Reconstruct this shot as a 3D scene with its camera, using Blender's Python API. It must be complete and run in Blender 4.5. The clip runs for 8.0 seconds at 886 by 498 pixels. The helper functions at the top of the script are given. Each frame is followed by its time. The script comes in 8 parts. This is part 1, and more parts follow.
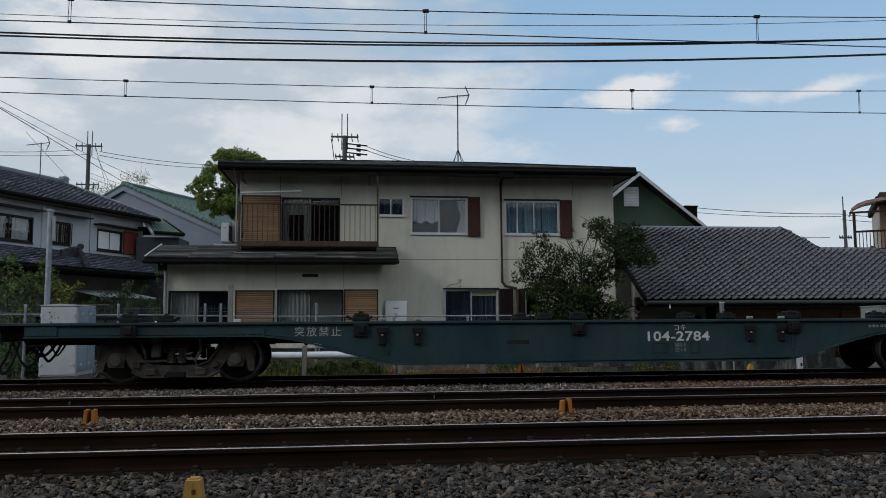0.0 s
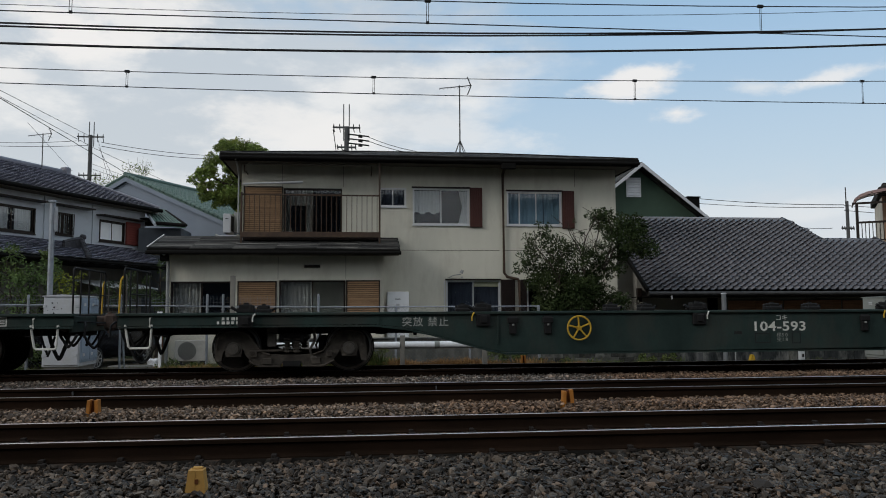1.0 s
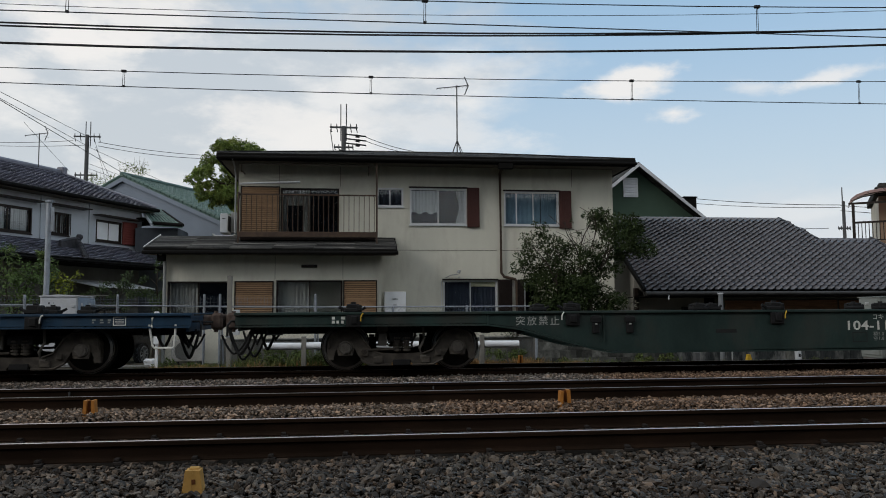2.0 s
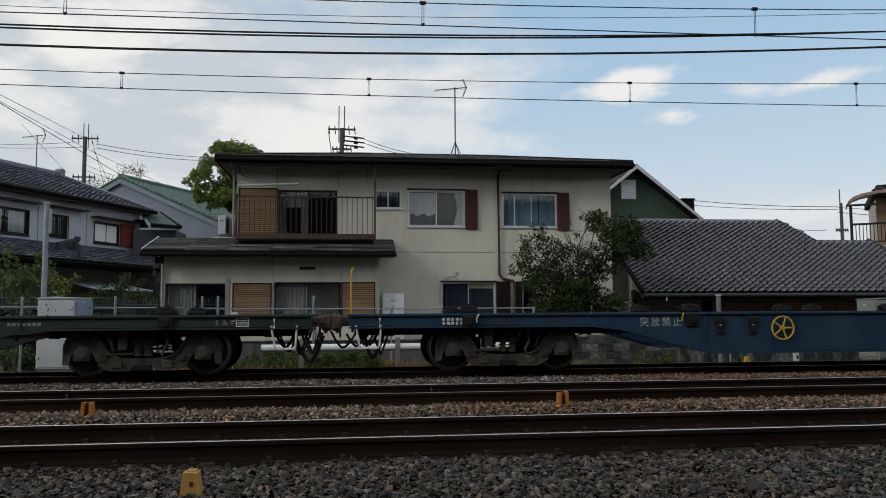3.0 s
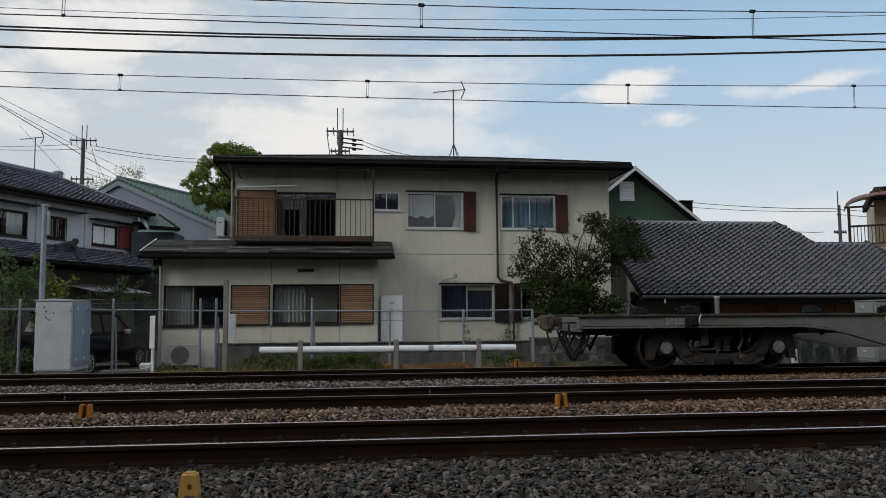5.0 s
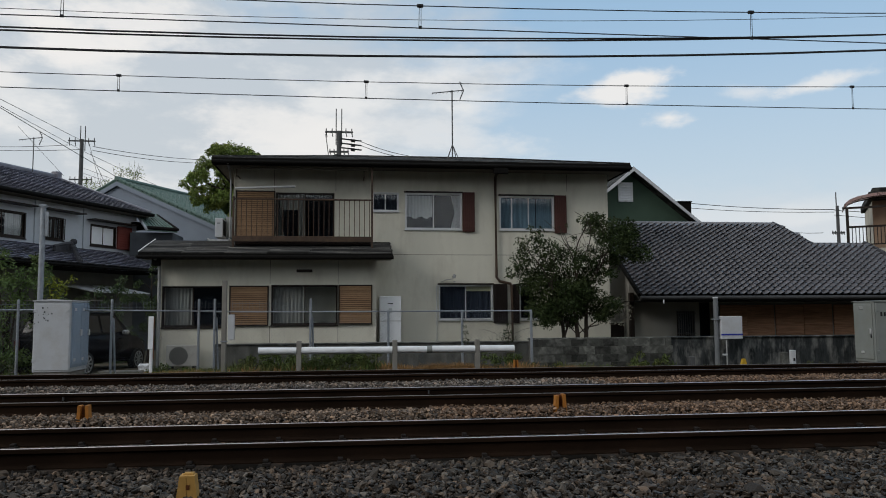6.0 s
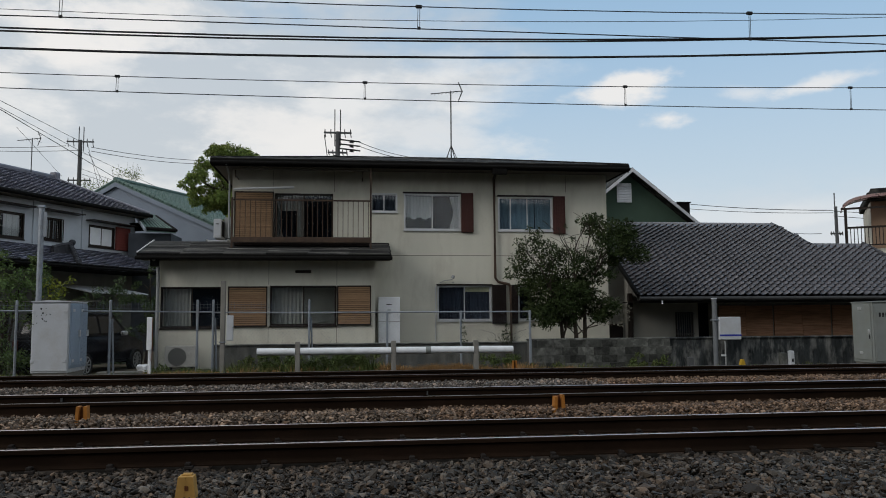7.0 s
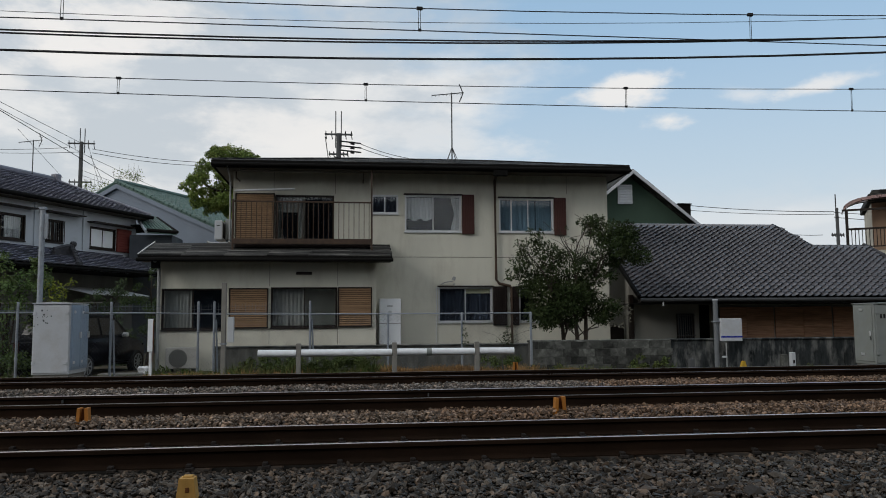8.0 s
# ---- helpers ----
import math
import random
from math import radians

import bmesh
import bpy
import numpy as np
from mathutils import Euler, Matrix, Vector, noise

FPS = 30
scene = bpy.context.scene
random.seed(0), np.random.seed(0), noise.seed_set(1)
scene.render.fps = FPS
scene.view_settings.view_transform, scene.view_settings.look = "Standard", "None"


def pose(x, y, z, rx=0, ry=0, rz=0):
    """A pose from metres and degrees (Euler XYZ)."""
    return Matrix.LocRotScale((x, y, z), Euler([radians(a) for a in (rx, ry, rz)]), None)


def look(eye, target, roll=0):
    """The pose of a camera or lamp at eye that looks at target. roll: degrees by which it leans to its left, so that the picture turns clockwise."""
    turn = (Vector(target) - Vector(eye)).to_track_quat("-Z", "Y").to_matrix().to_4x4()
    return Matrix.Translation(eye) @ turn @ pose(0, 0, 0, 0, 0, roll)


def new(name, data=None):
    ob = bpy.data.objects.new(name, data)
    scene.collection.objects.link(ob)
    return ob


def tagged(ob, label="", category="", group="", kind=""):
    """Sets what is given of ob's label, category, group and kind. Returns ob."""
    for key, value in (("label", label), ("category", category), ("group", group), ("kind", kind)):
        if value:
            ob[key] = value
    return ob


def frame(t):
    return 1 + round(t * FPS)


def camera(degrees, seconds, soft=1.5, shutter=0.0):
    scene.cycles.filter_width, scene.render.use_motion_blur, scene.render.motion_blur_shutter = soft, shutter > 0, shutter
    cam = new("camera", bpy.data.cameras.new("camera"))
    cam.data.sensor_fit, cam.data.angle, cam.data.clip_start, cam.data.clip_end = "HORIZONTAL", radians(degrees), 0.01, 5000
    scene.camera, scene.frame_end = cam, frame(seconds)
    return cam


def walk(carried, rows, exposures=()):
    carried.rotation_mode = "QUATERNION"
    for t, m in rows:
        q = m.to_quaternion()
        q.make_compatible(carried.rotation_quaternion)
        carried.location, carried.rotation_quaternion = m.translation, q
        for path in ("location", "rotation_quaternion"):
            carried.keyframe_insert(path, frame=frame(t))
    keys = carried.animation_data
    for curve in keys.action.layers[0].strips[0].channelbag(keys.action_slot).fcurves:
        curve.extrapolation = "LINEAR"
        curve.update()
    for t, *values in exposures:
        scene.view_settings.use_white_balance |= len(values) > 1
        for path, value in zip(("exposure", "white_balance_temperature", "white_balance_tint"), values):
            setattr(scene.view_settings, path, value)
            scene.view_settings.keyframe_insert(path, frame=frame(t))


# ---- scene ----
import itertools

# ---------------------------------------------------------------- camera
EYE = (0.0, 0.0, 1.014)                 # rail heads lie at z = 0


def aim(tilt, turn, lean):
    """Pose of the hand-held camera: degrees up, to the right, and of roll."""
    return Matrix.Translation(EYE) @ pose(0, 0, 0, 0, 0, -turn) @ pose(0, 0, 0, 90 + tilt) @ pose(0, 0, 0, 0, 0, lean)


cam = camera(59.42, 8.0, soft=0.97)
walk(cam, [
    (0.0, aim(5.230, 6.529, -0.327)), (0.1, aim(4.765, 6.530, -0.335)), (0.2, aim(4.501, 6.505, -0.345)),
    (0.3, aim(4.485, 6.490, -0.350)), (0.5, aim(4.530, 6.474, -0.350)), (1.0, aim(4.555, 6.382, -0.310)),
    (1.5, aim(4.503, 6.480, -0.312)), (3.0, aim(4.690, 6.729, -0.338)), (3.5, aim(4.687, 6.775, -0.350)),
    (4.0, aim(4.757, 6.796, -0.340)), (4.5, aim(4.808, 6.821, -0.352)), (6.0, aim(4.885, 6.939, -0.356)),
    (6.5, aim(4.908, 7.019, -0.360)), (7.0, aim(4.940, 7.033, -0.372)), (7.5, aim(5.047, 7.023, -0.374)),
    (8.0, aim(5.057, 6.969, -0.386))],
    exposures=((0.0, -0.13, 6150, 9.0), (0.4, -0.02, 6350, 9.5), (1.5, 0.03, 6480, 10), (3.0, 0.04, 6550, 10), (4.5, 0.02, 6550, 10), (6.0, 0.0, 6500, 10), (8.0, 0.0, 6500, 10)))

# ---------------------------------------------------------------- sky, sun, exposure
scene.view_settings.exposure = 0.0
SUN_AZ, SUN_EL = radians(-118), radians(26)      # azimuth from +y towards +x
world = bpy.data.worlds.new("sky")
scene.world = world
world.use_nodes = True
wt = world.node_tree
wt.nodes.clear()


def wn(kind, **vals):
    n = wt.nodes.new(kind)
    for k, val in vals.items():
        if k == "op":
            n.operation = val
        elif k == "clamp":
            n.use_clamp = val
    return n


def wmath(op, a, b=None, clamp=False):
    n = wn("ShaderNodeMath", op=op, clamp=clamp)
    for i, s in enumerate((a, b)):
        if s is None:
            continue
        if isinstance(s, (int, float)):
            n.inputs[i].default_value = s
        else:
            wt.links.new(s, n.inputs[i])
    return n.outputs[0]


def wstep(x, lo, hi):
    n = wn("ShaderNodeMapRange")
    n.interpolation_type = "SMOOTHSTEP"
    wt.links.new(x, n.inputs[0])
    n.inputs[1].default_value, n.inputs[2].default_value = lo, hi
    return n.outputs[0]


def wmix(f, a, b):
    n = wt.nodes.new("ShaderNodeMix")
    n.data_type = "RGBA"
    for i, s in ((0, f), (6, a), (7, b)):
        if isinstance(s, (int, float)):
            n.inputs[i].default_value = s
        elif isinstance(s, tuple):
            n.inputs[i].default_value = (*s, 1)
        else:
            wt.links.new(s, n.inputs[i])
    return n.outputs[2]


def wnoise(vec, scale, detail=6, rough=0.55, stretch=(1, 1, 1), shift=(0, 0, 0)):
    mp = wt.nodes.new("ShaderNodeMapping")
    mp.inputs["Scale"].default_value = stretch
    mp.inputs["Location"].default_value = shift
    wt.links.new(vec, mp.inputs[0])
    n = wt.nodes.new("ShaderNodeTexNoise")
    n.inputs["Scale"].default_value, n.inputs["Detail"].default_value, n.inputs["Roughness"].default_value = scale, detail, rough
    wt.links.new(mp.outputs[0], n.inputs["Vector"])
    return n.outputs[0]


wtc = wt.nodes.new("ShaderNodeTexCoord")
wdir = wtc.outputs["Generated"]
wsep = wt.nodes.new("ShaderNodeSeparateXYZ")
wt.links.new(wdir, wsep.inputs[0])
az = wmath("ARCTAN2", wsep.outputs[0], wsep.outputs[1])
el = wmath("ARCSINE", wsep.outputs[2])
sky = wt.nodes.new("ShaderNodeTexSky")
sky.sky_type, sky.sun_disc = "NISHITA", False
sky.sun_elevation, sky.sun_rotation = SUN_EL, SUN_AZ
sky.air_density, sky.dust_density, sky.ozone_density = 1.0, 1.2, 1.5
big = wnoise(wdir, 2.6, 7, 0.58, (1, 1, 2.6), (0.3, 0.7, 0.2))
fine = wnoise(wdir, 9.0, 6, 0.6, (1, 1, 2.2), (1.3, 0.1, 0.4))
# the cloud deck leaves one clear stretch and goes on all round
off_az = wmath("ABSOLUTE", wmath("SUBTRACT", az, 0.72))
cover = wmath("ADD", wmath("MULTIPLY", wmath("SUBTRACT", off_az, 0.70), 1.25), wmath("MULTIPLY", wmath("SUBTRACT", big, 0.5), 1.5))
cover = wmath("ADD", cover, wmath("MULTIPLY", wmath("SUBTRACT", fine, 0.5), 0.5))
deck = wstep(cover, -0.22, 0.22)
bright = wnoise(wdir, 4.2, 7, 0.6, (1, 1, 2.4), (2.1, 0.4, 0.9))
deck_col = wmix(wstep(bright, 0.42, 0.60), (5.1, 5.4, 5.65), (7.7, 7.5, 7.2))
sky_col = wmix(0.80, sky.outputs[0], (3.1, 4.8, 6.6))
low = wstep(el, 0.42, 0.03)
sky_col = wmix(wmath("MULTIPLY", low, 0.85), sky_col, (5.45, 6.15, 6.55))
col = wmix(wmath("MULTIPLY", deck, 0.80), sky_col, deck_col)
# a soft bank of haze and cloud near the horizon
bank = wmath("MULTIPLY", wstep(el, 0.19, 0.09), wstep(wmath("ADD", big, wmath("MULTIPLY", fine, 0.5)), 0.55, 0.85))
col = wmix(wmath("MULTIPLY", bank, 0.6), col, (6.3, 6.3, 6.4))
# fair-weather clouds: azimuth, height, half width, half height, tilt, weight
for a0, e0, wa, we, tilt, k in ((0.358, 0.281, 0.066, 0.024, 0.12, 0.95), (0.408, 0.241, 0.034, 0.014, 0.05, 0.9),
                                (0.575, 0.262, 0.06, 0.013, 0.12, 0.8), (0.505, 0.262, 0.045, 0.013, -0.10, 0.55),
                                (0.10, 0.23, 0.13, 0.028, -0.12, 0.55), (0.46, 0.115, 0.16, 0.018, 0.0, 0.3),
                                (-0.06, 0.225, 0.13, 0.028, -0.2, 0.8), (0.62, 0.125, 0.12, 0.018, 0.1, 0.15),
                                (-0.36, 0.325, 0.09, 0.05, -0.15, 1.0), (-0.28, 0.35, 0.10, 0.035, 0.0, 0.85), (-0.40, 0.265, 0.06, 0.03, 0.0, 0.8)):
    da = wmath("SUBTRACT", az, a0)
    de = wmath("SUBTRACT", wmath("SUBTRACT", el, e0), wmath("MULTIPLY", da, tilt))
    q = wmath("SQRT", wmath("ADD", wmath("POWER", wmath("DIVIDE", da, wa), 2), wmath("POWER", wmath("ABSOLUTE", wmath("DIVIDE", de, we)), 2)))
    q = wmath("ADD", q, wmath("MULTIPLY", wmath("SUBTRACT", fine, 0.5), 3.4))
    col = wmix(wmath("MULTIPLY", wstep(q, 1.15, 0.25), k), col, (7.45, 7.35, 7.2))
bg = wt.nodes.new("ShaderNodeBackground")
bg.inputs[1].default_value = 0.115
wt.links.new(col, bg.inputs[0])
wout = wt.nodes.new("ShaderNodeOutputWorld")
wt.links.new(bg.outputs[0], wout.inputs[0])

sun = new("sun", bpy.data.lights.new("sun", "SUN"))
sun.data.energy, sun.data.angle, sun.data.color = 0.92, radians(20), (1.0, 0.96, 0.90)
sun.matrix_world = look((math.sin(SUN_AZ) * 30, math.cos(SUN_AZ) * 30, 30 * math.tan(SUN_EL)), (0, 0, 0))


# ---------------------------------------------------------------- materials
def material(name, base, rough=0.75, metal=0.0, var=0.18, scale=3.0, bump=0.15, bscale=40.0, tint=None, tint_amount=0.35,
             tint_scale=2.0, stretch=(1, 1, 1), spec=0.18, island=0.0, each=0.0, other=None):
    """A procedural surface: base colour, mottled at two scales, stained with a tint, with fine relief."""
    m = bpy.data.materials.new(name)
    m.use_nodes = True
    nt = m.node_tree
    b = nt.nodes["Principled BSDF"]
    tc = nt.nodes.new("ShaderNodeTexCoord")
    mp = nt.nodes.new("ShaderNodeMapping")
    mp.inputs["Scale"].default_value = stretch
    nt.links.new(tc.outputs["Object"], mp.inputs[0])
    if each:                                            # every piece shows its own patch of the pattern
        who = nt.nodes.new("ShaderNodeObjectInfo")
        shift = nt.nodes.new("ShaderNodeVectorMath")
        shift.operation = "MULTIPLY"
        shift.inputs[1].default_value = (53.0, 31.0, 17.0)
        nt.links.new(who.outputs["Random"], shift.inputs[0])
        nt.links.new(shift.outputs[0], mp.inputs["Location"])

    def noise_at(s, d=5, r=0.6):
        n = nt.nodes.new("ShaderNodeTexNoise")
        n.inputs["Scale"].default_value, n.inputs["Detail"].default_value, n.inputs["Roughness"].default_value = s, d, r
        nt.links.new(mp.outputs[0], n.inputs["Vector"])
        return n.outputs[0]

    def mix(f, a, c, kind="MIX"):
        n = nt.nodes.new("ShaderNodeMix")
        n.data_type, n.blend_type = "RGBA", kind
        for i, s in ((0, f), (6, a), (7, c)):
            if isinstance(s, (int, float)):
                n.inputs[i].default_value = s
            elif isinstance(s, tuple):
                n.inputs[i].default_value = (*s, 1)
            else:
                nt.links.new(s, n.inputs[i])
        return n.outputs[2]

    def span(s, lo, hi, to0=0.0, to1=1.0):
        n = nt.nodes.new("ShaderNodeMapRange")
        nt.links.new(s, n.inputs[0])
        for i, x in enumerate((lo, hi, to0, to1)):
            n.inputs[i + 1].default_value = x
        return n.outputs[0]

    dark = tuple(c * (1 - var) for c in base)
    light = tuple(min(1, c * (1 + var)) for c in base)
    c = mix(span(noise_at(scale), 0.3, 0.7), dark, light)
    c = mix(span(noise_at(bscale, 3), 0.25, 0.75, 0, 0.35), c, tuple(x * (1 - 1.4 * var) for x in base))
    if tint:
        c = mix(span(noise_at(tint_scale, 6, 0.65), 0.48, 0.68, 0, tint_amount), c, tint)
    if island or each:
        src = nt.nodes.new("ShaderNodeNewGeometry").outputs["Random Per Island"] if island else nt.nodes.new("ShaderNodeObjectInfo").outputs["Random"]
        if other:                                       # a second kind of piece, mixed in by chance
            far = nt.nodes.new("ShaderNodeMath")
            far.operation = "FRACT"
            mul = nt.nodes.new("ShaderNodeMath")
            mul.operation = "MULTIPLY"
            mul.inputs[1].default_value = 17.3
            nt.links.new(src, mul.inputs[0])
            nt.links.new(mul.outputs[0], far.inputs[0])
            c = mix(span(far.outputs[0], 0.45, 1.0, 0, 0.9), c, other)
        k = island or each
        hsv = nt.nodes.new("ShaderNodeHueSaturation")
        lit = src
        if other:                                       # many dark pieces, a few light ones
            bend = nt.nodes.new("ShaderNodeMath")
            bend.operation = "POWER"
            bend.inputs[1].default_value = 2.6
            nt.links.new(src, bend.inputs[0])
            lit = bend.outputs[0]
        nt.links.new(span(lit, 0, 1, 1 - k, 1 + (1.8 * k if other else k)), hsv.inputs["Value"])
        nt.links.new(c, hsv.inputs["Color"])
        c = hsv.outputs[0]
    nt.links.new(c, b.inputs["Base Color"])
    b.inputs["Metallic"].default_value = metal
    b.inputs["Specular IOR Level"].default_value = spec
    nt.links.new(span(noise_at(scale * 2.3), 0.2, 0.8, max(0.03, rough - 0.1), min(1, rough + 0.1)), b.inputs["Roughness"])
    if bump:
        bn = nt.nodes.new("ShaderNodeBump")
        bn.inputs["Strength"].default_value, bn.inputs["Distance"].default_value = bump, 0.01
        nt.links.new(noise_at(bscale, 4), bn.inputs["Height"])
        nt.links.new(bn.outputs[0], b.inputs["Normal"])
    return m


def glass(name, tint, rough=0.03):
    """Dark window glass, seen from outside: clear coat over a dim room."""
    m = bpy.data.materials.new(name)
    m.use_nodes = True
    b = m.node_tree.nodes["Principled BSDF"]
    b.inputs["Base Color"].default_value = (*tint, 1)
    b.inputs["Roughness"].default_value = rough
    b.inputs["Transmission Weight"].default_value = 1.0
    b.inputs["IOR"].default_value = 1.45
    return m


BALLAST = material("ballast_stone", (0.19, 0.142, 0.106), 0.6, var=0.25, scale=8, bump=0.3, bscale=90, island=0.6, other=(0.23, 0.15, 0.095), tint=(0.13, 0.07, 0.038), tint_amount=0.7, tint_scale=0.5, spec=0.22)
BALLAST_GREY = material("ballast_stone_grey", (0.071, 0.061, 0.05), 0.55, var=0.25, scale=8, bump=0.3, bscale=90, island=0.7, other=(0.095, 0.064, 0.043), tint=(0.09, 0.055, 0.034), tint_amount=0.5, tint_scale=0.6, spec=0.25)
BALLAST_FAR = material("pale_ballast_stone", (0.185, 0.165, 0.146), 0.6, var=0.25, scale=8, bump=0.3, bscale=90, island=0.7, other=(0.2, 0.14, 0.1), tint=(0.12, 0.075, 0.045), tint_amount=0.5, tint_scale=0.5, spec=0.22)
BALLAST_BROWN = material("rusty_ballast_stone", (0.175, 0.115, 0.076), 0.6, var=0.25, scale=8, bump=0.3, bscale=90, island=0.55, other=(0.19, 0.122, 0.078), tint=(0.2, 0.115, 0.07), tint_amount=0.7, tint_scale=0.6, spec=0.2)
# near-black bed: shade between rails and stones is put into its colour
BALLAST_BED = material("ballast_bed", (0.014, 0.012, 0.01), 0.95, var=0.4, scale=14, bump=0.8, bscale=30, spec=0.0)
SOIL = material("soil", (0.10, 0.085, 0.06), 0.95, var=0.3, scale=0.8, bump=0.5, bscale=18, tint=(0.05, 0.07, 0.025), tint_amount=0.6, tint_scale=0.5)
RAIL_HEAD = material("worn_rail_steel", (0.74, 0.655, 0.64), 0.36, 1.0, var=0.08, scale=3, bump=0.03, bscale=60, stretch=(0.1, 1, 1))
RAIL_DULL = material("dull_rail_head", (0.3, 0.275, 0.26), 0.45, 0.8, var=0.15, scale=3, bump=0.03, stretch=(0.1, 1, 1))
RAIL_SIDE = material("rusted_rail", (0.019, 0.0125, 0.009), 0.9, var=0.25, scale=2, bump=0.2, bscale=60, tint=(0.03, 0.017, 0.011), tint_amount=0.5, stretch=(0.5, 1, 1), spec=0.0)
CONCRETE = material("concrete", (0.23, 0.22, 0.2), 0.9, var=0.14, scale=3, bump=0.3, bscale=70, tint=(0.16, 0.15, 0.13), tint_amount=0.5)
# dark blue-grey of the unseen wall, picked for what windows reflect
DARK_RENDER = material("dark_grey_render", (0.06, 0.068, 0.078), 0.95, var=0.3, scale=0.6, bump=0.3, bscale=30, tint=(0.03, 0.04, 0.03), tint_amount=0.6, tint_scale=0.4)
SLEEPER = material("sleeper_concrete", (0.04, 0.035, 0.03), 0.9, var=0.2, scale=4, bump=0.3, bscale=60, tint=(0.09, 0.05, 0.03), tint_amount=0.6, spec=0.0)
ORANGE = material("orange_cover", (0.40, 0.16, 0.032), 0.6, var=0.15, scale=8, bump=0.1, tint=(0.2, 0.1, 0.04), tint_amount=0.6, tint_scale=6)
COVER_TAN = material("faded_orange_cover", (0.46, 0.265, 0.075), 0.65, var=0.15, scale=8, bump=0.1, tint=(0.2, 0.11, 0.05), tint_amount=0.6, tint_scale=7)
YELLOW = material("yellow_paint", (0.5, 0.32, 0.035), 0.55, var=0.1, scale=8, tint=(0.25, 0.13, 0.03), tint_amount=0.5, tint_scale=9)
STUCCO = material("cream_stucco", (0.62, 0.605, 0.52), 0.92, var=0.07, scale=1.2, bump=0.25, bscale=160, tint=(0.40, 0.37, 0.31), tint_amount=0.55, tint_scale=1.3, stretch=(1, 1, 0.35))
# darker tone of the cream stucco: side and rear walls, a balcony floor
STUCCO_DARKER = material("darker_stucco", (0.50, 0.47, 0.40), 0.92, var=0.07, scale=1.0, bump=0.25, bscale=160, tint=(0.33, 0.31, 0.27), tint_amount=0.5, tint_scale=1.2, stretch=(1, 1, 0.35))
ROOF_SLATE = material("dark_roof_slate", (0.024, 0.024, 0.024), 0.85, var=0.4, scale=3, bump=0.4, bscale=50, tint=(0.14, 0.135, 0.12), tint_amount=0.75, tint_scale=4.5, each=0.55, stretch=(0.5, 1, 1), spec=0.08)
SLATE_LEAN = material("streaked_roof_slate", (0.04, 0.04, 0.04), 0.85, var=0.45, scale=5, bump=0.4, bscale=50, tint=(0.17, 0.165, 0.15), tint_amount=0.85, tint_scale=5.0, each=0.6, stretch=(0.10, 1, 1), spec=0.08)
# near-black: the soffit's shadow under the eaves is put into this colour
GUTTER = material("gutter_with_eave_shade", (0.009, 0.0085, 0.008), 0.7, var=0.2, scale=3, spec=0.05)
SOFFIT = material("soffit_board", (0.14, 0.125, 0.105), 0.85, var=0.12, scale=2, tint=(0.11, 0.1, 0.085), tint_amount=0.4)
CLIP_STEEL = material("rail_clip_steel", (0.024, 0.02, 0.018), 0.8, var=0.2, scale=9)
# dark red for the covers' shaded hollows, and real rust on a post
RUST_AND_HOLLOW = material("rust_and_dark_hollow", (0.13, 0.045, 0.014), 0.8, var=0.25, scale=9)
# white panels set before the glass: the panes' sky brightness as colour
SCREEN = material("sky_bright_panel", (0.80, 0.83, 0.86), 0.35, var=0.04, scale=4)
BROWN_METAL = material("brown_metal", (0.062, 0.042, 0.031), 0.55, var=0.2, scale=4, bump=0.05, tint=(0.13, 0.08, 0.05), tint_amount=0.4)
CASING_GREY = material("dull_grey_pipe", (0.30, 0.31, 0.31), 0.6, var=0.12)
LEAF_MID = material("mid_green_leaf", (0.05, 0.08, 0.032), 0.55, var=0.3, scale=3, island=0.5, tint=(0.09, 0.11, 0.04), tint_amount=0.5, tint_scale=1.5)
WEED_LEAF = material("weed_leaf", (0.075, 0.105, 0.03), 0.6, var=0.3, scale=3, island=0.5, tint=(0.10, 0.10, 0.03), tint_amount=0.6, tint_scale=1.5)
DARK_GUTTER = material("slate_grey_gutter", (0.06, 0.061, 0.063), 0.6, var=0.15)
AERIAL = material("aged_aerial_metal", (0.09, 0.09, 0.092), 0.5, 0.3, var=0.15)
BROWN_BLACK = material("black_brown_metal", (0.017, 0.0115, 0.010), 0.5, var=0.2, scale=4, bump=0.05)
# darker copy of the stucco: shade under the tiled eaves put into colour
STUCCO_SHADE = material("stucco_with_eave_shade", (0.30, 0.29, 0.26), 0.92, var=0.1, scale=1.0, bump=0.25, bscale=160, tint=(0.2, 0.19, 0.17), tint_amount=0.5, tint_scale=1.2, stretch=(1, 1, 0.35))
CURTAIN_DIM = material("dim_grey_curtain", (0.24, 0.24, 0.225), 0.9, var=0.1, scale=8, bump=0.1, stretch=(3, 1, 0.3))
CURTAIN_NAVY = material("navy_curtain", (0.04, 0.05, 0.075), 0.9, var=0.3, scale=14, bump=0.1, stretch=(4, 1, 0.1))
BROWN_DARK = material("dark_bronze_frame", (0.022, 0.016, 0.013), 0.45, var=0.15, scale=4, bump=0.03)
SLAT_WOOD = material("ochre_shutter_slat", (0.235, 0.148, 0.085), 0.65, var=0.15, scale=6, bump=0.1, each=0.12, stretch=(0.3, 1, 1))
RED_SHUTTER = material("red_brown_shutter", (0.078, 0.032, 0.027), 0.55, var=0.15, scale=5, bump=0.05)
ALU = material("aluminium_sash", (0.62, 0.63, 0.64), 0.38, 0.55, var=0.06, scale=4, bump=0.03)
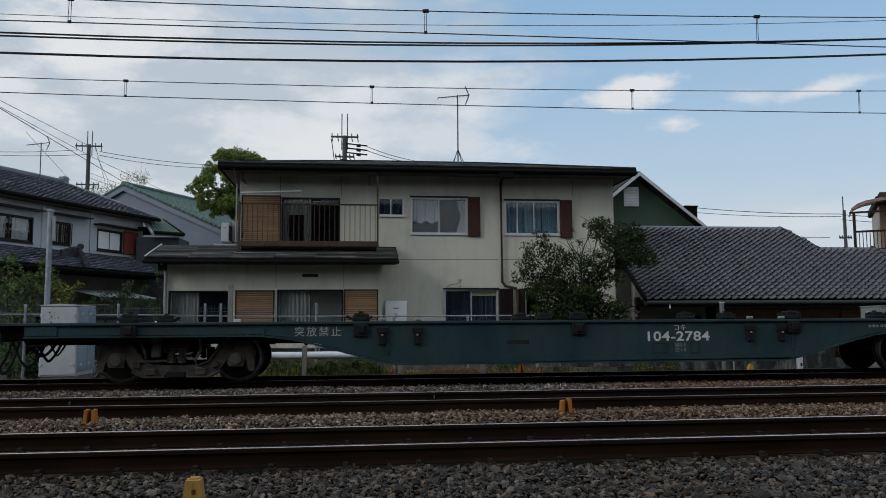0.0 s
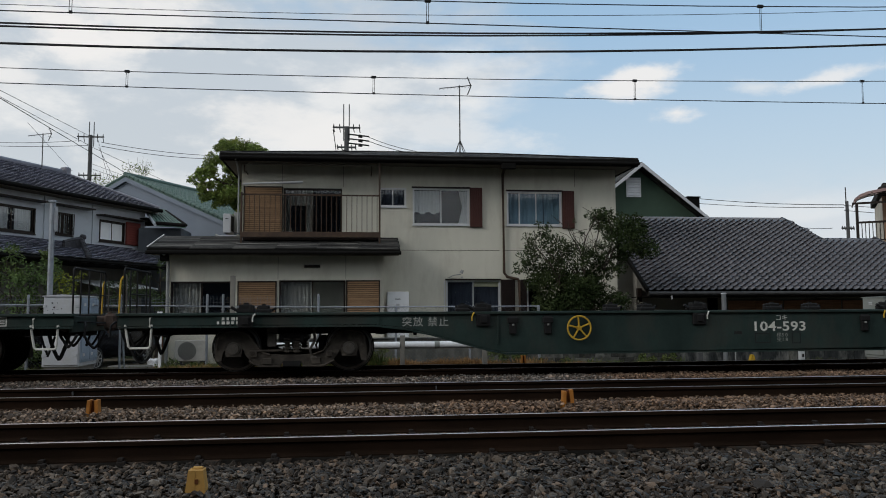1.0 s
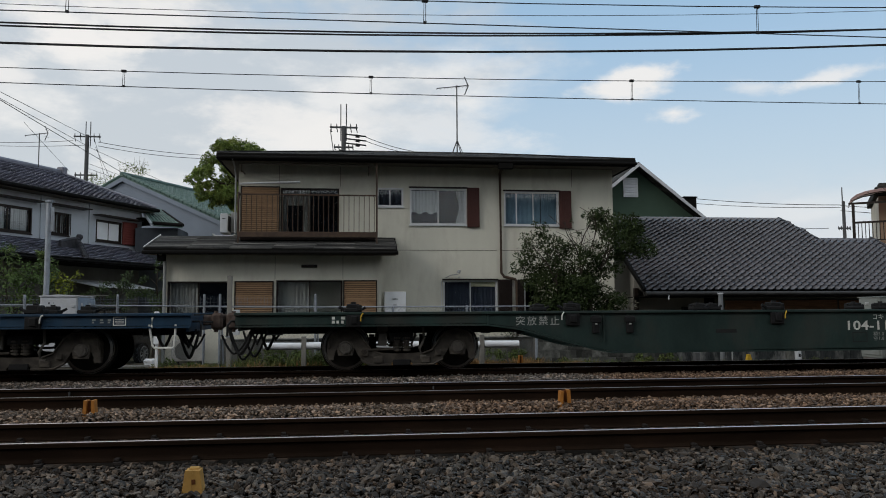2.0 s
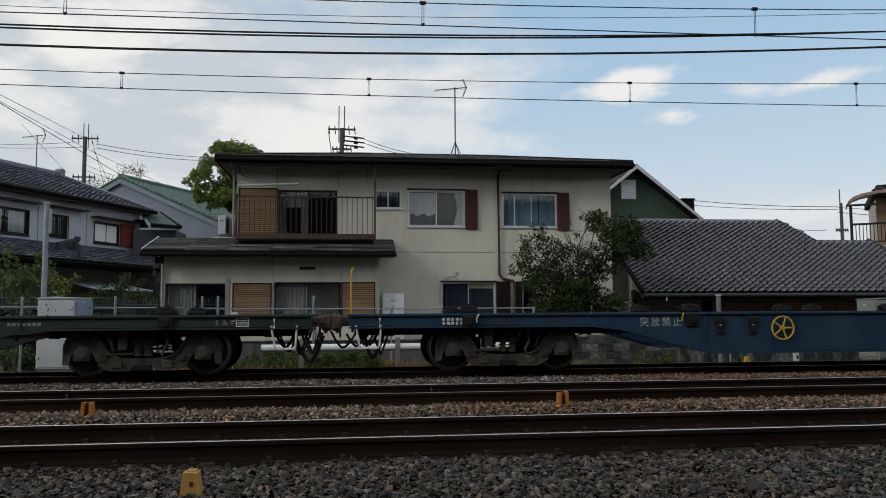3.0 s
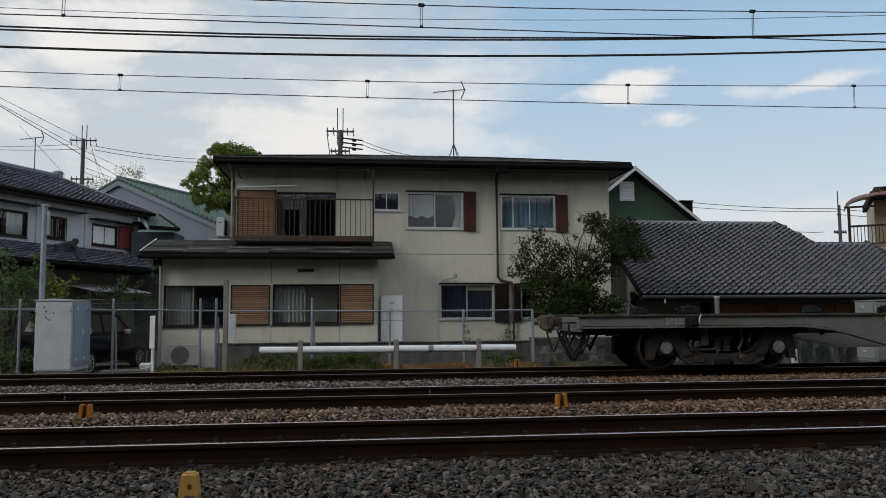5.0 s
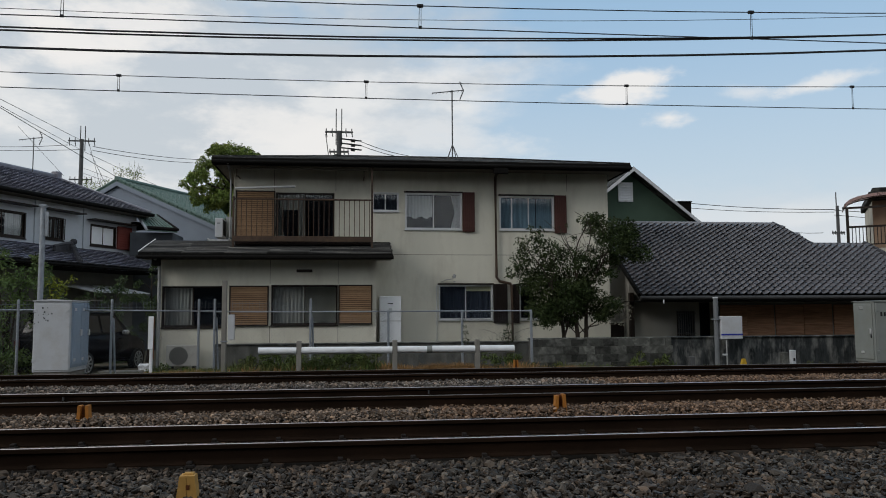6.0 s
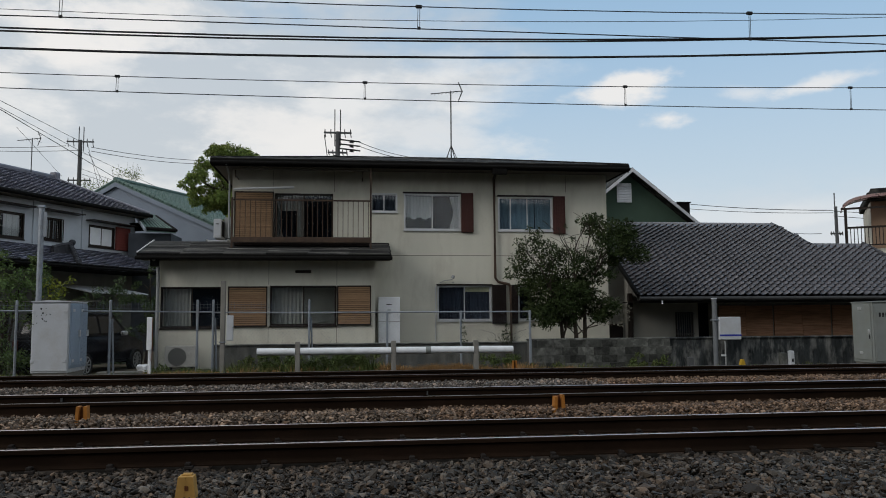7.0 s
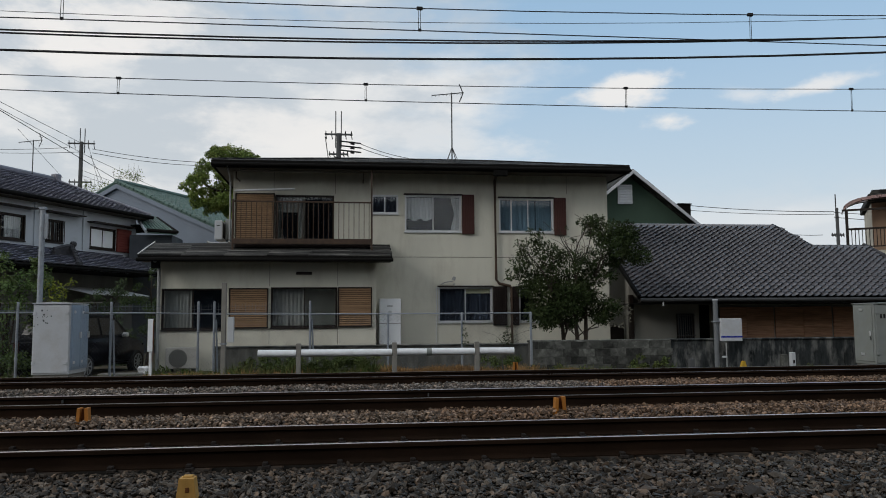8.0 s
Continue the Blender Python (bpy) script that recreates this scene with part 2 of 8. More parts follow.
GALV = material("galvanised_steel", (0.3, 0.33, 0.37), 0.5, 0.45, var=0.12, scale=12, bump=0.05, tint=(0.2, 0.17, 0.14), tint_amount=0.3, tint_scale=7)
WHITE = material("white_paint", (0.78, 0.8, 0.83), 0.5, var=0.05, scale=3, bump=0.05, tint=(0.5, 0.5, 0.5), tint_amount=0.35, tint_scale=4)
CABINET = material("grey_cabinet_paint", (0.50, 0.52, 0.55), 0.5, var=0.06, scale=3, bump=0.05, tint=(0.36, 0.34, 0.31), tint_amount=0.4, tint_scale=2.5)
CABINET_G = material("olive_grey_paint", (0.225, 0.242, 0.232), 0.5, var=0.06, scale=3, bump=0.05, tint=(0.2, 0.2, 0.17), tint_amount=0.4, tint_scale=2.5)
BLACK = material("black_rubber", (0.02, 0.02, 0.02), 0.7, var=0.2, scale=5)
# near-black, slightly blue: unlit rooms and navy glass reflection put into colour
DARK_IN = material("unlit_room_panel", (0.008, 0.012, 0.024), 0.9, var=0.2, scale=2)
CURTAIN = material("pale_curtain", (0.55, 0.56, 0.57), 0.9, var=0.06, scale=8, bump=0.1, stretch=(3, 1, 0.3))
CURTAIN_BLUE = material("bluish_curtain", (0.15, 0.235, 0.30), 0.9, var=0.08, scale=8, bump=0.1, stretch=(3, 1, 0.3))
POST_GREY = material("pale_post_concrete", (0.155, 0.165, 0.175), 0.9, var=0.15, scale=3)
POLE_GREY = material("aged_pole_concrete", (0.085, 0.087, 0.09), 0.9, var=0.15, scale=2)
PANE = glass("window_glass", (0.90, 0.94, 0.96))
WIRE = material("wire_sheath", (0.016, 0.016, 0.018), 0.5, var=0.1)
TILE_GREY = material("grey_roof_tile", (0.107, 0.103, 0.113), 0.34, var=0.28, scale=3, bump=0.1, bscale=60, each=0.18, tint=(0.075, 0.07, 0.071), tint_amount=0.5, tint_scale=1.2, spec=0.48)
TILE_SILVER = material("silver_roof_tile", (0.24, 0.23, 0.24), 0.42, var=0.15, scale=3, bump=0.15)
TILE_BLUE = material("slate_blue_tile", (0.165, 0.167, 0.21), 0.36, var=0.3, scale=3, bump=0.15, each=0.1, tint=(0.14, 0.14, 0.15), tint_amount=0.5, spec=0.6, tint_scale=4.0)
TILE_BLUE_FIELD = material("slate_blue_tile_field", (0.21, 0.215, 0.27), 0.36, var=0.3, scale=3, bump=0.2, island=0.5, tint=(0.05, 0.05, 0.06), tint_amount=0.5, spec=0.8, tint_scale=2.0)
TILE_DARK = material("dark_ridge_tile", (0.045, 0.045, 0.052), 0.6, var=0.35, scale=6, bump=0.3, tint=(0.12, 0.12, 0.125), tint_amount=0.4, tint_scale=5)
TILE_GREEN = material("green_roof_tile", (0.105, 0.168, 0.147), 0.45, var=0.3, scale=3, bump=0.2, tint=(0.06, 0.085, 0.08), tint_amount=0.5, tint_scale=2.5)
WALL_BLUE = material("pale_blue_wall", (0.47, 0.51, 0.56), 0.9, var=0.06, scale=1, bump=0.2, bscale=120, tint=(0.32, 0.34, 0.37), tint_amount=0.4)
WALL_GREYB = material("grey_render_wall", (0.2, 0.232, 0.28), 0.9, var=0.07, scale=1, bump=0.2, bscale=120)
WALL_GREEN = material("dark_green_wall", (0.052, 0.085, 0.062), 0.8, var=0.1, scale=1.2, bump=0.1)
BLOCK = material("concrete_block", (0.064, 0.066, 0.06), 0.95, var=0.45, scale=4, bump=0.5, bscale=60, each=0.6, tint=(0.19, 0.192, 0.178), tint_amount=0.75, tint_scale=3.5)
BOARD = material("weathered_board", (0.42, 0.235, 0.145), 0.85, var=0.3, scale=5, bump=0.35, bscale=45, stretch=(0.35, 1, 4), each=0.2, tint=(0.20, 0.10, 0.06), tint_amount=0.8, tint_scale=2.4)
BARK = material("bark", (0.05, 0.04, 0.032), 0.95, var=0.3, scale=9, bump=0.6, bscale=40, stretch=(1, 1, 0.4))
LEAF_DARK = material("dark_leaf", (0.034, 0.052, 0.018), 0.6, var=0.3, scale=3, island=0.55, tint=(0.055, 0.062, 0.025), tint_amount=0.5, tint_scale=1.5, spec=0.1)
LEAF_TREE = material("tree_leaf", (0.150, 0.215, 0.045), 0.55, var=0.3, scale=2, island=0.5, tint=(0.22, 0.21, 0.045), tint_amount=0.7, tint_scale=1.0, spec=0.25)
LEAF_LIGHT = material("light_leaf", (0.095, 0.15, 0.05), 0.6, var=0.3, scale=3, island=0.5, tint=(0.13, 0.155, 0.045), tint_amount=0.6, tint_scale=2)
GRASS = material("grass_blade", (0.075, 0.11, 0.03), 0.8, var=0.3, scale=2, island=0.5, tint=(0.2, 0.14, 0.06), tint_amount=0.6, tint_scale=0.7)
W_TEAL = material("teal_wagon_paint", (0.026, 0.053, 0.060), 0.5, var=0.3, scale=1.5, bump=0.05, tint=(0.05, 0.05, 0.045), tint_amount=0.5, tint_scale=1.4, stretch=(1, 1, 0.5))
W_GREEN = material("green_wagon_paint", (0.024, 0.042, 0.038), 0.5, var=0.35, scale=1.5, bump=0.05, tint=(0.045, 0.042, 0.036), tint_amount=0.7, tint_scale=1.4, stretch=(1, 1, 0.5))
W_BLUE = material("blue_wagon_paint", (0.018, 0.047, 0.085), 0.5, var=0.3, scale=1.5, bump=0.05, tint=(0.045, 0.05, 0.055), tint_amount=0.5, tint_scale=1.4, stretch=(1, 1, 0.5))
W_GREY = material("grey_wagon_paint", (0.15, 0.152, 0.145), 0.5, var=0.12, scale=1.5, bump=0.05, tint=(0.10, 0.095, 0.08), tint_amount=0.5, tint_scale=1.4, stretch=(1, 1, 0.5))
BOGIE = material("brake_dust_steel", (0.056, 0.049, 0.042), 0.85, var=0.45, scale=5, bump=0.2, tint=(0.13, 0.113, 0.093), tint_amount=0.65, tint_scale=3.0)
UNDER = material("grimy_black_steel", (0.0125, 0.0125, 0.013), 0.7, var=0.3, scale=5, bump=0.1)
WHEEL = material("wheel_steel", (0.032, 0.029, 0.026), 0.6, 0.4, var=0.2, scale=6)
TYRE_RIM = material("polished_tread", (0.4, 0.385, 0.37), 0.35, 1.0, var=0.1)
LETTER = material("white_lettering", (0.62, 0.62, 0.58), 0.6, var=0.12, scale=20, tint=(0.3, 0.3, 0.28), tint_amount=0.4, tint_scale=15)
LETTER_DIM = material("faded_lettering", (0.24, 0.25, 0.235), 0.7, var=0.15, scale=20)
LETTER_NOTICE = material("worn_white_lettering", (0.44, 0.44, 0.42), 0.7, var=0.2, scale=25, tint=(0.08, 0.09, 0.085), tint_amount=0.7, tint_scale=18)
LETTER_DARK = material("black_lettering", (0.02, 0.02, 0.022), 0.6, var=0.15, scale=20)
LETTER_CREAM = material("cream_lettering", (0.42, 0.38, 0.25), 0.6, var=0.12, scale=20, tint=(0.3, 0.27, 0.18), tint_amount=0.4, tint_scale=15)


# ---------------------------------------------------------------- building helpers
def thing(name, at, label, category, group="", kind="", rz=0.0):
    ob = new(name)
    ob.matrix_basis = pose(*at, 0, 0, rz)
    ob.empty_display_size = 0.2
    return tagged(ob, label, category, group, kind)


def part(name, bm, mat, parent=None, label="", local=False, smooth=False, kind=""):
    """Links a bmesh as one mesh object under a thing or a part. Geometry is in world metres unless local."""
    me = bpy.data.meshes.new(name)
    if parent and not local:
        off, p = Vector(), parent
        while p:
            off += p.matrix_basis.translation
            p = p.parent
        bmesh.ops.translate(bm, verts=bm.verts, vec=-off)
    bmesh.ops.recalc_face_normals(bm, faces=bm.faces)
    bm.to_mesh(me)
    bm.free()
    me.materials.append(mat)
    if smooth:
        for p in me.polygons:
            p.use_smooth = True
    ob = new(name, me)
    ob.parent = parent
    if label or kind:
        tagged(ob, label, kind=kind)
    return ob


def B(*boxes, bevel=0.0):
    """A bmesh of boxes (x0, x1, y0, y1, z0, z1), edges bevelled."""
    bm = bmesh.new()
    for b in boxes:
        box(bm, *b, bevel=bevel)
    return bm


def box(bm, x0, x1, y0, y1, z0, z1, bevel=0.0):
    g = bmesh.ops.create_cube(bm, size=1.0)
    vs = g["verts"]
    for w in vs:
        w.co = Vector(((x0 + x1) / 2 + w.co.x * (x1 - x0), (y0 + y1) / 2 + w.co.y * (y1 - y0), (z0 + z1) / 2 + w.co.z * (z1 - z0)))
    if bevel:
        es = list({e for w in vs for e in w.link_edges})
        bmesh.ops.bevel(bm, geom=es, offset=bevel, segments=1, profile=0.5, affect="EDGES")


def tube(bm, a, b, r, n=8, r2=None):
    a, b = Vector(a), Vector(b)
    d = b - a
    m = Matrix.Translation((a + b) / 2) @ d.to_track_quat("Z", "Y").to_matrix().to_4x4()
    bmesh.ops.create_cone(bm, cap_ends=True, segments=n, radius1=r, radius2=r if r2 is None else r2, depth=d.length, matrix=m)


def chain(bm, pts, r, n=6):
    """A pipe or wire through points, one ring a point."""
    rings = []
    pts = [Vector(p) for p in pts]
    for i, p in enumerate(pts):
        d = (pts[min(i + 1, len(pts) - 1)] - pts[max(i - 1, 0)]).normalized()
        q = d.to_track_quat("Z", "Y")
        rings.append([bm.verts.new(p + q @ Vector((r * math.cos(2 * math.pi * k / n), r * math.sin(2 * math.pi * k / n), 0))) for k in range(n)])
    for a, b in zip(rings, rings[1:]):
        for k in range(n):
            bm.faces.new((a[k], a[(k + 1) % n], b[(k + 1) % n], b[k]))
    for ring in (rings[0], rings[-1]):
        bm.faces.new(ring)


def prism(bm, outline, y0, y1, axis="y"):
    """An outline (u, v) drawn out along an axis: y gives x, z outlines; x gives y, z; z gives x, y."""
    def put(u, w, t):
        return {"y": (u, t, w), "x": (t, u, w), "z": (u, w, t)}[axis]
    a = [bm.verts.new(put(u, w, y0)) for u, w in outline]
    b = [bm.verts.new(put(u, w, y1)) for u, w in outline]
    n = len(a)
    bm.faces.new(a)
    bm.faces.new(b[::-1])
    for i in range(n):
        bm.faces.new((a[i], b[i], b[(i + 1) % n], a[(i + 1) % n]))


def mesh_of(bm, name, mat, smooth=False):
    me = bpy.data.meshes.new(name)
    bmesh.ops.recalc_face_normals(bm, faces=bm.faces)
    bm.to_mesh(me)
    bm.free()
    me.materials.append(mat)
    if smooth:
        for p in me.polygons:
            p.use_smooth = True
    return me


def piece(name, me, parent, at, rot=(0, 0, 0)):
    """One more piece on shared mesh data, at a place in its parent's space."""
    ob = new(name, me)
    ob.parent = parent
    ob.matrix_basis = pose(*at, *rot)
    return ob


def letters(text, size, mat, parent, x, y, z, name="lettering", spread=1.0, wide=1.0):
    """Flat letters that face the railway side (towards -y), centred on x, resting on z, in the parent's space."""
    cu = bpy.data.curves.new(name, "FONT")
    cu.body, cu.size, cu.align_x, cu.extrude = text, size, "CENTER", 0.001
    cu.space_character = spread
    cu.offset = 0.018 * size if text[0] in "1234567890" else 0.0
    cu.resolution_u = 3
    tmp = new(name, cu)
    me = bpy.data.meshes.new_from_object(tmp)
    bpy.data.objects.remove(tmp)
    me.name = name
    me.transform(Matrix.Diagonal((wide, 1, 1, 1)))
    me.materials.clear()
    me.materials.append(mat)
    ob = new(name, me)
    ob.parent = parent
    ob.matrix_basis = pose(x, y, z, 90)
    return ob


def patch_from(name, verts, faces, mat, parent=None, label="", category="", kind="stuff", smooth=False):
    me = bpy.data.meshes.new(name)
    me.from_pydata(verts, [], faces)
    me.update()
    me.materials.append(mat)
    if smooth:
        me.polygons.foreach_set("use_smooth", [True] * len(me.polygons))
    ob = new(name, me)
    ob.parent = parent
    return tagged(ob, label, category, kind=kind)


rng = np.random.default_rng(7)

# ---------------------------------------------------------------- ground and tracks
GROUND = -0.36
TRACKS = (("near", 7.06), ("middle", 10.53), ("far", 14.216))      # centre lines
HALF = 0.566                                                        # half the distance between head centres
TIE = 0.589

bm = bmesh.new()
bmesh.ops.create_grid(bm, x_segments=2, y_segments=2, size=2500, matrix=Matrix.Translation((0, 0, GROUND)))
ground = tagged(part("ground", bm, SOIL), "bare brown soil with patches of weeds beside railway", "ground", kind="structure")

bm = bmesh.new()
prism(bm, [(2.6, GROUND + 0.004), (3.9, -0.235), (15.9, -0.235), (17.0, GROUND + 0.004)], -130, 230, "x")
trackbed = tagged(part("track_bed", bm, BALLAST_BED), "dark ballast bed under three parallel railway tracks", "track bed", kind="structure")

RAIL = [(-0.0635, -0.153), (-0.0635, -0.143), (-0.012, -0.128), (-0.008, -0.115), (-0.008, -0.045), (-0.0325, -0.034), (-0.0325, -0.010), (-0.028, -0.003), (-0.009, -0.0008)]
HEAD = [(-0.017, -0.0008), (-0.015, 0.001), (0.015, 0.001), (0.017, -0.0008)]


def clip_mesh():
    bm = bmesh.new()
    box(bm, -0.034, 0.034, -0.03, 0.05, -0.03, -0.002, 0.005)
    box(bm, -0.030, 0.012, -0.02, 0.04, -0.002, 0.022, 0.005)
    return mesh_of(bm, "rail_clip", CLIP_STEEL)


def tie_mesh():
    bm = bmesh.new()
    prism(bm, [(-0.14, -0.19), (0.14, -0.19), (0.10, 0.0), (-0.10, 0.0)], -1.0, 1.0, "y")
    return mesh_of(bm, "sleeper", SLEEPER)


CLIP, TIE_ME = clip_mesh(), tie_mesh()
for which, yc in TRACKS:
    track = thing("railway_track", (0, yc, -0.153), "narrow-gauge railway track, rusty rails with bright worn heads on concrete sleepers", "railway track", "parallel tracks")
    for s in (-1, 1):
        y = yc + s * HALF
        bm = bmesh.new()
        prism(bm, [(y + u, w) for u, w in RAIL] + [(y - u, w) for u, w in RAIL[::-1]], -125, 225, "x")
        rail = part("rail", bm, RAIL_SIDE, track)
        bm = bmesh.new()
        wide = 1.7 if which == "middle" and s > 0 else 1.0
        prism(bm, [(y + u * wide, w) for u, w in HEAD], -125, 225, "x")
        bright = which == "near" or (which == "middle" and s > 0)
        part("rail_head", bm, RAIL_HEAD if bright else RAIL_DULL, rail, "bright worn running surface" if bright else "dull worn running surface")
    if which == "middle":                               # clamps of the signal bonds on the far rail's web
        for x in (-3.79, 1.13):
            part("bond_clamp", B((x - 0.009, x + 0.009, yc + HALF - 0.05, yc + HALF - 0.009, -0.095, -0.045), bevel=0.004), POLE_GREY, track, "pale metal clamp")
    x0 = -2.408 if which == "near" else -2.2 + 0.2 * yc
    for i in range(-22, 48):
        x = x0 + i * TIE
        piece("sleeper", TIE_ME, track, (x, 0, -0.062))
        if -14 < x < 24 and which == "near":
            for s in (-1, 1):
                piece("rail_clip", CLIP, track, (x, s * HALF - 0.075, 0.012))


def stone_shapes(n, pts):
    """Angular convex lumps, rather flat."""
    shapes = []
    for _ in range(n):
        bm = bmesh.new()
        for p in rng.normal(size=(pts, 3)):
            p /= np.linalg.norm(p)
            bm.verts.new(p * (1.0, 0.74, 0.46) * rng.uniform(0.78, 1.12))
        g = bmesh.ops.convex_hull(bm, input=bm.verts)
        bmesh.ops.delete(bm, geom=[e for e in g["geom_interior"] if isinstance(e, bmesh.types.BMVert)], context="VERTS")
        bmesh.ops.triangulate(bm, faces=bm.faces)
        bm.verts.index_update()
        shapes.append((np.array([w.co[:] for w in bm.verts]), np.array([[w.index for w in f.verts] for f in bm.faces])))
        bm.free()
    return shapes


SHAPES, SHAPES_FAR = stone_shapes(24, 15), stone_shapes(14, 10)


def ballast(x0, x1, y0, y1, level, per_m2, size, mat, name="ballast", label="", shoulder=0.0, rise=0.0, shapes=SHAPES_FAR, crown=0.0):
    """Loose angular stones on a strip, in two uneven layers."""
    n = int((x1 - x0) * (y1 - y0) * per_m2)
    px, py = rng.uniform(x0, x1, n), rng.uniform(y0, y1, n)
    sz = size * np.exp(rng.normal(0, 0.28, n))
    hump = np.array([0.018 * noise.noise((a * 1.3, b * 2.2, 0.3)) for a, b in zip(px, py)])
    pz = level + hump + rng.uniform(-0.03, 0.022, n)
    pz = pz + rise * ((py - y0) / (y1 - y0)) ** 0.7
    pz = pz + crown * np.exp(-((py - (y0 + y1) / 2) / (0.22 * (y1 - y0))) ** 2)      # heaped up midway
    if shoulder:
        pz = pz - shoulder * np.clip((y0 + (y1 - y0) * 0.45 - py) / (y1 - y0), 0, 1)
    verts, faces, base = [], [], 0
    kinds = rng.integers(0, len(shapes), n)
    q = rng.normal(size=(n, 4)) * (1, 0.25, 0.25, 1)
    q /= np.linalg.norm(q, axis=1)[:, None]
    w, a, b, c = q.T
    R = np.stack([1 - 2 * (b * b + c * c), 2 * (a * b - c * w), 2 * (a * c + b * w), 2 * (a * b + c * w), 1 - 2 * (a * a + c * c), 2 * (b * c - a * w),
                  2 * (a * c - b * w), 2 * (b * c + a * w), 1 - 2 * (a * a + b * b)], axis=1).reshape(n, 3, 3)
    for k, (sv, sf) in enumerate(shapes):
        idx = np.nonzero(kinds == k)[0]
        if not len(idx):
            continue
        v3 = np.einsum("nij,vj->nvi", R[idx], sv) * sz[idx][:, None, None] + np.stack([px[idx], py[idx], pz[idx]], 1)[:, None, :]
        verts.append(v3.reshape(-1, 3))
        faces.append((sf[None] + (base + np.arange(len(idx)) * len(sv))[:, None, None]).reshape(-1, 3))
        base += len(idx) * len(sv)
    return patch_from(name, np.concatenate(verts).tolist(), np.concatenate(faces).tolist(), mat, None, label or "crushed grey and rust-brown ballast stones between tracks", "ballast")


ballast(-4.2, 8.2, 4.3, 6.43, -0.195, 1300, 0.028, BALLAST_GREY, label="dark grey crushed ballast stones along the rail", shoulder=0.06, shapes=SHAPES)
ballast(-4.2, 8.2, 6.25, 6.46, -0.20, 900, 0.026, BALLAST_GREY, label="ballast stones packed against the rail foot")
ballast(-5.2, 1.2, 7.72, 9.93, -0.185, 1050, 0.025, BALLAST, rise=0.03, crown=0.085)
ballast(1.0, 10.2, 7.72, 9.93, -0.185, 1050, 0.025, BALLAST_BROWN, label="rust-brown crushed ballast stones between tracks", rise=0.035, crown=0.09)
ballast(-6.6, 4.2, 11.20, 13.62, -0.185, 850, 0.0255, BALLAST_FAR, rise=0.055, crown=0.07)
ballast(4.0, 13.5, 11.20, 13.62, -0.185, 850, 0.0255, BALLAST_BROWN, label="rust-brown crushed ballast stones between tracks", rise=0.055, crown=0.07)

# unseen uneven walls added behind the camera, closing the place and shaping window reflections
bm = B((-70, 3.7, -9.3, -9.0, GROUND, 9.2), (3.7, 9.6, -9.3, -9.004, GROUND, 6.8), (9.6, 90, -9.3, -9.0, GROUND, 9.0))
tagged(part("wall_south", bm, DARK_RENDER), "unseen stepped wall added to darken reflections in the windows", "wall", kind="structure")

# ---------------------------------------------------------------- main house
WALL2, WALL1 = 22.5, 21.6            # upper facade, ground-floor front
house = thing("house", (2.2, WALL2, GROUND), "two-storey cream stucco house with dark low roof and brown balcony", "house")


def wall_with_holes(x0, x1, y0, y1, z0, z1, holes, mat, name="wall", parent=None, label="", local=False):
    """A thick wall along x with rectangular openings (x0, x1, z0, z1), cut through."""
    xs = sorted({x0, x1, *(h[0] for h in holes), *(h[1] for h in holes)})
    zs = sorted({z0, z1, *(h[2] for h in holes), *(h[3] for h in holes)})
    bm = bmesh.new()
    cell = {}
    for i in range(len(xs) - 1):
        for j in range(len(zs) - 1):
            cx, cz = (xs[i] + xs[i + 1]) / 2, (zs[j] + zs[j + 1]) / 2
            cell[i, j] = not any(h[0] < cx < h[1] and h[2] < cz < h[3] for h in holes)
    vert = {}

    def v(i, j, y):
        if (i, j, y) not in vert:
            vert[i, j, y] = bm.verts.new((xs[i], y, zs[j]))
        return vert[i, j, y]
    for (i, j), full in cell.items():
        if not full:
            continue
        for y in (y0, y1):
            bm.faces.new((v(i, j, y), v(i + 1, j, y), v(i + 1, j + 1, y), v(i, j + 1, y)))
        for di, dj, e in ((-1, 0, ((i, j), (i, j + 1))), (1, 0, ((i + 1, j), (i + 1, j + 1))), (0, -1, ((i, j), (i + 1, j))), (0, 1, ((i, j + 1), (i + 1, j + 1)))):
            if not cell.get((i + di, j + dj), False):
                (a, b), (c, d) = e
                bm.faces.new((v(a, b, y0), v(c, d, y0), v(c, d, y1), v(a, b, y1)))
    return part(name, bm, mat, parent, label, local)


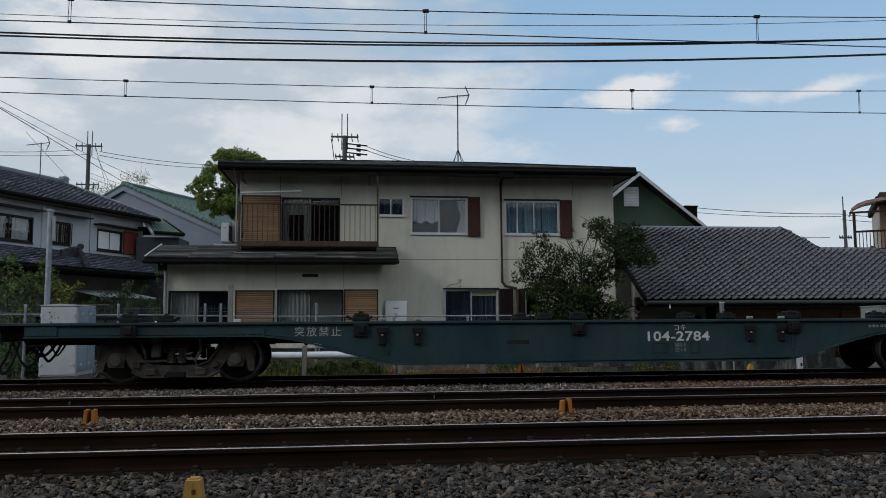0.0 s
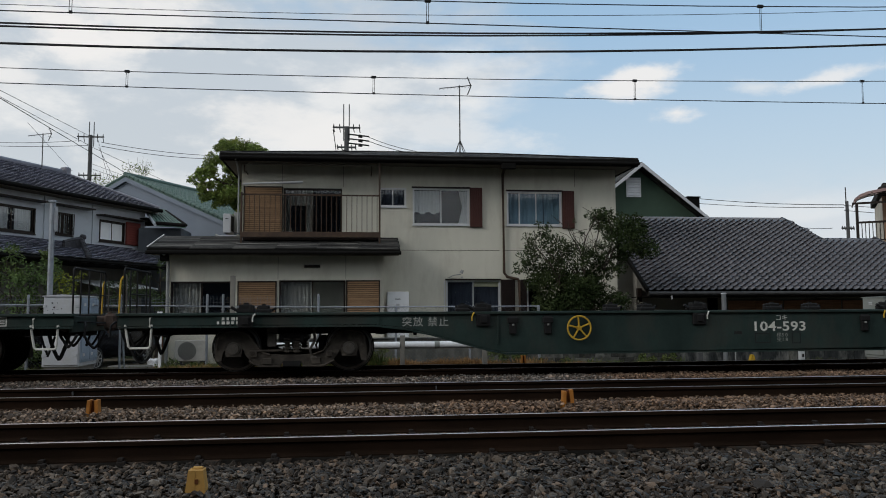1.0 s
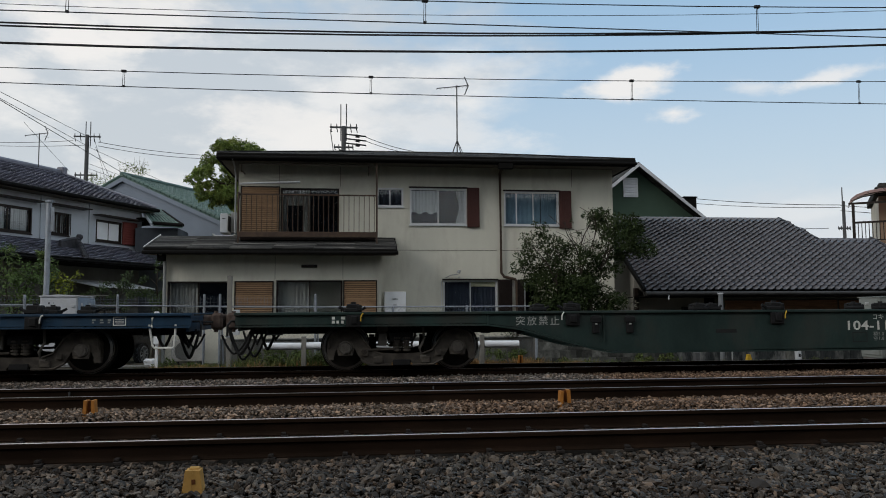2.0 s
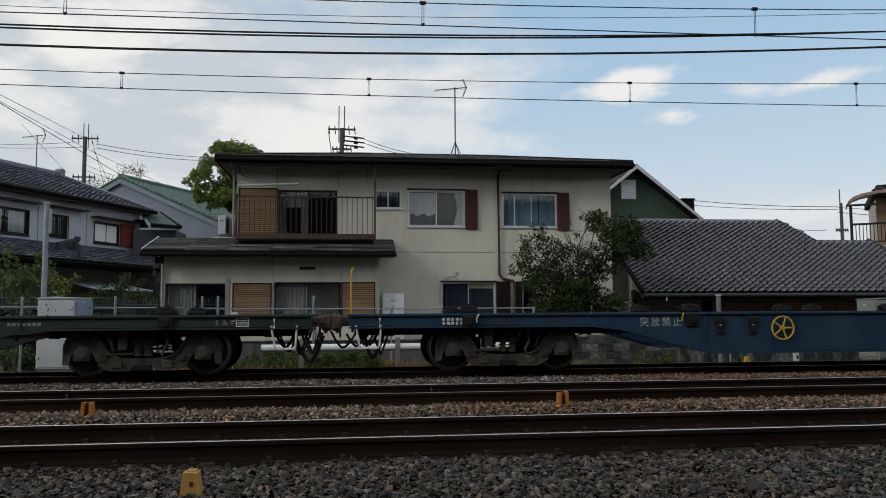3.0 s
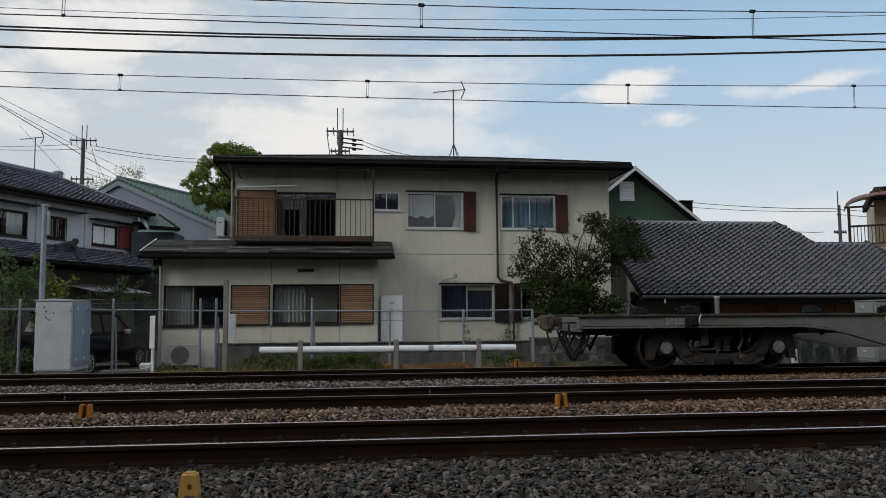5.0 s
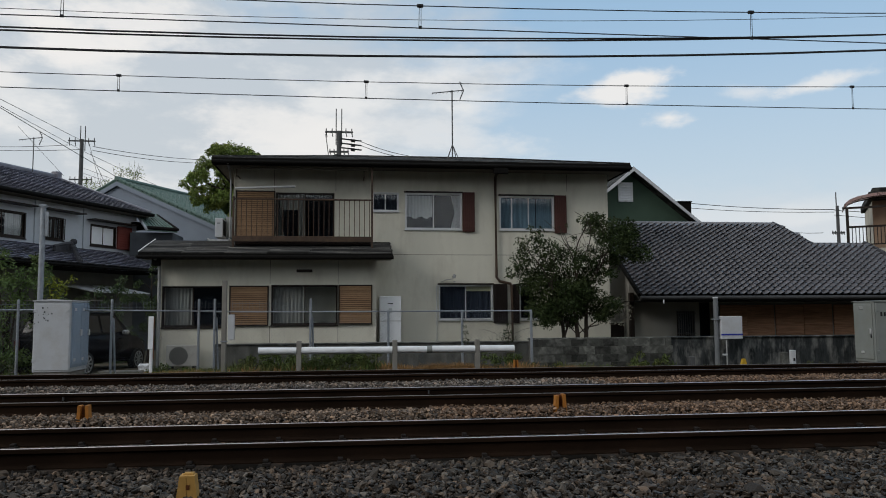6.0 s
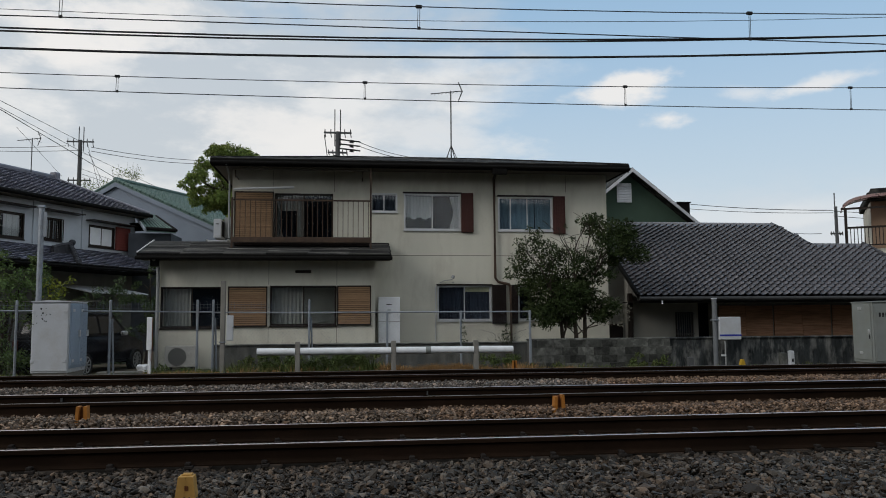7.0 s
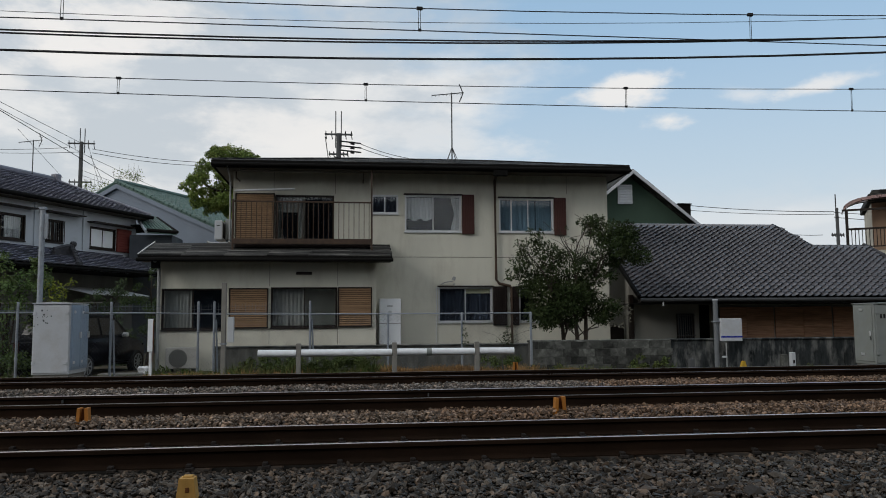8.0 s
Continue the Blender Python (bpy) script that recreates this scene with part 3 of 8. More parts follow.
def window(parent, x0, x1, y, z0, z1, frame_mat, panes=2, depth=0.09, bar=0.028, curtain=None, name="window", sill=0.03, back=True, local=False, head=0.0, cloth=None):
    """A sliding sash window in an opening: frame, sill, stiles, panes that overlap, a dark panel for the dim room
    behind. y: outer face of the wall.
    """
    bm = bmesh.new()
    yo = y - 0.02
    box(bm, x0, x1, yo, y + depth, z1 - bar, z1)
    box(bm, x0, x1, yo, y + depth, z0, z0 + bar)
    box(bm, x0, x0 + bar, yo, y + depth, z0 + bar, z1 - bar)
    box(bm, x1 - bar, x1, yo, y + depth, z0 + bar, z1 - bar)
    w = part(name, bm, frame_mat, parent, local=local)
    if sill:
        part("sill", B((x0 - 0.02, x1 + 0.02, yo - sill, y + 0.02, z0 - 0.04, z0 - 0.002), bevel=0.005), frame_mat, w, local=local)
    if head:
        part("drip_hood", B((x0 - 0.03, x1 + 0.03, yo - head, y, z1 + 0.003, z1 + 0.045), bevel=0.006), BROWN_DARK, w, local=local)
    cuts = [k / panes for k in range(panes + 1)] if isinstance(panes, int) else [0.0, *panes, 1.0]
    wid, panes = x1 - x0 - 2 * bar, len(cuts) - 1
    for i in range(panes):
        a = x0 + bar + cuts[i] * wid - (0.015 if i else 0)
        b = x0 + bar + cuts[i + 1] * wid + (0.015 if i < panes - 1 else 0)
        yp = y + 0.02 + 0.03 * (i % 2)
        bm = bmesh.new()
        s = bar * 0.75
        box(bm, a, a + s, yp, yp + 0.025, z0 + bar, z1 - bar)
        box(bm, b - s, b, yp, yp + 0.025, z0 + bar, z1 - bar)
        box(bm, a + s, b - s, yp, yp + 0.025, z1 - bar - s, z1 - bar)
        box(bm, a + s, b - s, yp, yp + 0.025, z0 + bar, z0 + bar + s)
        part("sash", bm, frame_mat, w, local=local)
        g = part("pane", B((a + s, b - s, yp + 0.010, yp + 0.015, z0 + bar + s, z1 - bar - s)), PANE, w, local=local)
        g.visible_shadow = False
    if back:
        part("room", B((x0 - 0.3, x1 + 0.3, y + 1.3, y + 1.34, z0 - 0.3, z1 + 0.3)), DARK_IN, w, "dark panel, the room's dimness put into its colour", local=local)
    for c0, c1, top, bot, swell, *tie in (curtain or ()):
        drape(w, c0, c1, y + 0.17, z0 + bot, z1 - top, swell, local, cloth, *tie)
    return w


def drape(parent, x0, x1, y, z0, z1, swell=0.0, local=False, mat=None, tie=0.0, wave=0.0):
    """A hanging curtain with soft folds; swell pulls its lower inner edge aside, tie its waist; wave makes its hem uneven."""
    bm = bmesh.new()
    n, m = 26, 6
    rows = []
    for j in range(m + 1):
        t = j / m
        xb = x1 + swell * t * t + tie * math.sin(math.pi * t) ** 2
        rows.append([bm.verts.new((x0 + (xb - x0) * i / n, y + 0.022 * math.sin(i * 1.9) + 0.006 * math.sin(i * 5 + t), z1 + (z0 - z1) * t + wave * t * (math.sin(i * 0.55) + 0.4 * math.sin(i * 1.7)))) for i in range(n + 1)])
    for a, b in zip(rows, rows[1:]):
        for i in range(n):
            bm.faces.new((a[i], a[i + 1], b[i + 1], b[i]))
    return part("curtain", bm, mat or CURTAIN, parent, local=local, smooth=True)


def slatted(parent, x0, x1, y, z0, z1, n, mat=SLAT_WOOD, frame=BROWN_DARK, name="storm_shutter", label=""):
    """A louvred shutter box in front of a wall: frame and single slats."""
    bm = bmesh.new()
    t = 0.032
    box(bm, x0, x0 + t, y - 0.07, y - 0.002, z0, z1)
    box(bm, x1 - t, x1, y - 0.07, y - 0.002, z0, z1)
    box(bm, x0 + t, x1 - t, y - 0.07, y - 0.002, z1 - t, z1)
    box(bm, x0 + t, x1 - t, y - 0.07, y - 0.002, z0, z0 + t)
    box(bm, x0 + t, x1 - t, y - 0.02, y - 0.004, z0 + t, z1 - t)
    sh = part(name, bm, frame, parent, label)
    h = (z1 - z0 - 2 * t) / n
    bm = bmesh.new()
    prism(bm, [(-0.018, -h * 0.36), (0.0, -h * 0.42), (0.012, h * 0.42), (-0.004, h * 0.42)], -(x1 - x0) / 2 + t, (x1 - x0) / 2 - t, "x")
    me = mesh_of(bm, "slat", mat)
    off = Vector(((x0 + x1) / 2, y - 0.045, z0 + t)) - house.matrix_basis.translation
    for i in range(n):
        piece("slat", me, sh, (off.x, off.y, off.z + (i + 0.5) * h))
    return sh


def ribbed(parent, x0, x1, y, z0, z1, mat=RED_SHUTTER, name="shutter_box", label="red-brown ribbed metal shutter box"):
    """A shutter box of upright ribs."""
    bm = B((x0, x1, y - 0.085, y - 0.002, z0, z1), bevel=0.008)
    sh = part(name, bm, mat, parent, label)
    n = 6
    wd = (x1 - x0 - 0.02) / n
    me = mesh_of(B((-wd * 0.33, wd * 0.33, -0.012, 0.0, -(z1 - z0) / 2 + 0.03, (z1 - z0) / 2 - 0.03), bevel=0.004), "rib", mat)
    off = Vector((x0 + 0.01, y - 0.087, (z0 + z1) / 2)) - house.matrix_basis.translation
    for i in range(n):
        piece("rib", me, sh, (off.x + (i + 0.5) * wd, off.y, off.z))
    return sh


# upper storey and the full-height east part
HOLES2 = [(1.63, 3.30, 3.53, 4.60), (0.66, 1.44, 4.05, 4.60), (4.43, 6.08, 3.53, 4.54), (2.60, 4.20, 0.88, 1.90), (5.00, 6.3, 0.88, 1.90), (-2.08, -0.42, 3.12, 4.56)]
wall_with_holes(-3.27, 7.76, WALL2, WALL2 + 0.15, GROUND, 5.24, HOLES2, STUCCO, parent=house)
part("wall", B((7.61, 7.757, WALL2 + 0.153, 30.0, GROUND, 5.23)), STUCCO, house)
part("wall", B((-3.267, -3.12, WALL2 + 0.153, 30.0, GROUND, 5.23)), STUCCO_DARKER, house)
part("wall", B((-3.27, 7.76, 30.003, 30.15, GROUND, 5.24)), STUCCO_DARKER, house)
# low hipped roof with deep eaves
RIDGE_Z, RX0, RX1, RY = 6.40, 0.2, 4.6, 26.2
bm = bmesh.new()
corners = [(-3.71, 21.55, 5.355), (8.13, 21.55, 5.355), (8.13, 30.9, 5.355), (-3.71, 30.9, 5.355), (RX0, RY, RIDGE_Z), (RX1, RY, RIDGE_Z)]
hi = [bm.verts.new(p) for p in corners]
lo = [bm.verts.new((x, y, z - 0.085)) for x, y, z in corners]
for f in ((0, 1, 5, 4), (1, 2, 5), (2, 3, 4, 5), (3, 0, 4)):
    bm.faces.new([hi[k] for k in f])
    bm.faces.new([lo[k] for k in f[::-1]])
for a, b in ((0, 1), (1, 2), (2, 3), (3, 0)):
    bm.faces.new((hi[a], lo[a], lo[b], hi[b]))
roof = part("roof", bm, ROOF_SLATE, house, "low dark slate roof with deep eaves")
for a, b in ((4, 5), (0, 4), (1, 5)):
    bm = bmesh.new()
    tube(bm, Vector(corners[a]) + Vector((0, 0, 0.03)), Vector(corners[b]) + Vector((0, 0, 0.03)), 0.035, 8)
    part("ridge_cap", bm, ROOF_SLATE, house)
part("soffit", B((-3.69, 8.11, 21.62, WALL2 - 0.004, 5.235, 5.262)), SOFFIT, house)
part("soffit", B((7.77, 8.11, WALL2, 30.9, 5.235, 5.262)), SOFFIT, house)
part("soffit", B((-3.69, -3.275, WALL2, 30.9, 5.235, 5.262)), SOFFIT, house)
# made taller and near-black to take in the shadow under the eave
part("fascia", B((-3.71, 8.13, 21.52, 21.547, 5.15, 5.36), bevel=0.006), GUTTER, house)
bm = bmesh.new()
tube(bm, (-3.72, 21.45, 5.235), (8.14, 21.45, 5.235), 0.05, 10)
part("gutter", bm, GUTTER, house)
part("fascia", B((8.13, 8.155, 21.52, 30.9, 5.20, 5.355), bevel=0.006), GUTTER, house)
part("fascia", B((-3.735, -3.71, 21.52, 30.9, 5.20, 5.355), bevel=0.006), GUTTER, house)

# windows of the upper facade
window(house, 1.63, 3.30, WALL2, 3.53, 4.60, ALU, 2, curtain=[(1.68, 2.44, 0.05, 0.36, 0.0, 0.0, 0.035), (3.27, 3.01, 0.05, 0.04, -0.02, 0.10)], head=0.06)
ribbed(house, 3.32, 3.68, WALL2, 3.46, 4.63)
window(house, 0.66, 1.44, WALL2, 4.05, 4.60, ALU, 2, curtain=[(0.69, 1.41, 0.03, 0.04, 0.0)], cloth=CURTAIN_NAVY)
window(house, 4.43, 6.08, WALL2, 3.53, 4.54, ALU, (0.22, 0.54), curtain=[(4.46, 5.55, 0.04, 0.06, 0), (5.58, 6.05, 0.04, 0.06, 0)], head=0.06, cloth=CURTAIN_BLUE)
ribbed(house, 6.10, 6.46, WALL2, 3.44, 4.57)
kw = window(house, 2.60, 4.20, WALL2, 0.88, 1.90, ALU, 2, head=0.05, curtain=[(2.63, 3.39, 0.03, 0.04, 0.0), (3.42, 4.17, 0.18, 0.04, 0.0)], cloth=CURTAIN_NAVY)
part("roller_blind", B((3.42, 4.16, WALL2 + 0.12, WALL2 + 0.125, 1.72, 1.865)), material("cream_blind", (0.62, 0.60, 0.40), 0.8, var=0.05), kw, "cream roller blind, rolled up")
ribbed(house, 4.22, 4.63, WALL2, 0.78, 1.92, BROWN_BLACK, label="black-brown ribbed shutter box")
window(house, 5.00, 6.30, WALL2, 0.88, 1.90, ALU, 2, head=0.05)
ribbed(house, 4.80, 4.98, WALL2, 0.78, 1.92, BROWN_BLACK, label="black-brown ribbed shutter box")
window(house, -2.08, -0.42, WALL2, 3.12, 4.56, BROWN_DARK, 2, curtain=[(-2.05, -1.26, 0.03, 0.96, 0.0), (-2.05, -1.90, 0.45, 0.05, 0.10, -0.05), (-1.26, -1.46, 0.45, 0.05, 0.03, 0.0)], cloth=CURTAIN_DIM)
slatted(house, -3.2, -2.1, WALL2, 3.12, 4.60, 25)

# ground-floor front with its own lean-to roof
HOLES1 = [(-4.96, -3.35, 0.74, 1.84), (-2.09, -0.30, 0.78, 1.87)]
wall_with_holes(-5.05, 0.76, WALL1, WALL1 + 0.14, GROUND, 2.66, HOLES1, STUCCO, parent=house)
part("wall", B((-5.047, -4.91, WALL1 + 0.143, 27.0, GROUND, 2.70)), STUCCO_DARKER, house)
part("wall", B((0.62, 0.757, WALL1 + 0.143, WALL2 - 0.003, GROUND, 2.70)), STUCCO, house)
window(house, -4.96, -3.35, WALL1, 0.74, 1.84, BROWN_DARK, 2, curtain=[(-4.93, -4.2, 0.03, 0.05, 0.0)], cloth=CURTAIN_DIM)
slatted(house, -3.20, -2.16, WALL1, 0.76, 1.85, 18)
window(house, -2.09, -0.30, WALL1, 0.78, 1.87, BROWN_DARK, 2, curtain=[(-2.05, -1.2, 0.03, 0.05, 0.0)], cloth=CURTAIN_DIM)
slatted(house, -0.28, 0.65, WALL1, 0.78, 1.87, 18)
bm = bmesh.new()
prism(bm, [(20.95, 2.59), (20.95, 2.67), (WALL2 + 0.3, 3.19), (WALL2 + 0.3, 3.09)], -5.44, 1.18, "x")
part("lower_roof", bm, ROOF_SLATE, house, "dark slate lean-to roof over ground floor")
part("fascia", B((-5.44, 1.18, 20.92, 20.947, 2.545, 2.675), bevel=0.005), GUTTER, house)
bm = bmesh.new()
tube(bm, (-5.46, 20.87, 2.575), (1.20, 20.87, 2.575), 0.05, 10)
part("gutter", bm, GUTTER, house)
part("soffit", B((-5.42, 1.16, 20.95, WALL1 - 0.003, 2.55, 2.57)), SOFFIT, house)

# balcony on the lean-to roof
# slab set back and black-brown: shadow under the balcony put into its colour
bal = part("balcony", B((-3.12, 0.61, 21.80, WALL2 - 0.003, 2.99, 3.07), bevel=0.008), BROWN_BLACK, house, "brown steel balcony with upright bars")
part("top_rail", B((-3.16, 0.64, 21.61, 21.65, 4.215, 4.258), bevel=0.008), BROWN_METAL, bal)
part("bottom_rail", B((-3.16, 0.64, 21.585, 21.64, 3.055, 3.21), bevel=0.01), BROWN_METAL, bal)
BAR = mesh_of(B((-0.009, 0.009, -0.009, 0.009, -0.51, 0.51)), "bar", BROWN_METAL)
for i in range(27):
    piece("bar", BAR, bal, (-3.07 + i * 0.14 - 2.2, 21.63 - WALL2, 3.705 - GROUND))
for x in (-3.14, 0.64):
    part("post", B((x - 0.026, x + 0.026, 21.59, 21.65, 2.85, 4.30 if x < 0 else 5.22), bevel=0.008), BROWN_METAL, bal)

# joints, pipes and small fittings of the facade
part("wall_joint", B((0.77, 4.20, WALL2 - 0.004, WALL2 - 0.001, 2.772, 2.787)), SOFFIT, house)
part("wall_joint", B((4.32, 7.74, WALL2 - 0.004, WALL2 - 0.001, 2.772, 2.787)), SOFFIT, house)
for x, z0, z1, y in ((-2.13, GROUND, 0.75, WALL1), (-2.13, 1.9, 2.57, WALL1), (-0.29, GROUND, 0.75, WALL1), (-0.29, 1.9, 2.57, WALL1), (-2.13, 4.62, 5.22, WALL2), (-0.38, 4.62, 5.22, WALL2), (6.5, 4.7, 5.22, WALL2)):
    part("wall_joint", B((x - 0.006, x + 0.006, y - 0.004, y - 0.001, z0, z1)), SOFFIT, house)
bm = bmesh.new()
chain(bm, [(4.29, 21.48, 5.20), (4.30, 22.2, 5.14), (4.30, 22.42, 5.05), (4.31, 22.42, 2.12), (4.40, 22.42, 2.0), (4.72, 22.42, 1.93), (4.76, 22.42, 1.85), (4.76, 22.42, GROUND)], 0.042, 8)
part("downpipe", bm, BROWN_METAL, house, "brown downpipe")
bm = bmesh.new()
chain(bm, [(-5.02, 20.9, 2.56), (-5.02, 21.4, 2.45), (-5.03, 21.53, 2.35), (-5.03, 21.53, GROUND)], 0.045, 8)
part("downpipe", bm, CASING_GREY, house, "dull grey downpipe")
part("rain_head", B((-5.12, -4.92, 21.0, 21.2, 2.36, 2.56), bevel=0.02), GUTTER, house)
bm = bmesh.new()
chain(bm, [(-3.30, 21.48, 5.20), (-3.34, 22.2, 5.1), (-3.34, 22.43, 4.9), (-3.34, 22.43, 3.25)], 0.026, 8)
part("downpipe", bm, CASING_GREY, house, "pale downpipe")
bm = bmesh.new()                                    # laundry pole and its arms under the eaves
tube(bm, (-3.15, 21.9, 4.57), (-1.50, 21.9, 4.64), 0.034, 8)
part("laundry_pole", bm, ALU, house, "pale laundry pole")
for x in (-3.1, 0.42):
    bm = bmesh.new()
    chain(bm, [(x, WALL2, 4.95), (x, 22.1, 4.95), (x, 21.85, 4.9), (x, 21.85, 5.1)], 0.018, 6)
    part("pole_arm", bm, BROWN_METAL, house)
part("wall_vent", B((-1.42, -0.99, WALL1 - 0.05, WALL1 - 0.002, 2.215, 2.295), bevel=0.01), BROWN_DARK, house, "dark ventilation grille")
bm = bmesh.new()                                    # light on a bent arm over the kitchen window
chain(bm, [(2.68, WALL2 - 0.01, 1.98), (2.80, WALL2 - 0.12, 2.04), (3.02, WALL2 - 0.2, 2.07)], 0.014, 6)
tube(bm, (3.02, WALL2 - 0.2, 2.10), (3.06, WALL2 - 0.2, 2.19), 0.055, 10, 0.04)
tube(bm, (3.06, WALL2 - 0.12, 1.99), (3.06, WALL2 - 0.0, 1.99), 0.02, 8)
part("wall_lamp", bm, CASING_GREY, house, "small outdoor spotlight")
bm = bmesh.new()
chain(bm, [(2.60, WALL2 - 0.03, 1.93), (2.545, WALL2 - 0.03, 1.86), (2.54, WALL2 - 0.03, GROUND)], 0.016, 6)
part("conduit", bm, ALU, house)
part("rain_head", B((4.08, 4.50, 21.42, 21.54, 5.02, 5.19), bevel=0.02), GUTTER, house)
part("eave_rail", B((-3.0, 0.55, 21.7, 21.76, 5.09, 5.14), bevel=0.008), SOFFIT, house)
# slates of the lean-to roof: overlapping courses
SL = mesh_of(B((-0.545, 0.545, 0.0, 0.25, 0.0, 0.032), bevel=0.004), "slate", SLATE_LEAN)
lower_roof = [o for o in house.children if o.name.startswith("lower_roof")][0]
for j in range(9):
    yy = 20.94 + j * 0.172
    for i in range(6):
        x = -4.88 + i * 1.1 + (0.03 * (j % 3 - 1))
        piece("slate", SL, lower_roof, (x - 2.2, yy - WALL2, 2.682 + (yy - 20.95) * 0.2811 - GROUND), (14.0 + rng.uniform(-1.2, 0.8), rng.uniform(-0.4, 0.4), 0))
bm = bmesh.new()
prism(bm, [(20.95, 2.70), (22.7, 3.19), (22.7, 3.225), (20.95, 2.735)], -5.455, -5.425, "x")
part("verge", bm, ALU, house, "pale metal verge strip")
SL2 = mesh_of(B((-0.44, 0.44, 0.0, 0.40, 0.0, 0.018), bevel=0.003), "slate", ROOF_SLATE)
RISE = (RIDGE_Z - 5.355) / (RY - 21.55)
for j in range(12):
    yy = 21.55 + j * 0.36
    for i in range(14):
        x = -3.26 + i * 0.86 + (0.4 if j % 2 else 0.0)
        u = (yy - 21.55) / (RY - 21.55)
        if x > 7.7 - u * (8.13 - RX1) or x < -3.3 + u * (RX0 + 3.71):
            continue
        piece("slate", SL2, roof, (x - 2.2, yy - WALL2, 5.363 + (yy - 21.55) * RISE - GROUND), (math.degrees(math.atan(RISE)) + rng.uniform(-0.6, 0.3), 0, 0))

# ---------------------------------------------------------------- tiled single-storey house
tiled = thing("tiled_house", (12.0, 25.0, GROUND), "low single-storey house under a broad grey tiled hip roof", "house")
M_ROOF = 0.6363                                     # rise of the front slope
Z_EAVE, Y_EAVE = 1.54, 21.0


def roof_z(y):
    return Z_EAVE + (y - Y_EAVE) * M_ROOF


def tile_mesh(name, mat, w=0.265, l=0.225, wave=1.0, lip=0.058):
    """A wave-shaped clay pan tile; x across, y up the slope, its lower edge a thick lip."""
    bm = bmesh.new()
    prof = [(-0.5, 0.02), (-0.42, -0.004), (-0.2, -0.012), (0.08, -0.002), (0.26, 0.030), (0.40, 0.064), (0.48, 0.068), (0.53, 0.050), (0.545, -0.004)]
    rows = []
    prof = [(u, z * wave) for u, z in prof]
    for y, lift in ((0.0, lip), (l, -0.004)):
        rows.append([bm.verts.new((u * w, y, z + lift)) for u, z in prof])
    lip = [bm.verts.new((u * w, 0.040, z + 0.006)) for u, z in prof]
    for i in range(len(prof) - 1):
        bm.faces.new((rows[0][i], rows[0][i + 1], rows[1][i + 1], rows[1][i]))
        bm.faces.new((lip[i], lip[i + 1], rows[0][i + 1], rows[0][i]))
    me = mesh_of(bm, name, mat)
    return me


def tiles_on(parent, me, mat, origin, across, up, cols, rows, w, l, keep, near_rows, angle_rot, label):
    """Courses of tiles on a slope: the lowest courses as single tiles, the rest joined in one part."""
    verts, faces, base, count = [], [], 0, 0
    co = np.array([v.co[:] for v in me.vertices])
    fs = [tuple(p.vertices) for p in me.polygons]
    m = angle_rot.to_3x3()
    mm = np.array(m)
    for j in range(rows):
        for i in range(cols):
            p = Vector(origin) + Vector(across) * (i * w + rng.normal(0, 0.003)) + Vector(up) * (j * l + rng.normal(0, 0.004))
            if not keep(p):
                continue
            if j < near_rows and count < 300:
                ob = new("roof_tile", me)
                ob.parent = parent
                ob.matrix_basis = Matrix.Translation(p) @ angle_rot
                count += 1
            else:
                verts.append(co @ mm.T + np.array(p))
                faces += [tuple(k + base for k in f) for f in fs]
                base += len(co)
    if verts:
        patch_from("upper_tiles", np.concatenate(verts).tolist(), faces, mat, parent, label)


TILE = tile_mesh("roof_tile", TILE_GREY, w=0.228)
# plan outline of the front slope: right edge as a function of y
RIGHT = [(20.9, 19.2), (22.3, 18.0), (22.87, 17.1), (23.70, 16.88), (23.701, 15.0), (25.0, 14.45), (25.2, 14.36)]


def right_edge(y):
    for (a, xa), (b, xb) in zip(RIGHT, RIGHT[1:]):
        if a <= y <= b:
            return xa + (xb - xa) * (y - a) / (b - a)
    return 14.4


bm = bmesh.new()
front = [(8.12, 20.97)] + [(x, y) for y, x in RIGHT[:1]] + [(x, y) for y, x in RIGHT[1:6]] + [(8.12, 25.0)]
top = [bm.verts.new((x, y, roof_z(y) - 0.02)) for x, y in front]
bot = [bm.verts.new((x, y, roof_z(y) - 0.13)) for x, y in front]
bm.faces.new(top)
bm.faces.new(bot[::-1])
for i in range(len(top)):
    k = (i + 1) % len(top)
    bm.faces.new((top[i], bot[i], bot[k], top[k]))
bmesh.ops.triangulate(bm, faces=[f for f in bm.faces if len(f.verts) > 4])
# black slab under the tiles: shade in their gaps put into its colour
troof = part("roof_slope", bm, UNDER, tiled, "grey wave-tiled front roof slope")
bm = bmesh.new()                                    # rear and hip slopes close the roof
for tri in (((8.12, 25, 4.07), (14.5, 25, 4.07), (14.9, 29, 1.5), (8.12, 29, 1.5)), ((14.5, 25, 4.07), (15.17, 23.7, 3.24), (19.5, 26.0, 1.5), (14.9, 29, 1.5)),
            ((15.17, 23.7, 3.24), (16.88, 23.7, 3.24), (19.2, 26.5, 1.5), (16, 27, 1.5)), ((16.88, 23.7, 3.24), (19.2, 20.9, 1.48), (20.4, 26, 1.4))):
    bm.faces.new([bm.verts.new(p) for p in tri])
g = bmesh.ops.solidify(bm, geom=bm.faces[:], thickness=0.06)
part("rear_roof", bm, TILE_GREY, tiled)
ang = math.atan(M_ROOF)
off = Vector((12.0, 25.0, GROUND))
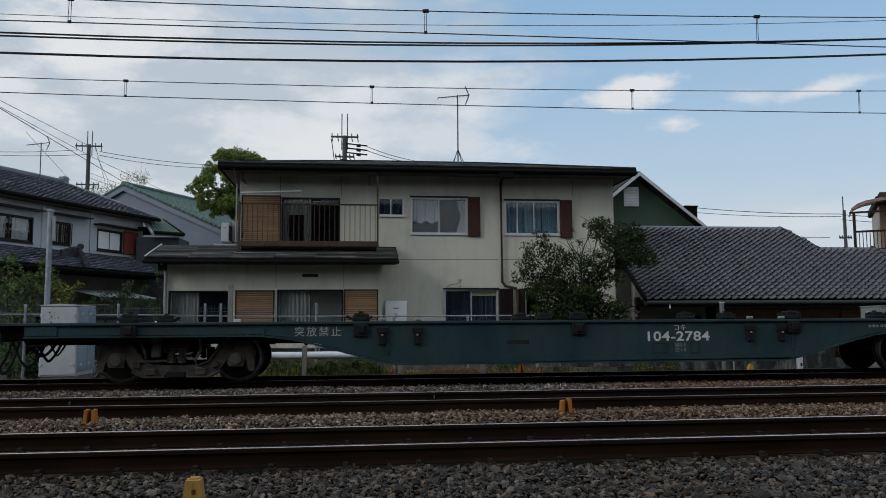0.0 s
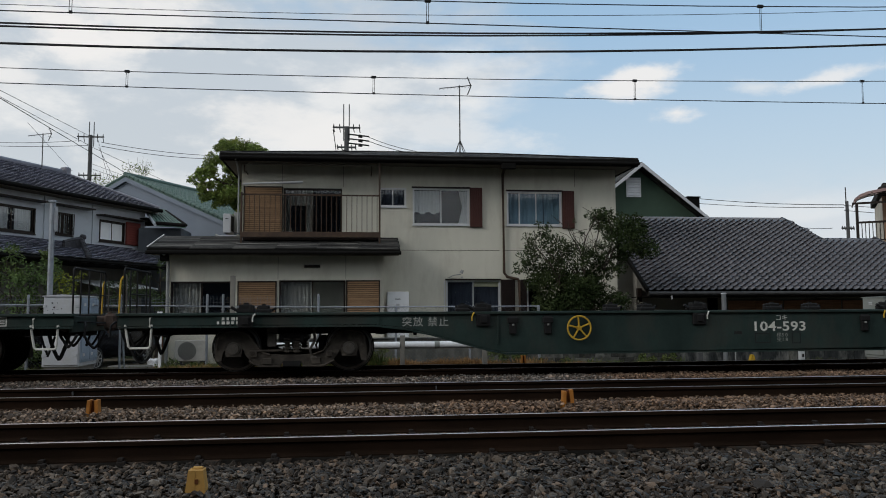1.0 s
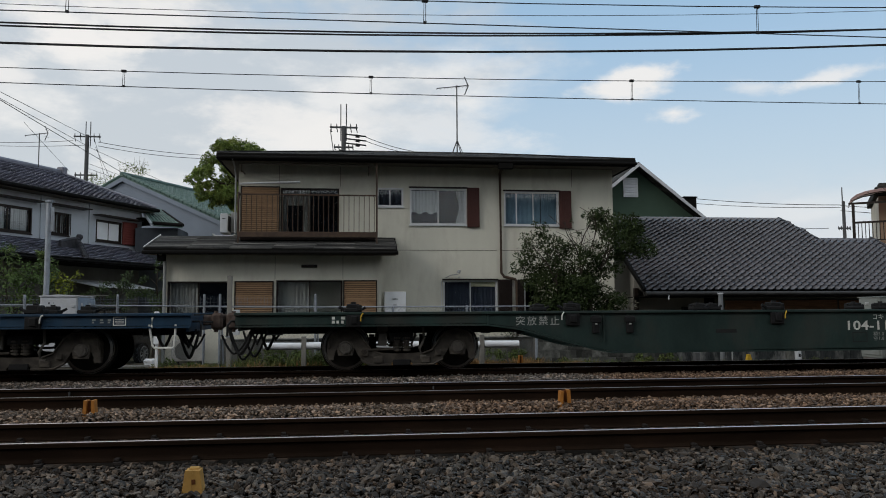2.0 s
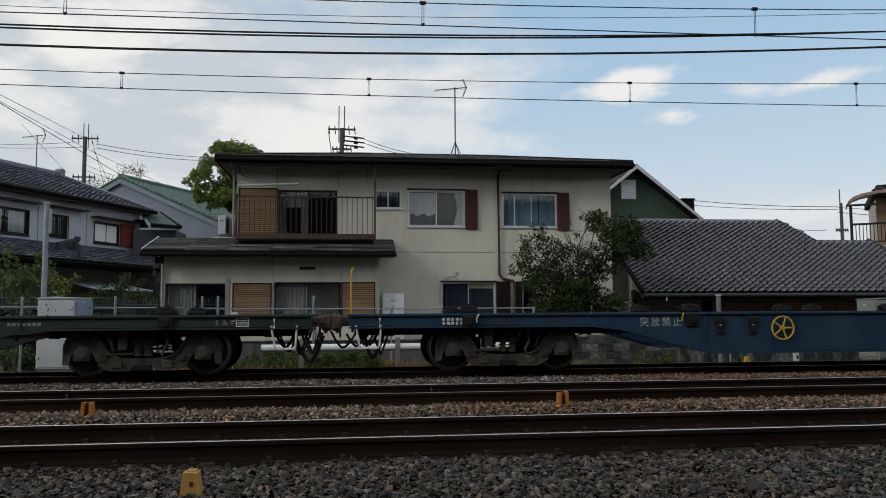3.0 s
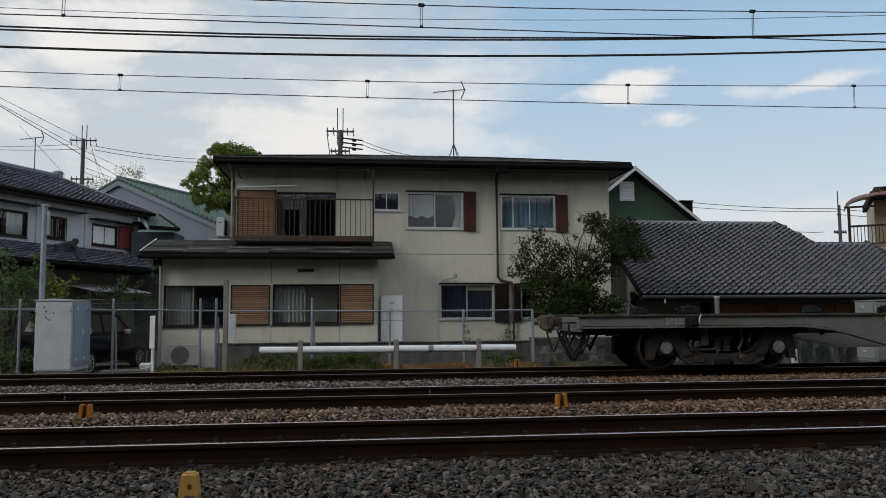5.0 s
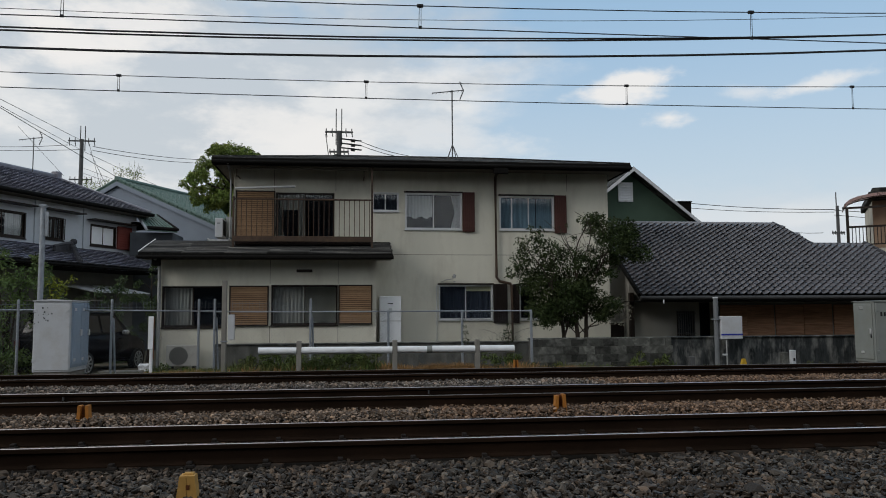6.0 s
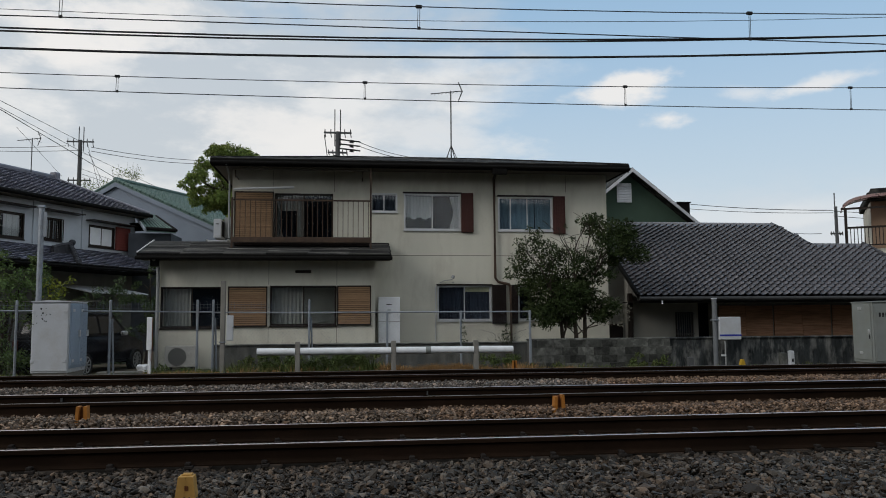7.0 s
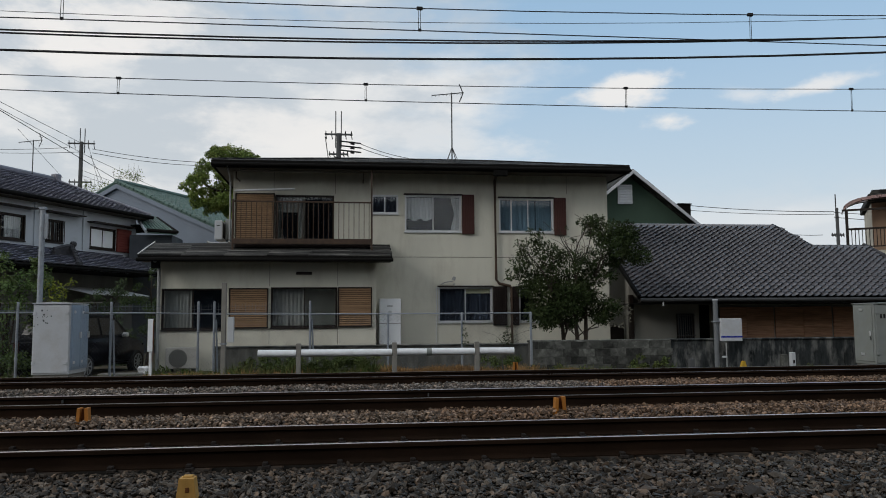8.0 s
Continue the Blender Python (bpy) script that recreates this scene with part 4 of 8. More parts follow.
tiles_on(troof, TILE, TILE_GREY, Vector((8.2, 20.93, Z_EAVE - 0.01)) - off, (1, 0, 0), (0, math.cos(ang), math.sin(ang)), 51, 26, 0.226, 0.1865,
         lambda p: p.x + 12 < right_edge(p.y + 25.19) and p.y + 25 < 24.76, 7, Matrix.Rotation(ang, 4, "X"), "courses of grey wave tiles")
bm = bmesh.new()
tube(bm, (8.05, 25.0, 4.06), (14.55, 25.0, 4.06), 0.075, 10)
box(bm, 8.05, 14.55, 24.92, 25.08, 3.9, 4.05, 0.01)
part("ridge", bm, TILE_SILVER, tiled, "pale grey ridge tiles")
bm = bmesh.new()
tube(bm, (15.1, 23.72, 3.25), (16.9, 23.72, 3.25), 0.07, 10)
box(bm, 15.1, 16.9, 23.65, 23.8, 3.12, 3.24, 0.01)
part("ridge", bm, TILE_DARK, tiled)
for a, b in (((14.45, 24.98, 4.06), (15.05, 23.70, 3.22)), ((16.9, 23.7, 3.28), (17.15, 22.87, 2.78)), ((17.15, 22.87, 2.78), (19.2, 20.95, 1.56))):
    a, b = Vector(a) + Vector((0, 0, 0.03)), Vector(b) + Vector((0, 0, 0.03))
    n = max(3, round((b - a).length / 0.28))
    bm = bmesh.new()
    for k in range(n):                                  # overlapping cap tiles
        tube(bm, a.lerp(b, k / n), a.lerp(b, (k + 1.12) / n), 0.078, 8, 0.092)
    part("hip_ridge", bm, TILE_DARK, tiled, "dark overlapping hip tiles")
bm = bmesh.new()
tube(bm, (8.1, 20.95, 1.56), (8.1, 25.0, 4.12), 0.06, 8)
part("verge_tiles", bm, GUTTER, tiled)
part("fascia", B((8.1, 19.2, 20.90, 20.93, 1.40, 1.50), bevel=0.006), DARK_GUTTER, tiled)
bm = bmesh.new()
tube(bm, (8.08, 20.84, 1.47), (19.2, 20.84, 1.47), 0.05, 10)
part("gutter", bm, DARK_GUTTER, tiled, "grey rain gutter")
# these walls carry the eave's shade in their stucco colour
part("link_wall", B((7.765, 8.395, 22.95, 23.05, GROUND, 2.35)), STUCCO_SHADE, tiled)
part("side_door", B((7.80, 8.33, 22.90, 22.945, GROUND, 0.75), bevel=0.006), BROWN_DARK, tiled, "dark side door")
# near-black soffit: shade under the tiled eave put into its colour
part("soffit", B((8.2, 19.1, 20.95, 22.59, 1.37, 1.395)), GUTTER, tiled)
bm = bmesh.new()
tube(bm, (8.75, 20.86, 1.45), (8.75, 20.86, 1.30), 0.02, 6)
part("pipe_stub", bm, WHITE, tiled)
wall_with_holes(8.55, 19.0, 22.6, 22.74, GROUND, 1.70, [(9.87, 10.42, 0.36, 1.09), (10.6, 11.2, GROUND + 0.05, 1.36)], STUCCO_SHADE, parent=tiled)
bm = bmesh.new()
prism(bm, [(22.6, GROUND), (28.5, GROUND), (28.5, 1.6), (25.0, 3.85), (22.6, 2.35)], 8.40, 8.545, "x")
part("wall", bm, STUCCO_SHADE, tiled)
part("wall", B((8.55, 19.0, 28.4, 28.55, GROUND, 1.6)), STUCCO_DARKER, tiled)
part("corner_post", B((8.36, 8.50, 22.47, 22.597, GROUND, 1.66), bevel=0.008), BROWN_DARK, tiled)
part("room", B((9.5, 11.6, 24.0, 24.05, GROUND, 1.6)), DARK_IN, tiled, "dark panel that stands for the dim interior")
win = window(tiled, 9.87, 10.42, 22.6, 0.36, 1.09, BROWN_DARK, 1)
gb = mesh_of(B((-0.009, 0.009, -0.009, 0.009, -0.36, 0.36)), "grille_bar", AERIAL)
for i in range(8):
    piece("grille_bar", gb, win, (9.90 + i * 0.07 - 12, 22.5 - 25, 0.725 - GROUND))
part("grille_rail", B((9.85, 10.44, 22.51, 22.53, 0.42, 0.445), (9.85, 10.44, 22.51, 22.53, 1.02, 1.045)), AERIAL, win)
for a, b in ((11.24, 12.10), (12.108, 12.985), (13.03, 13.95), (13.958, 14.89), (14.95, 15.75), (15.8, 16.7), (16.708, 17.6), (17.63, 19.0)):
    part("board", B((a, b, 22.545 - rng.uniform(0, 0.008), 22.575, 0.34, 1.285 + rng.uniform(-0.02, 0.01)), bevel=0.005), BOARD, tiled)
    part("batten", B((a, b, 22.535, 22.543, 1.19, 1.215)), BOARD, tiled)
part("board_sill", B((11.2, 19.0, 22.50, 22.595, 0.27, 0.335), bevel=0.006), CONCRETE, tiled)

# ---------------------------------------------------------------- green gabled house behind
gable = thing("gable_house", (10.89, 29.0, GROUND), "dark green gabled house with white bargeboards and louvred vent", "house")
SLP = 0.80
bm = bmesh.new()
prism(bm, [(7.4, GROUND), (14.77, GROUND), (14.77, 3.55), (10.89, 6.53), (7.4, 3.65)], 29.0, 36.0)
part("wall", bm, WALL_GREEN, gable)
for s in (-1, 1):
    a, b = (10.89, 6.69), (10.89 + s * 4.25, 6.69 - 4.25 * SLP)
    bm = bmesh.new()
    prism(bm, [a, b, (b[0], b[1] - 0.13), (a[0], a[1] - 0.16)] if s > 0 else [b, a, (a[0], a[1] - 0.16), (b[0], b[1] - 0.13)], 28.45, 36.4)
    part("roof_slope", bm, ROOF_SLATE, gable, "dark slate roof slope")
    bm = bmesh.new()
    q = [(a[0], a[1] - 0.03), (b[0], b[1] - 0.03), (b[0], b[1] - 0.14), (a[0], a[1] - 0.18)]
    prism(bm, q if s > 0 else q[::-1], 28.40, 28.447)
    part("bargeboard", bm, CABINET, gable, "white bargeboard")
vent = part("gable_vent", B((10.43, 11.02, 28.94, 28.997, 5.39, 6.15), bevel=0.01), WHITE, gable, "white louvred gable vent")
lv = mesh_of(B((-0.25, 0.25, -0.02, 0.02, -0.005, 0.012)), "louvre", WHITE)
for j in range(11):
    piece("louvre", lv, vent, (10.725 - 10.89, 28.93 - 29.0, 5.45 + j * 0.063 - GROUND), (-30, 0, 0))
part("roof_box", B((13.35, 13.88, 30.0, 31.0, 3.9, 5.55), (13.32, 13.91, 29.95, 31.05, 5.55, 5.60), bevel=0.01), GUTTER, gable, "dark roof box")

# ---------------------------------------------------------------- two-storey house with blue-grey tiles
left = thing("tiled_two_storey_house", (-11.568, 27.334, 0), "pale blue-grey two-storey house with dark glazed tile roofs", "house", rz=65.3)


def L(bm, name, mat, label="", smooth=False):
    return part(name, bm, mat, left, label, local=True, smooth=smooth)


wall_with_holes(-5.0, 7.35, 0.55, 0.70, GROUND, 5.35, [(-0.4, 1.58, 3.82, 4.74), (2.40, 3.33, 3.90, 4.74), (4.70, 6.12, 3.84, 4.70)], WALL_BLUE, parent=left, local=True)
L(B((7.2, 7.345, 0.703, 6.5, GROUND, 5.33)), "wall", WALL_BLUE)
L(B((-5.0, 7.35, 6.503, 6.65, GROUND, 5.35)), "wall", WALL_BLUE)
for a, b, z0, z1, white, cloths in ((-0.4, 1.58, 3.82, 4.74, (), [(-0.33, 0.55, 0.06, 0.06, 0.0), (0.85, 1.5, 0.06, 0.06, 0.0)]), (4.70, 6.12, 3.84, 4.70, (0, 1), ())):
    wn_ = window(left, a, b, 0.55, z0, z1, BROWN_DARK, 2, local=True, bar=0.05, curtain=cloths)
    for k in white:
        mid = (a + b) / 2
        x, u = ((a + 0.09, mid - 0.025), (mid + 0.025, b - 0.09))[k]
        part("frosted_pane", B((x, u, 0.574 + 0.03 * k, 0.579 + 0.03 * k, z0 + 0.09, z1 - 0.09)), SCREEN, wn_, "white panel added outside the glass for its sky-bright look", local=True)
w2 = window(left, 2.40, 3.33, 0.55, 3.90, 4.74, BROWN_DARK, 2, local=True, bar=0.05)
gm = mesh_of(B((-0.012, 0.012, -0.012, 0.012, -0.40, 0.40)), "grille_bar", BROWN_DARK)
for i in range(9):
    piece("grille_bar", gm, w2, (2.45 + i * 0.104, 0.44, 4.32))
red = L(B((6.16, 6.98, 0.46, 0.547, 3.80, 4.75), bevel=0.01), "red_shutter_box", material("faded_red_shutter", (0.19, 0.05, 0.042), 0.6, var=0.12, scale=6, stretch=(0.3, 1, 6)), "faded red shutter box")
rs = mesh_of(B((-0.38, 0.38, -0.014, 0.0, -0.04, 0.032), bevel=0.006), "slat", red.data.materials[0])
for i in range(9):
    piece("slat", rs, red, (6.57, 0.458, 3.87 + i * 0.1))
for a, b, z in ((-0.6, 1.8, 4.99), (2.2, 4.05, 4.99), (4.5, 7.0, 4.86)):
    L(B((a, b, 0.12, 0.547, z - 0.03, z + 0.012), bevel=0.01), "window_hood", BROWN_DARK)
for a in (2.0, 4.35):
    L(B((a - 0.06, a + 0.06, 0.50, 0.547, 3.4, 5.3)), "pilaster", WALL_BLUE)
TILE_B = tile_mesh("roof_tile", TILE_BLUE, l=0.25, wave=0.2, lip=0.06)


def blue_slope(x0, x1, y0, z0, y1, z1, hip, near, name, label):
    """A slope from an eave (y0, z0) to a ridge (y1, z1); hip: how far the top is drawn in at the x1 end."""
    bm = bmesh.new()
    a = [(x0, y0, z0), (x1, y0, z0), (x1 - hip, y1, z1), (x0, y1, z1)]
    t = [bm.verts.new((x, y, z - 0.02)) for x, y, z in a]
    b = [bm.verts.new((x, y, z - 0.12)) for x, y, z in a]
    bm.faces.new(t)
    bm.faces.new(b[::-1])
    for i in range(4):
        bm.faces.new((t[i], b[i], b[(i + 1) % 4], t[(i + 1) % 4]))
    # black slab again: the tile gaps' shade as its colour
    sl = L(bm, name, UNDER, label)
    an = math.atan2(z1 - z0, y1 - y0)
    ln = math.hypot(z1 - z0, y1 - y0)
    tiles_on(sl, TILE_B, TILE_BLUE_FIELD, (x0 + 0.1, y0 - 0.03, z0 - 0.01), (1, 0, 0), (0, math.cos(an), math.sin(an)), int((x1 - x0) / 0.265), int(ln / 0.20), 0.265, 0.20,
             lambda p: p.x < x1 - hip * (p.y - y0) / (y1 - y0) - 0.05, near, Matrix.Rotation(an, 4, "X"), "courses of dark glazed tiles")


blue_slope(-4.0, 7.6, 0.0, 5.40, 3.3, 6.84, 2.0, 6, "upper_roof", "dark blue-grey tiled upper roof")
blue_slope(-4.0, 6.9, -1.3, 2.92, 0.55, 3.68, 0.6, 0, "lower_roof", "dark tiled lower roof")
bm = bmesh.new()
for tri in (((-4.0, 3.3, 6.82), (5.6, 3.3, 6.82), (7.6, 7.0, 5.38), (-4.0, 7.0, 5.38)), ((5.6, 3.3, 6.82), (7.6, 0.0, 5.38), (7.6, 7.0, 5.38))):
    bm.faces.new([bm.verts.new(p) for p in tri])
bmesh.ops.solidify(bm, geom=bm.faces[:], thickness=0.06)
L(bm, "rear_roof", TILE_BLUE)
bm = bmesh.new()
tube(bm, (-4, 3.3, 6.90), (5.7, 3.3, 6.90), 0.11, 10)
box(bm, -4, 5.7, 3.2, 3.4, 6.76, 6.88)
box(bm, 5.55, 5.85, 3.12, 3.48, 6.75, 7.12, 0.05)
tube(bm, (5.6, 3.3, 6.86), (7.6, 0.02, 5.47), 0.075, 8)
L(bm, "ridge", TILE_BLUE, "tiled ridge with end ornament")
bm = bmesh.new()
tube(bm, (-4, -0.04, 5.36), (7.68, -0.04, 5.36), 0.075, 10)
tube(bm, (-4, -1.33, 2.84), (6.95, -1.33, 2.84), 0.05, 8)
L(bm, "gutter", GUTTER)
L(B((-4.0, 7.55, 0.06, 0.545, 5.26, 5.29)), "soffit", SOFFIT)
L(B((-4.0, 6.8, -1.25, 0.545, 2.76, 2.79)), "soffit", GUTTER)
# small hip on the lower roof: a level ridge, a descending ridge of stacked tiles, end tiles
bm = bmesh.new()
chain(bm, [(2.05, -0.30, 3.55), (2.45, -0.30, 3.66), (2.92, -0.30, 3.76)], 0.07, 8)
prism(bm, [(2.05, 3.30), (2.92, 3.30), (2.92, 3.72), (2.45, 3.62), (2.05, 3.50)], -0.37, -0.23)
L(bm, "hip_ridge", TILE_DARK, "dark stacked ridge tiles")
for k in range(6):
    t = k / 5
    bm = bmesh.new()
    x, y, z = 2.82 - 0.50 * t, -0.36 - 0.80 * t, 3.66 - 0.58 * t
    tube(bm, (x + 0.05, y + 0.09, z + 0.07), (x - 0.05, y - 0.09, z - 0.05), 0.085, 8, 0.10)
    L(bm, "hip_tile", TILE_DARK)
L(B((2.12, 2.40, -1.32, -1.16, 2.90, 3.12), bevel=0.05), "end_tile", TILE_DARK)
L(B((2.84, 3.06, -0.42, -0.20, 3.70, 3.90), bevel=0.06), "end_tile", TILE_DARK)
# the awning's shade is put into this wall's dark colour
L(B((-4.0, 6.6, 0.02, 0.545, GROUND, 2.74)), "lower_wall", material("lower_wall_painted_shade", (0.12, 0.12, 0.112), 0.9, var=0.2, scale=2, stretch=(1, 1, 0.3)), "lower wall painted dark for the shade under the awning")
bm = bmesh.new()
prism(bm, [(-1.6, 1.95), (0.0, 2.25), (0.0, 2.22), (-1.6, 1.91)], 2.6, 5.6, "x")
L(bm, "awning", CABINET, "pale awning sheet")
L(B((7.352, 7.42, 0.0, 1.2, 4.7, 5.0), (7.0, 7.9, 0.2, 0.9, 4.95, 5.02), bevel=0.02), "eave_bracket", GUTTER)

# ---------------------------------------------------------------- house with the green tiled gable roof
green = thing("green_roof_house", (-11.281, 39.228, GROUND), "grey rendered house with a green tiled gable roof", "house", rz=-25)
ZA = 7.74 - GROUND


def Gp(bm, name, mat, label=""):
    return part(name, bm, mat, green, label, local=True)


bm = bmesh.new()
prism(bm, [(-4.5, 0), (6.0, 0), (6.0, ZA - 6.0 * 0.43 - 0.3), (0, ZA - 0.3), (-4.5, ZA - 4.5 * 0.43 - 0.3)], 0.14, 9.5)
Gp(bm, "wall", WALL_GREYB)
for s, ln in ((-1, 5.0), (1, 6.6)):
    bm = bmesh.new()
    b = (s * ln, ZA - ln * 0.43)
    prism(bm, [(0, ZA), b, (b[0], b[1] - 0.1), (0, ZA - 0.12)], 0.0, 10.0)
    sl = Gp(bm, "roof_slope", TILE_GREEN, "green tiled roof slope")
    bm = bmesh.new()
    prism(bm, [(0, ZA - 0.1), (b[0], b[1] - 0.08), (b[0], b[1] - 0.28), (0, ZA - 0.31)], -0.03, 0.05)
    Gp(bm, "bargeboard", WALL_GREYB)
    if s > 0:
        rib = mesh_of(B((0.0, 6.6 * 1.095, -0.05, 0.05, 0.0, 0.045), bevel=0.01), "tile_rib", TILE_GREEN)
        step = mesh_of(B((0.0, 0.05, 0.0, 10.0, -0.005, 0.028), bevel=0.006), "tile_course", TILE_GREEN)
        for j in range(26):
            piece("tile_course", step, sl, (0.12 + j * 0.25, 0, ZA - (0.12 + j * 0.25) * 0.43), (0, math.degrees(math.atan(0.43)), 0))
        for j in range(30):
            piece("tile_rib", rib, sl, (0, 0.1 + j * 0.33, ZA), (0, math.degrees(math.atan(0.43)), 0))
bm = bmesh.new()
tube(bm, (0, -0.05, ZA + 0.05), (0, 10, ZA + 0.05), 0.12, 8)
for k in range(26):                                     # rolled verge tiles down the gable edge
    tube(bm, (k * 0.254, 0.03, ZA + 0.05 - k * 0.254 * 0.43), (k * 0.254 + 0.27, 0.03, ZA + 0.035 - (k * 0.254 + 0.27) * 0.43), 0.065, 8, 0.10)
tube(bm, (0, 0.03, ZA + 0.03), (-5.0, 0.03, ZA + 0.03 - 5.0 * 0.43), 0.07, 8)
Gp(bm, "ridge", TILE_GREEN)
# lower annex roof in front of it
annex = thing("annex", (-8.3, 33.5, GROUND), "low annex with dark green tiled lean-to roof", "annex")
eave = [(-8.23, 33.0, 4.69), (-7.04, 33.0, 4.61), (-8.38, 35.2, 5.46), (-9.25, 35.2, 5.61)]
bm = bmesh.new()
hi = [bm.verts.new(p) for p in eave]
lo = [bm.verts.new((x, y, z - 0.13)) for x, y, z in eave]
bm.faces.new(hi)
bm.faces.new(lo[::-1])
for i in range(4):
    bm.faces.new((hi[i], lo[i], lo[(i + 1) % 4], hi[(i + 1) % 4]))
slope = part("roof_slope", bm, TILE_GREEN, annex, "dark green lean-to roof")
for k in range(9):
    u = k / 8
    bm = bmesh.new()
    tube(bm, Vector(eave[0]).lerp(Vector(eave[1]), u) + Vector((0, 0, 0.02)), Vector(eave[3]).lerp(Vector(eave[2]), u) + Vector((0, 0, 0.02)), 0.045, 6)
    part("tile_roll", bm, TILE_GREEN, slope)
for i, (p, q) in enumerate(((0, 1), (1, 2), (3, 2))):
    bm = bmesh.new()
    tube(bm, Vector(eave[p]), Vector(eave[q]), 0.075, 8)
    part("gutter" if i == 0 else "ridge_roll", bm, GUTTER if i < 2 else TILE_GREEN, annex)
bm = bmesh.new()
chain(bm, [Vector(eave[3]) + Vector((-0.02, -0.04, -0.04)), Vector(eave[0]) + Vector((-0.02, -0.06, -0.06))], 0.07, 8)
part("bargeboard", bm, WALL_BLUE, annex, "pale bargeboard")
# dark grey: the shade of a hooded recess put into the wall's colour
part("wall", B((-9.05, -7.34, 33.5, 35.6, GROUND, 4.54)), material("shaded_grey_wall", (0.085, 0.095, 0.11), 0.9, var=0.2, scale=1.5, bump=0.2), annex)

# ---------------------------------------------------------------- cream building with balcony and awning
BROWNWALL = material("tan_brown_wall", (0.30, 0.21, 0.15), 0.9, var=0.1, scale=1, bump=0.2, bscale=120)
cream = thing("balcony_building", (20.42, 29.8, GROUND), "cream building with roof balcony under brown curved awning", "building", rz=-32)
ZC = -GROUND


def Cp(bm, name, mat, label="", parent=None):
    return part(name, bm, mat, parent or cream, label, local=True)


Cp(B((0.75, 7.0, 0.2, 6.0, 0, 3.66 + ZC), bevel=0.01), "wall", STUCCO)
wall_with_holes(1.15, 7.0, 1.3, 1.45, 3.66 + ZC, 5.75 + ZC, [(1.75, 2.5, 3.75 + ZC, 5.4 + ZC)], BROWNWALL, parent=cream, local=True)
Cp(B((1.15, 1.3, 1.453, 6.0, 3.66 + ZC, 5.75 + ZC)), "wall", STUCCO_DARKER)
window(cream, 1.75, 2.5, 1.3, 3.75 + ZC, 5.4 + ZC, BROWN_DARK, 1, local=True)
Cp(B((1.0, 7.3, 0.9, 6.3, 5.80 + ZC, 6.1 + ZC), (1.15, 7.1, 1.05, 6.1, 6.1 + ZC, 6.28 + ZC), bevel=0.03), "roof", ROOF_SLATE)
AWN = material("smoke_brown_awning_sheet", (0.62, 0.42, 0.39), 0.3, var=0.1, scale=3, bump=0.03, spec=0.4)
AWN.node_tree.nodes["Principled BSDF"].inputs["Transmission Weight"].default_value = 0.65
bm = bmesh.new()
arc = [(0.0, 5.36), (0.06, 5.53), (0.25, 5.68), (0.55, 5.79), (1.1, 5.88), (4.5, 5.98)]
arc = [(u, w + ZC) for u, w in arc]
prism(bm, arc + [(u + 0.01, w - 0.03) for u, w in arc[::-1]], -0.2, 1.25)
bmesh.ops.triangulate(bm, faces=[f for f in bm.faces if len(f.verts) > 4])
awn = Cp(bm, "awning", AWN, "brown translucent curved awning")
bm = bmesh.new()                                    # curved front sheet that hangs from the front rib
prism(bm, arc + [(u + 0.02, w - 0.12) for u, w in arc[::-1]], -0.235, -0.225)
bmesh.ops.triangulate(bm, faces=[f for f in bm.faces if len(f.verts) > 4])
Cp(bm, "front_sheet", AWN, parent=awn)
for y in (-0.2, 0.5, 1.2):
    bm = bmesh.new()
    chain(bm, [(u, y, w - 0.035) for u, w in arc], 0.03, 6)
    Cp(bm, "awning_rib", BROWN_DARK, parent=awn)
Cp(B((-0.05, 4.5, -0.24, -0.16, 5.28 + ZC, 5.36 + ZC)), "awning_beam", BROWN_DARK, parent=awn)
Cp(B((0.06, 0.17, -0.25, -0.14, 0, 5.3 + ZC), bevel=0.01), "awning_post", BROWN_DARK)
Cp(B((0.0, 0.76, -0.2, 1.3, 3.55 + ZC, 3.68 + ZC)), "balcony_floor", STUCCO_DARKER)
rail = Cp(B((0.1, 7.0, -0.1, -0.02, 4.50 + ZC, 4.58 + ZC), (0.1, 7.0, -0.08, -0.04, 3.78 + ZC, 3.83 + ZC)), "balcony_rail", BROWN_DARK, "dark steel balcony railing")
rb = mesh_of(B((-0.015, 0.015, -0.015, 0.015, -0.37, 0.37)), "baluster", BROWN_DARK)
for i in range(34):
    piece("baluster", rb, rail, (0.15 + i * 0.13, -0.06, 4.16 + ZC))

# ---------------------------------------------------------------- lineside: fence, wall, cabinets, posts
YF = 18.2
fence = thing("lineside_fence", (-1.0, YF, GROUND), "galvanised chain-link fence along the railway boundary", "fence")
POSTX = (-9.0, -7.24, -5.26, -3.37, -3.02, -0.87, 0.92, 2.66, 4.32)
for x in POSTX:
    tall = x < 0.5
    top = 1.40 if tall else 1.12
    bm = bmesh.new()
    tube(bm, (x, YF, GROUND - 0.1), (x, YF, top), 0.028, 10)
    tube(bm, (x, YF, top), (x, YF, top + 0.02), 0.031, 10, 0.018)
    for z in (0.15, 0.72, 1.05):
        tube(bm, (x, YF, z), (x, YF, z + 0.035), 0.034, 10)
    p = part("post", bm, GALV, fence)
    if tall and x in (-5.26, -3.02, -0.87):
        bm = bmesh.new()
        tube(bm, (x + 0.09, YF + 0.05, GROUND), (x + 0.04, YF + 0.02, 1.0), 0.022, 8)
        part("brace", bm, GALV, p)
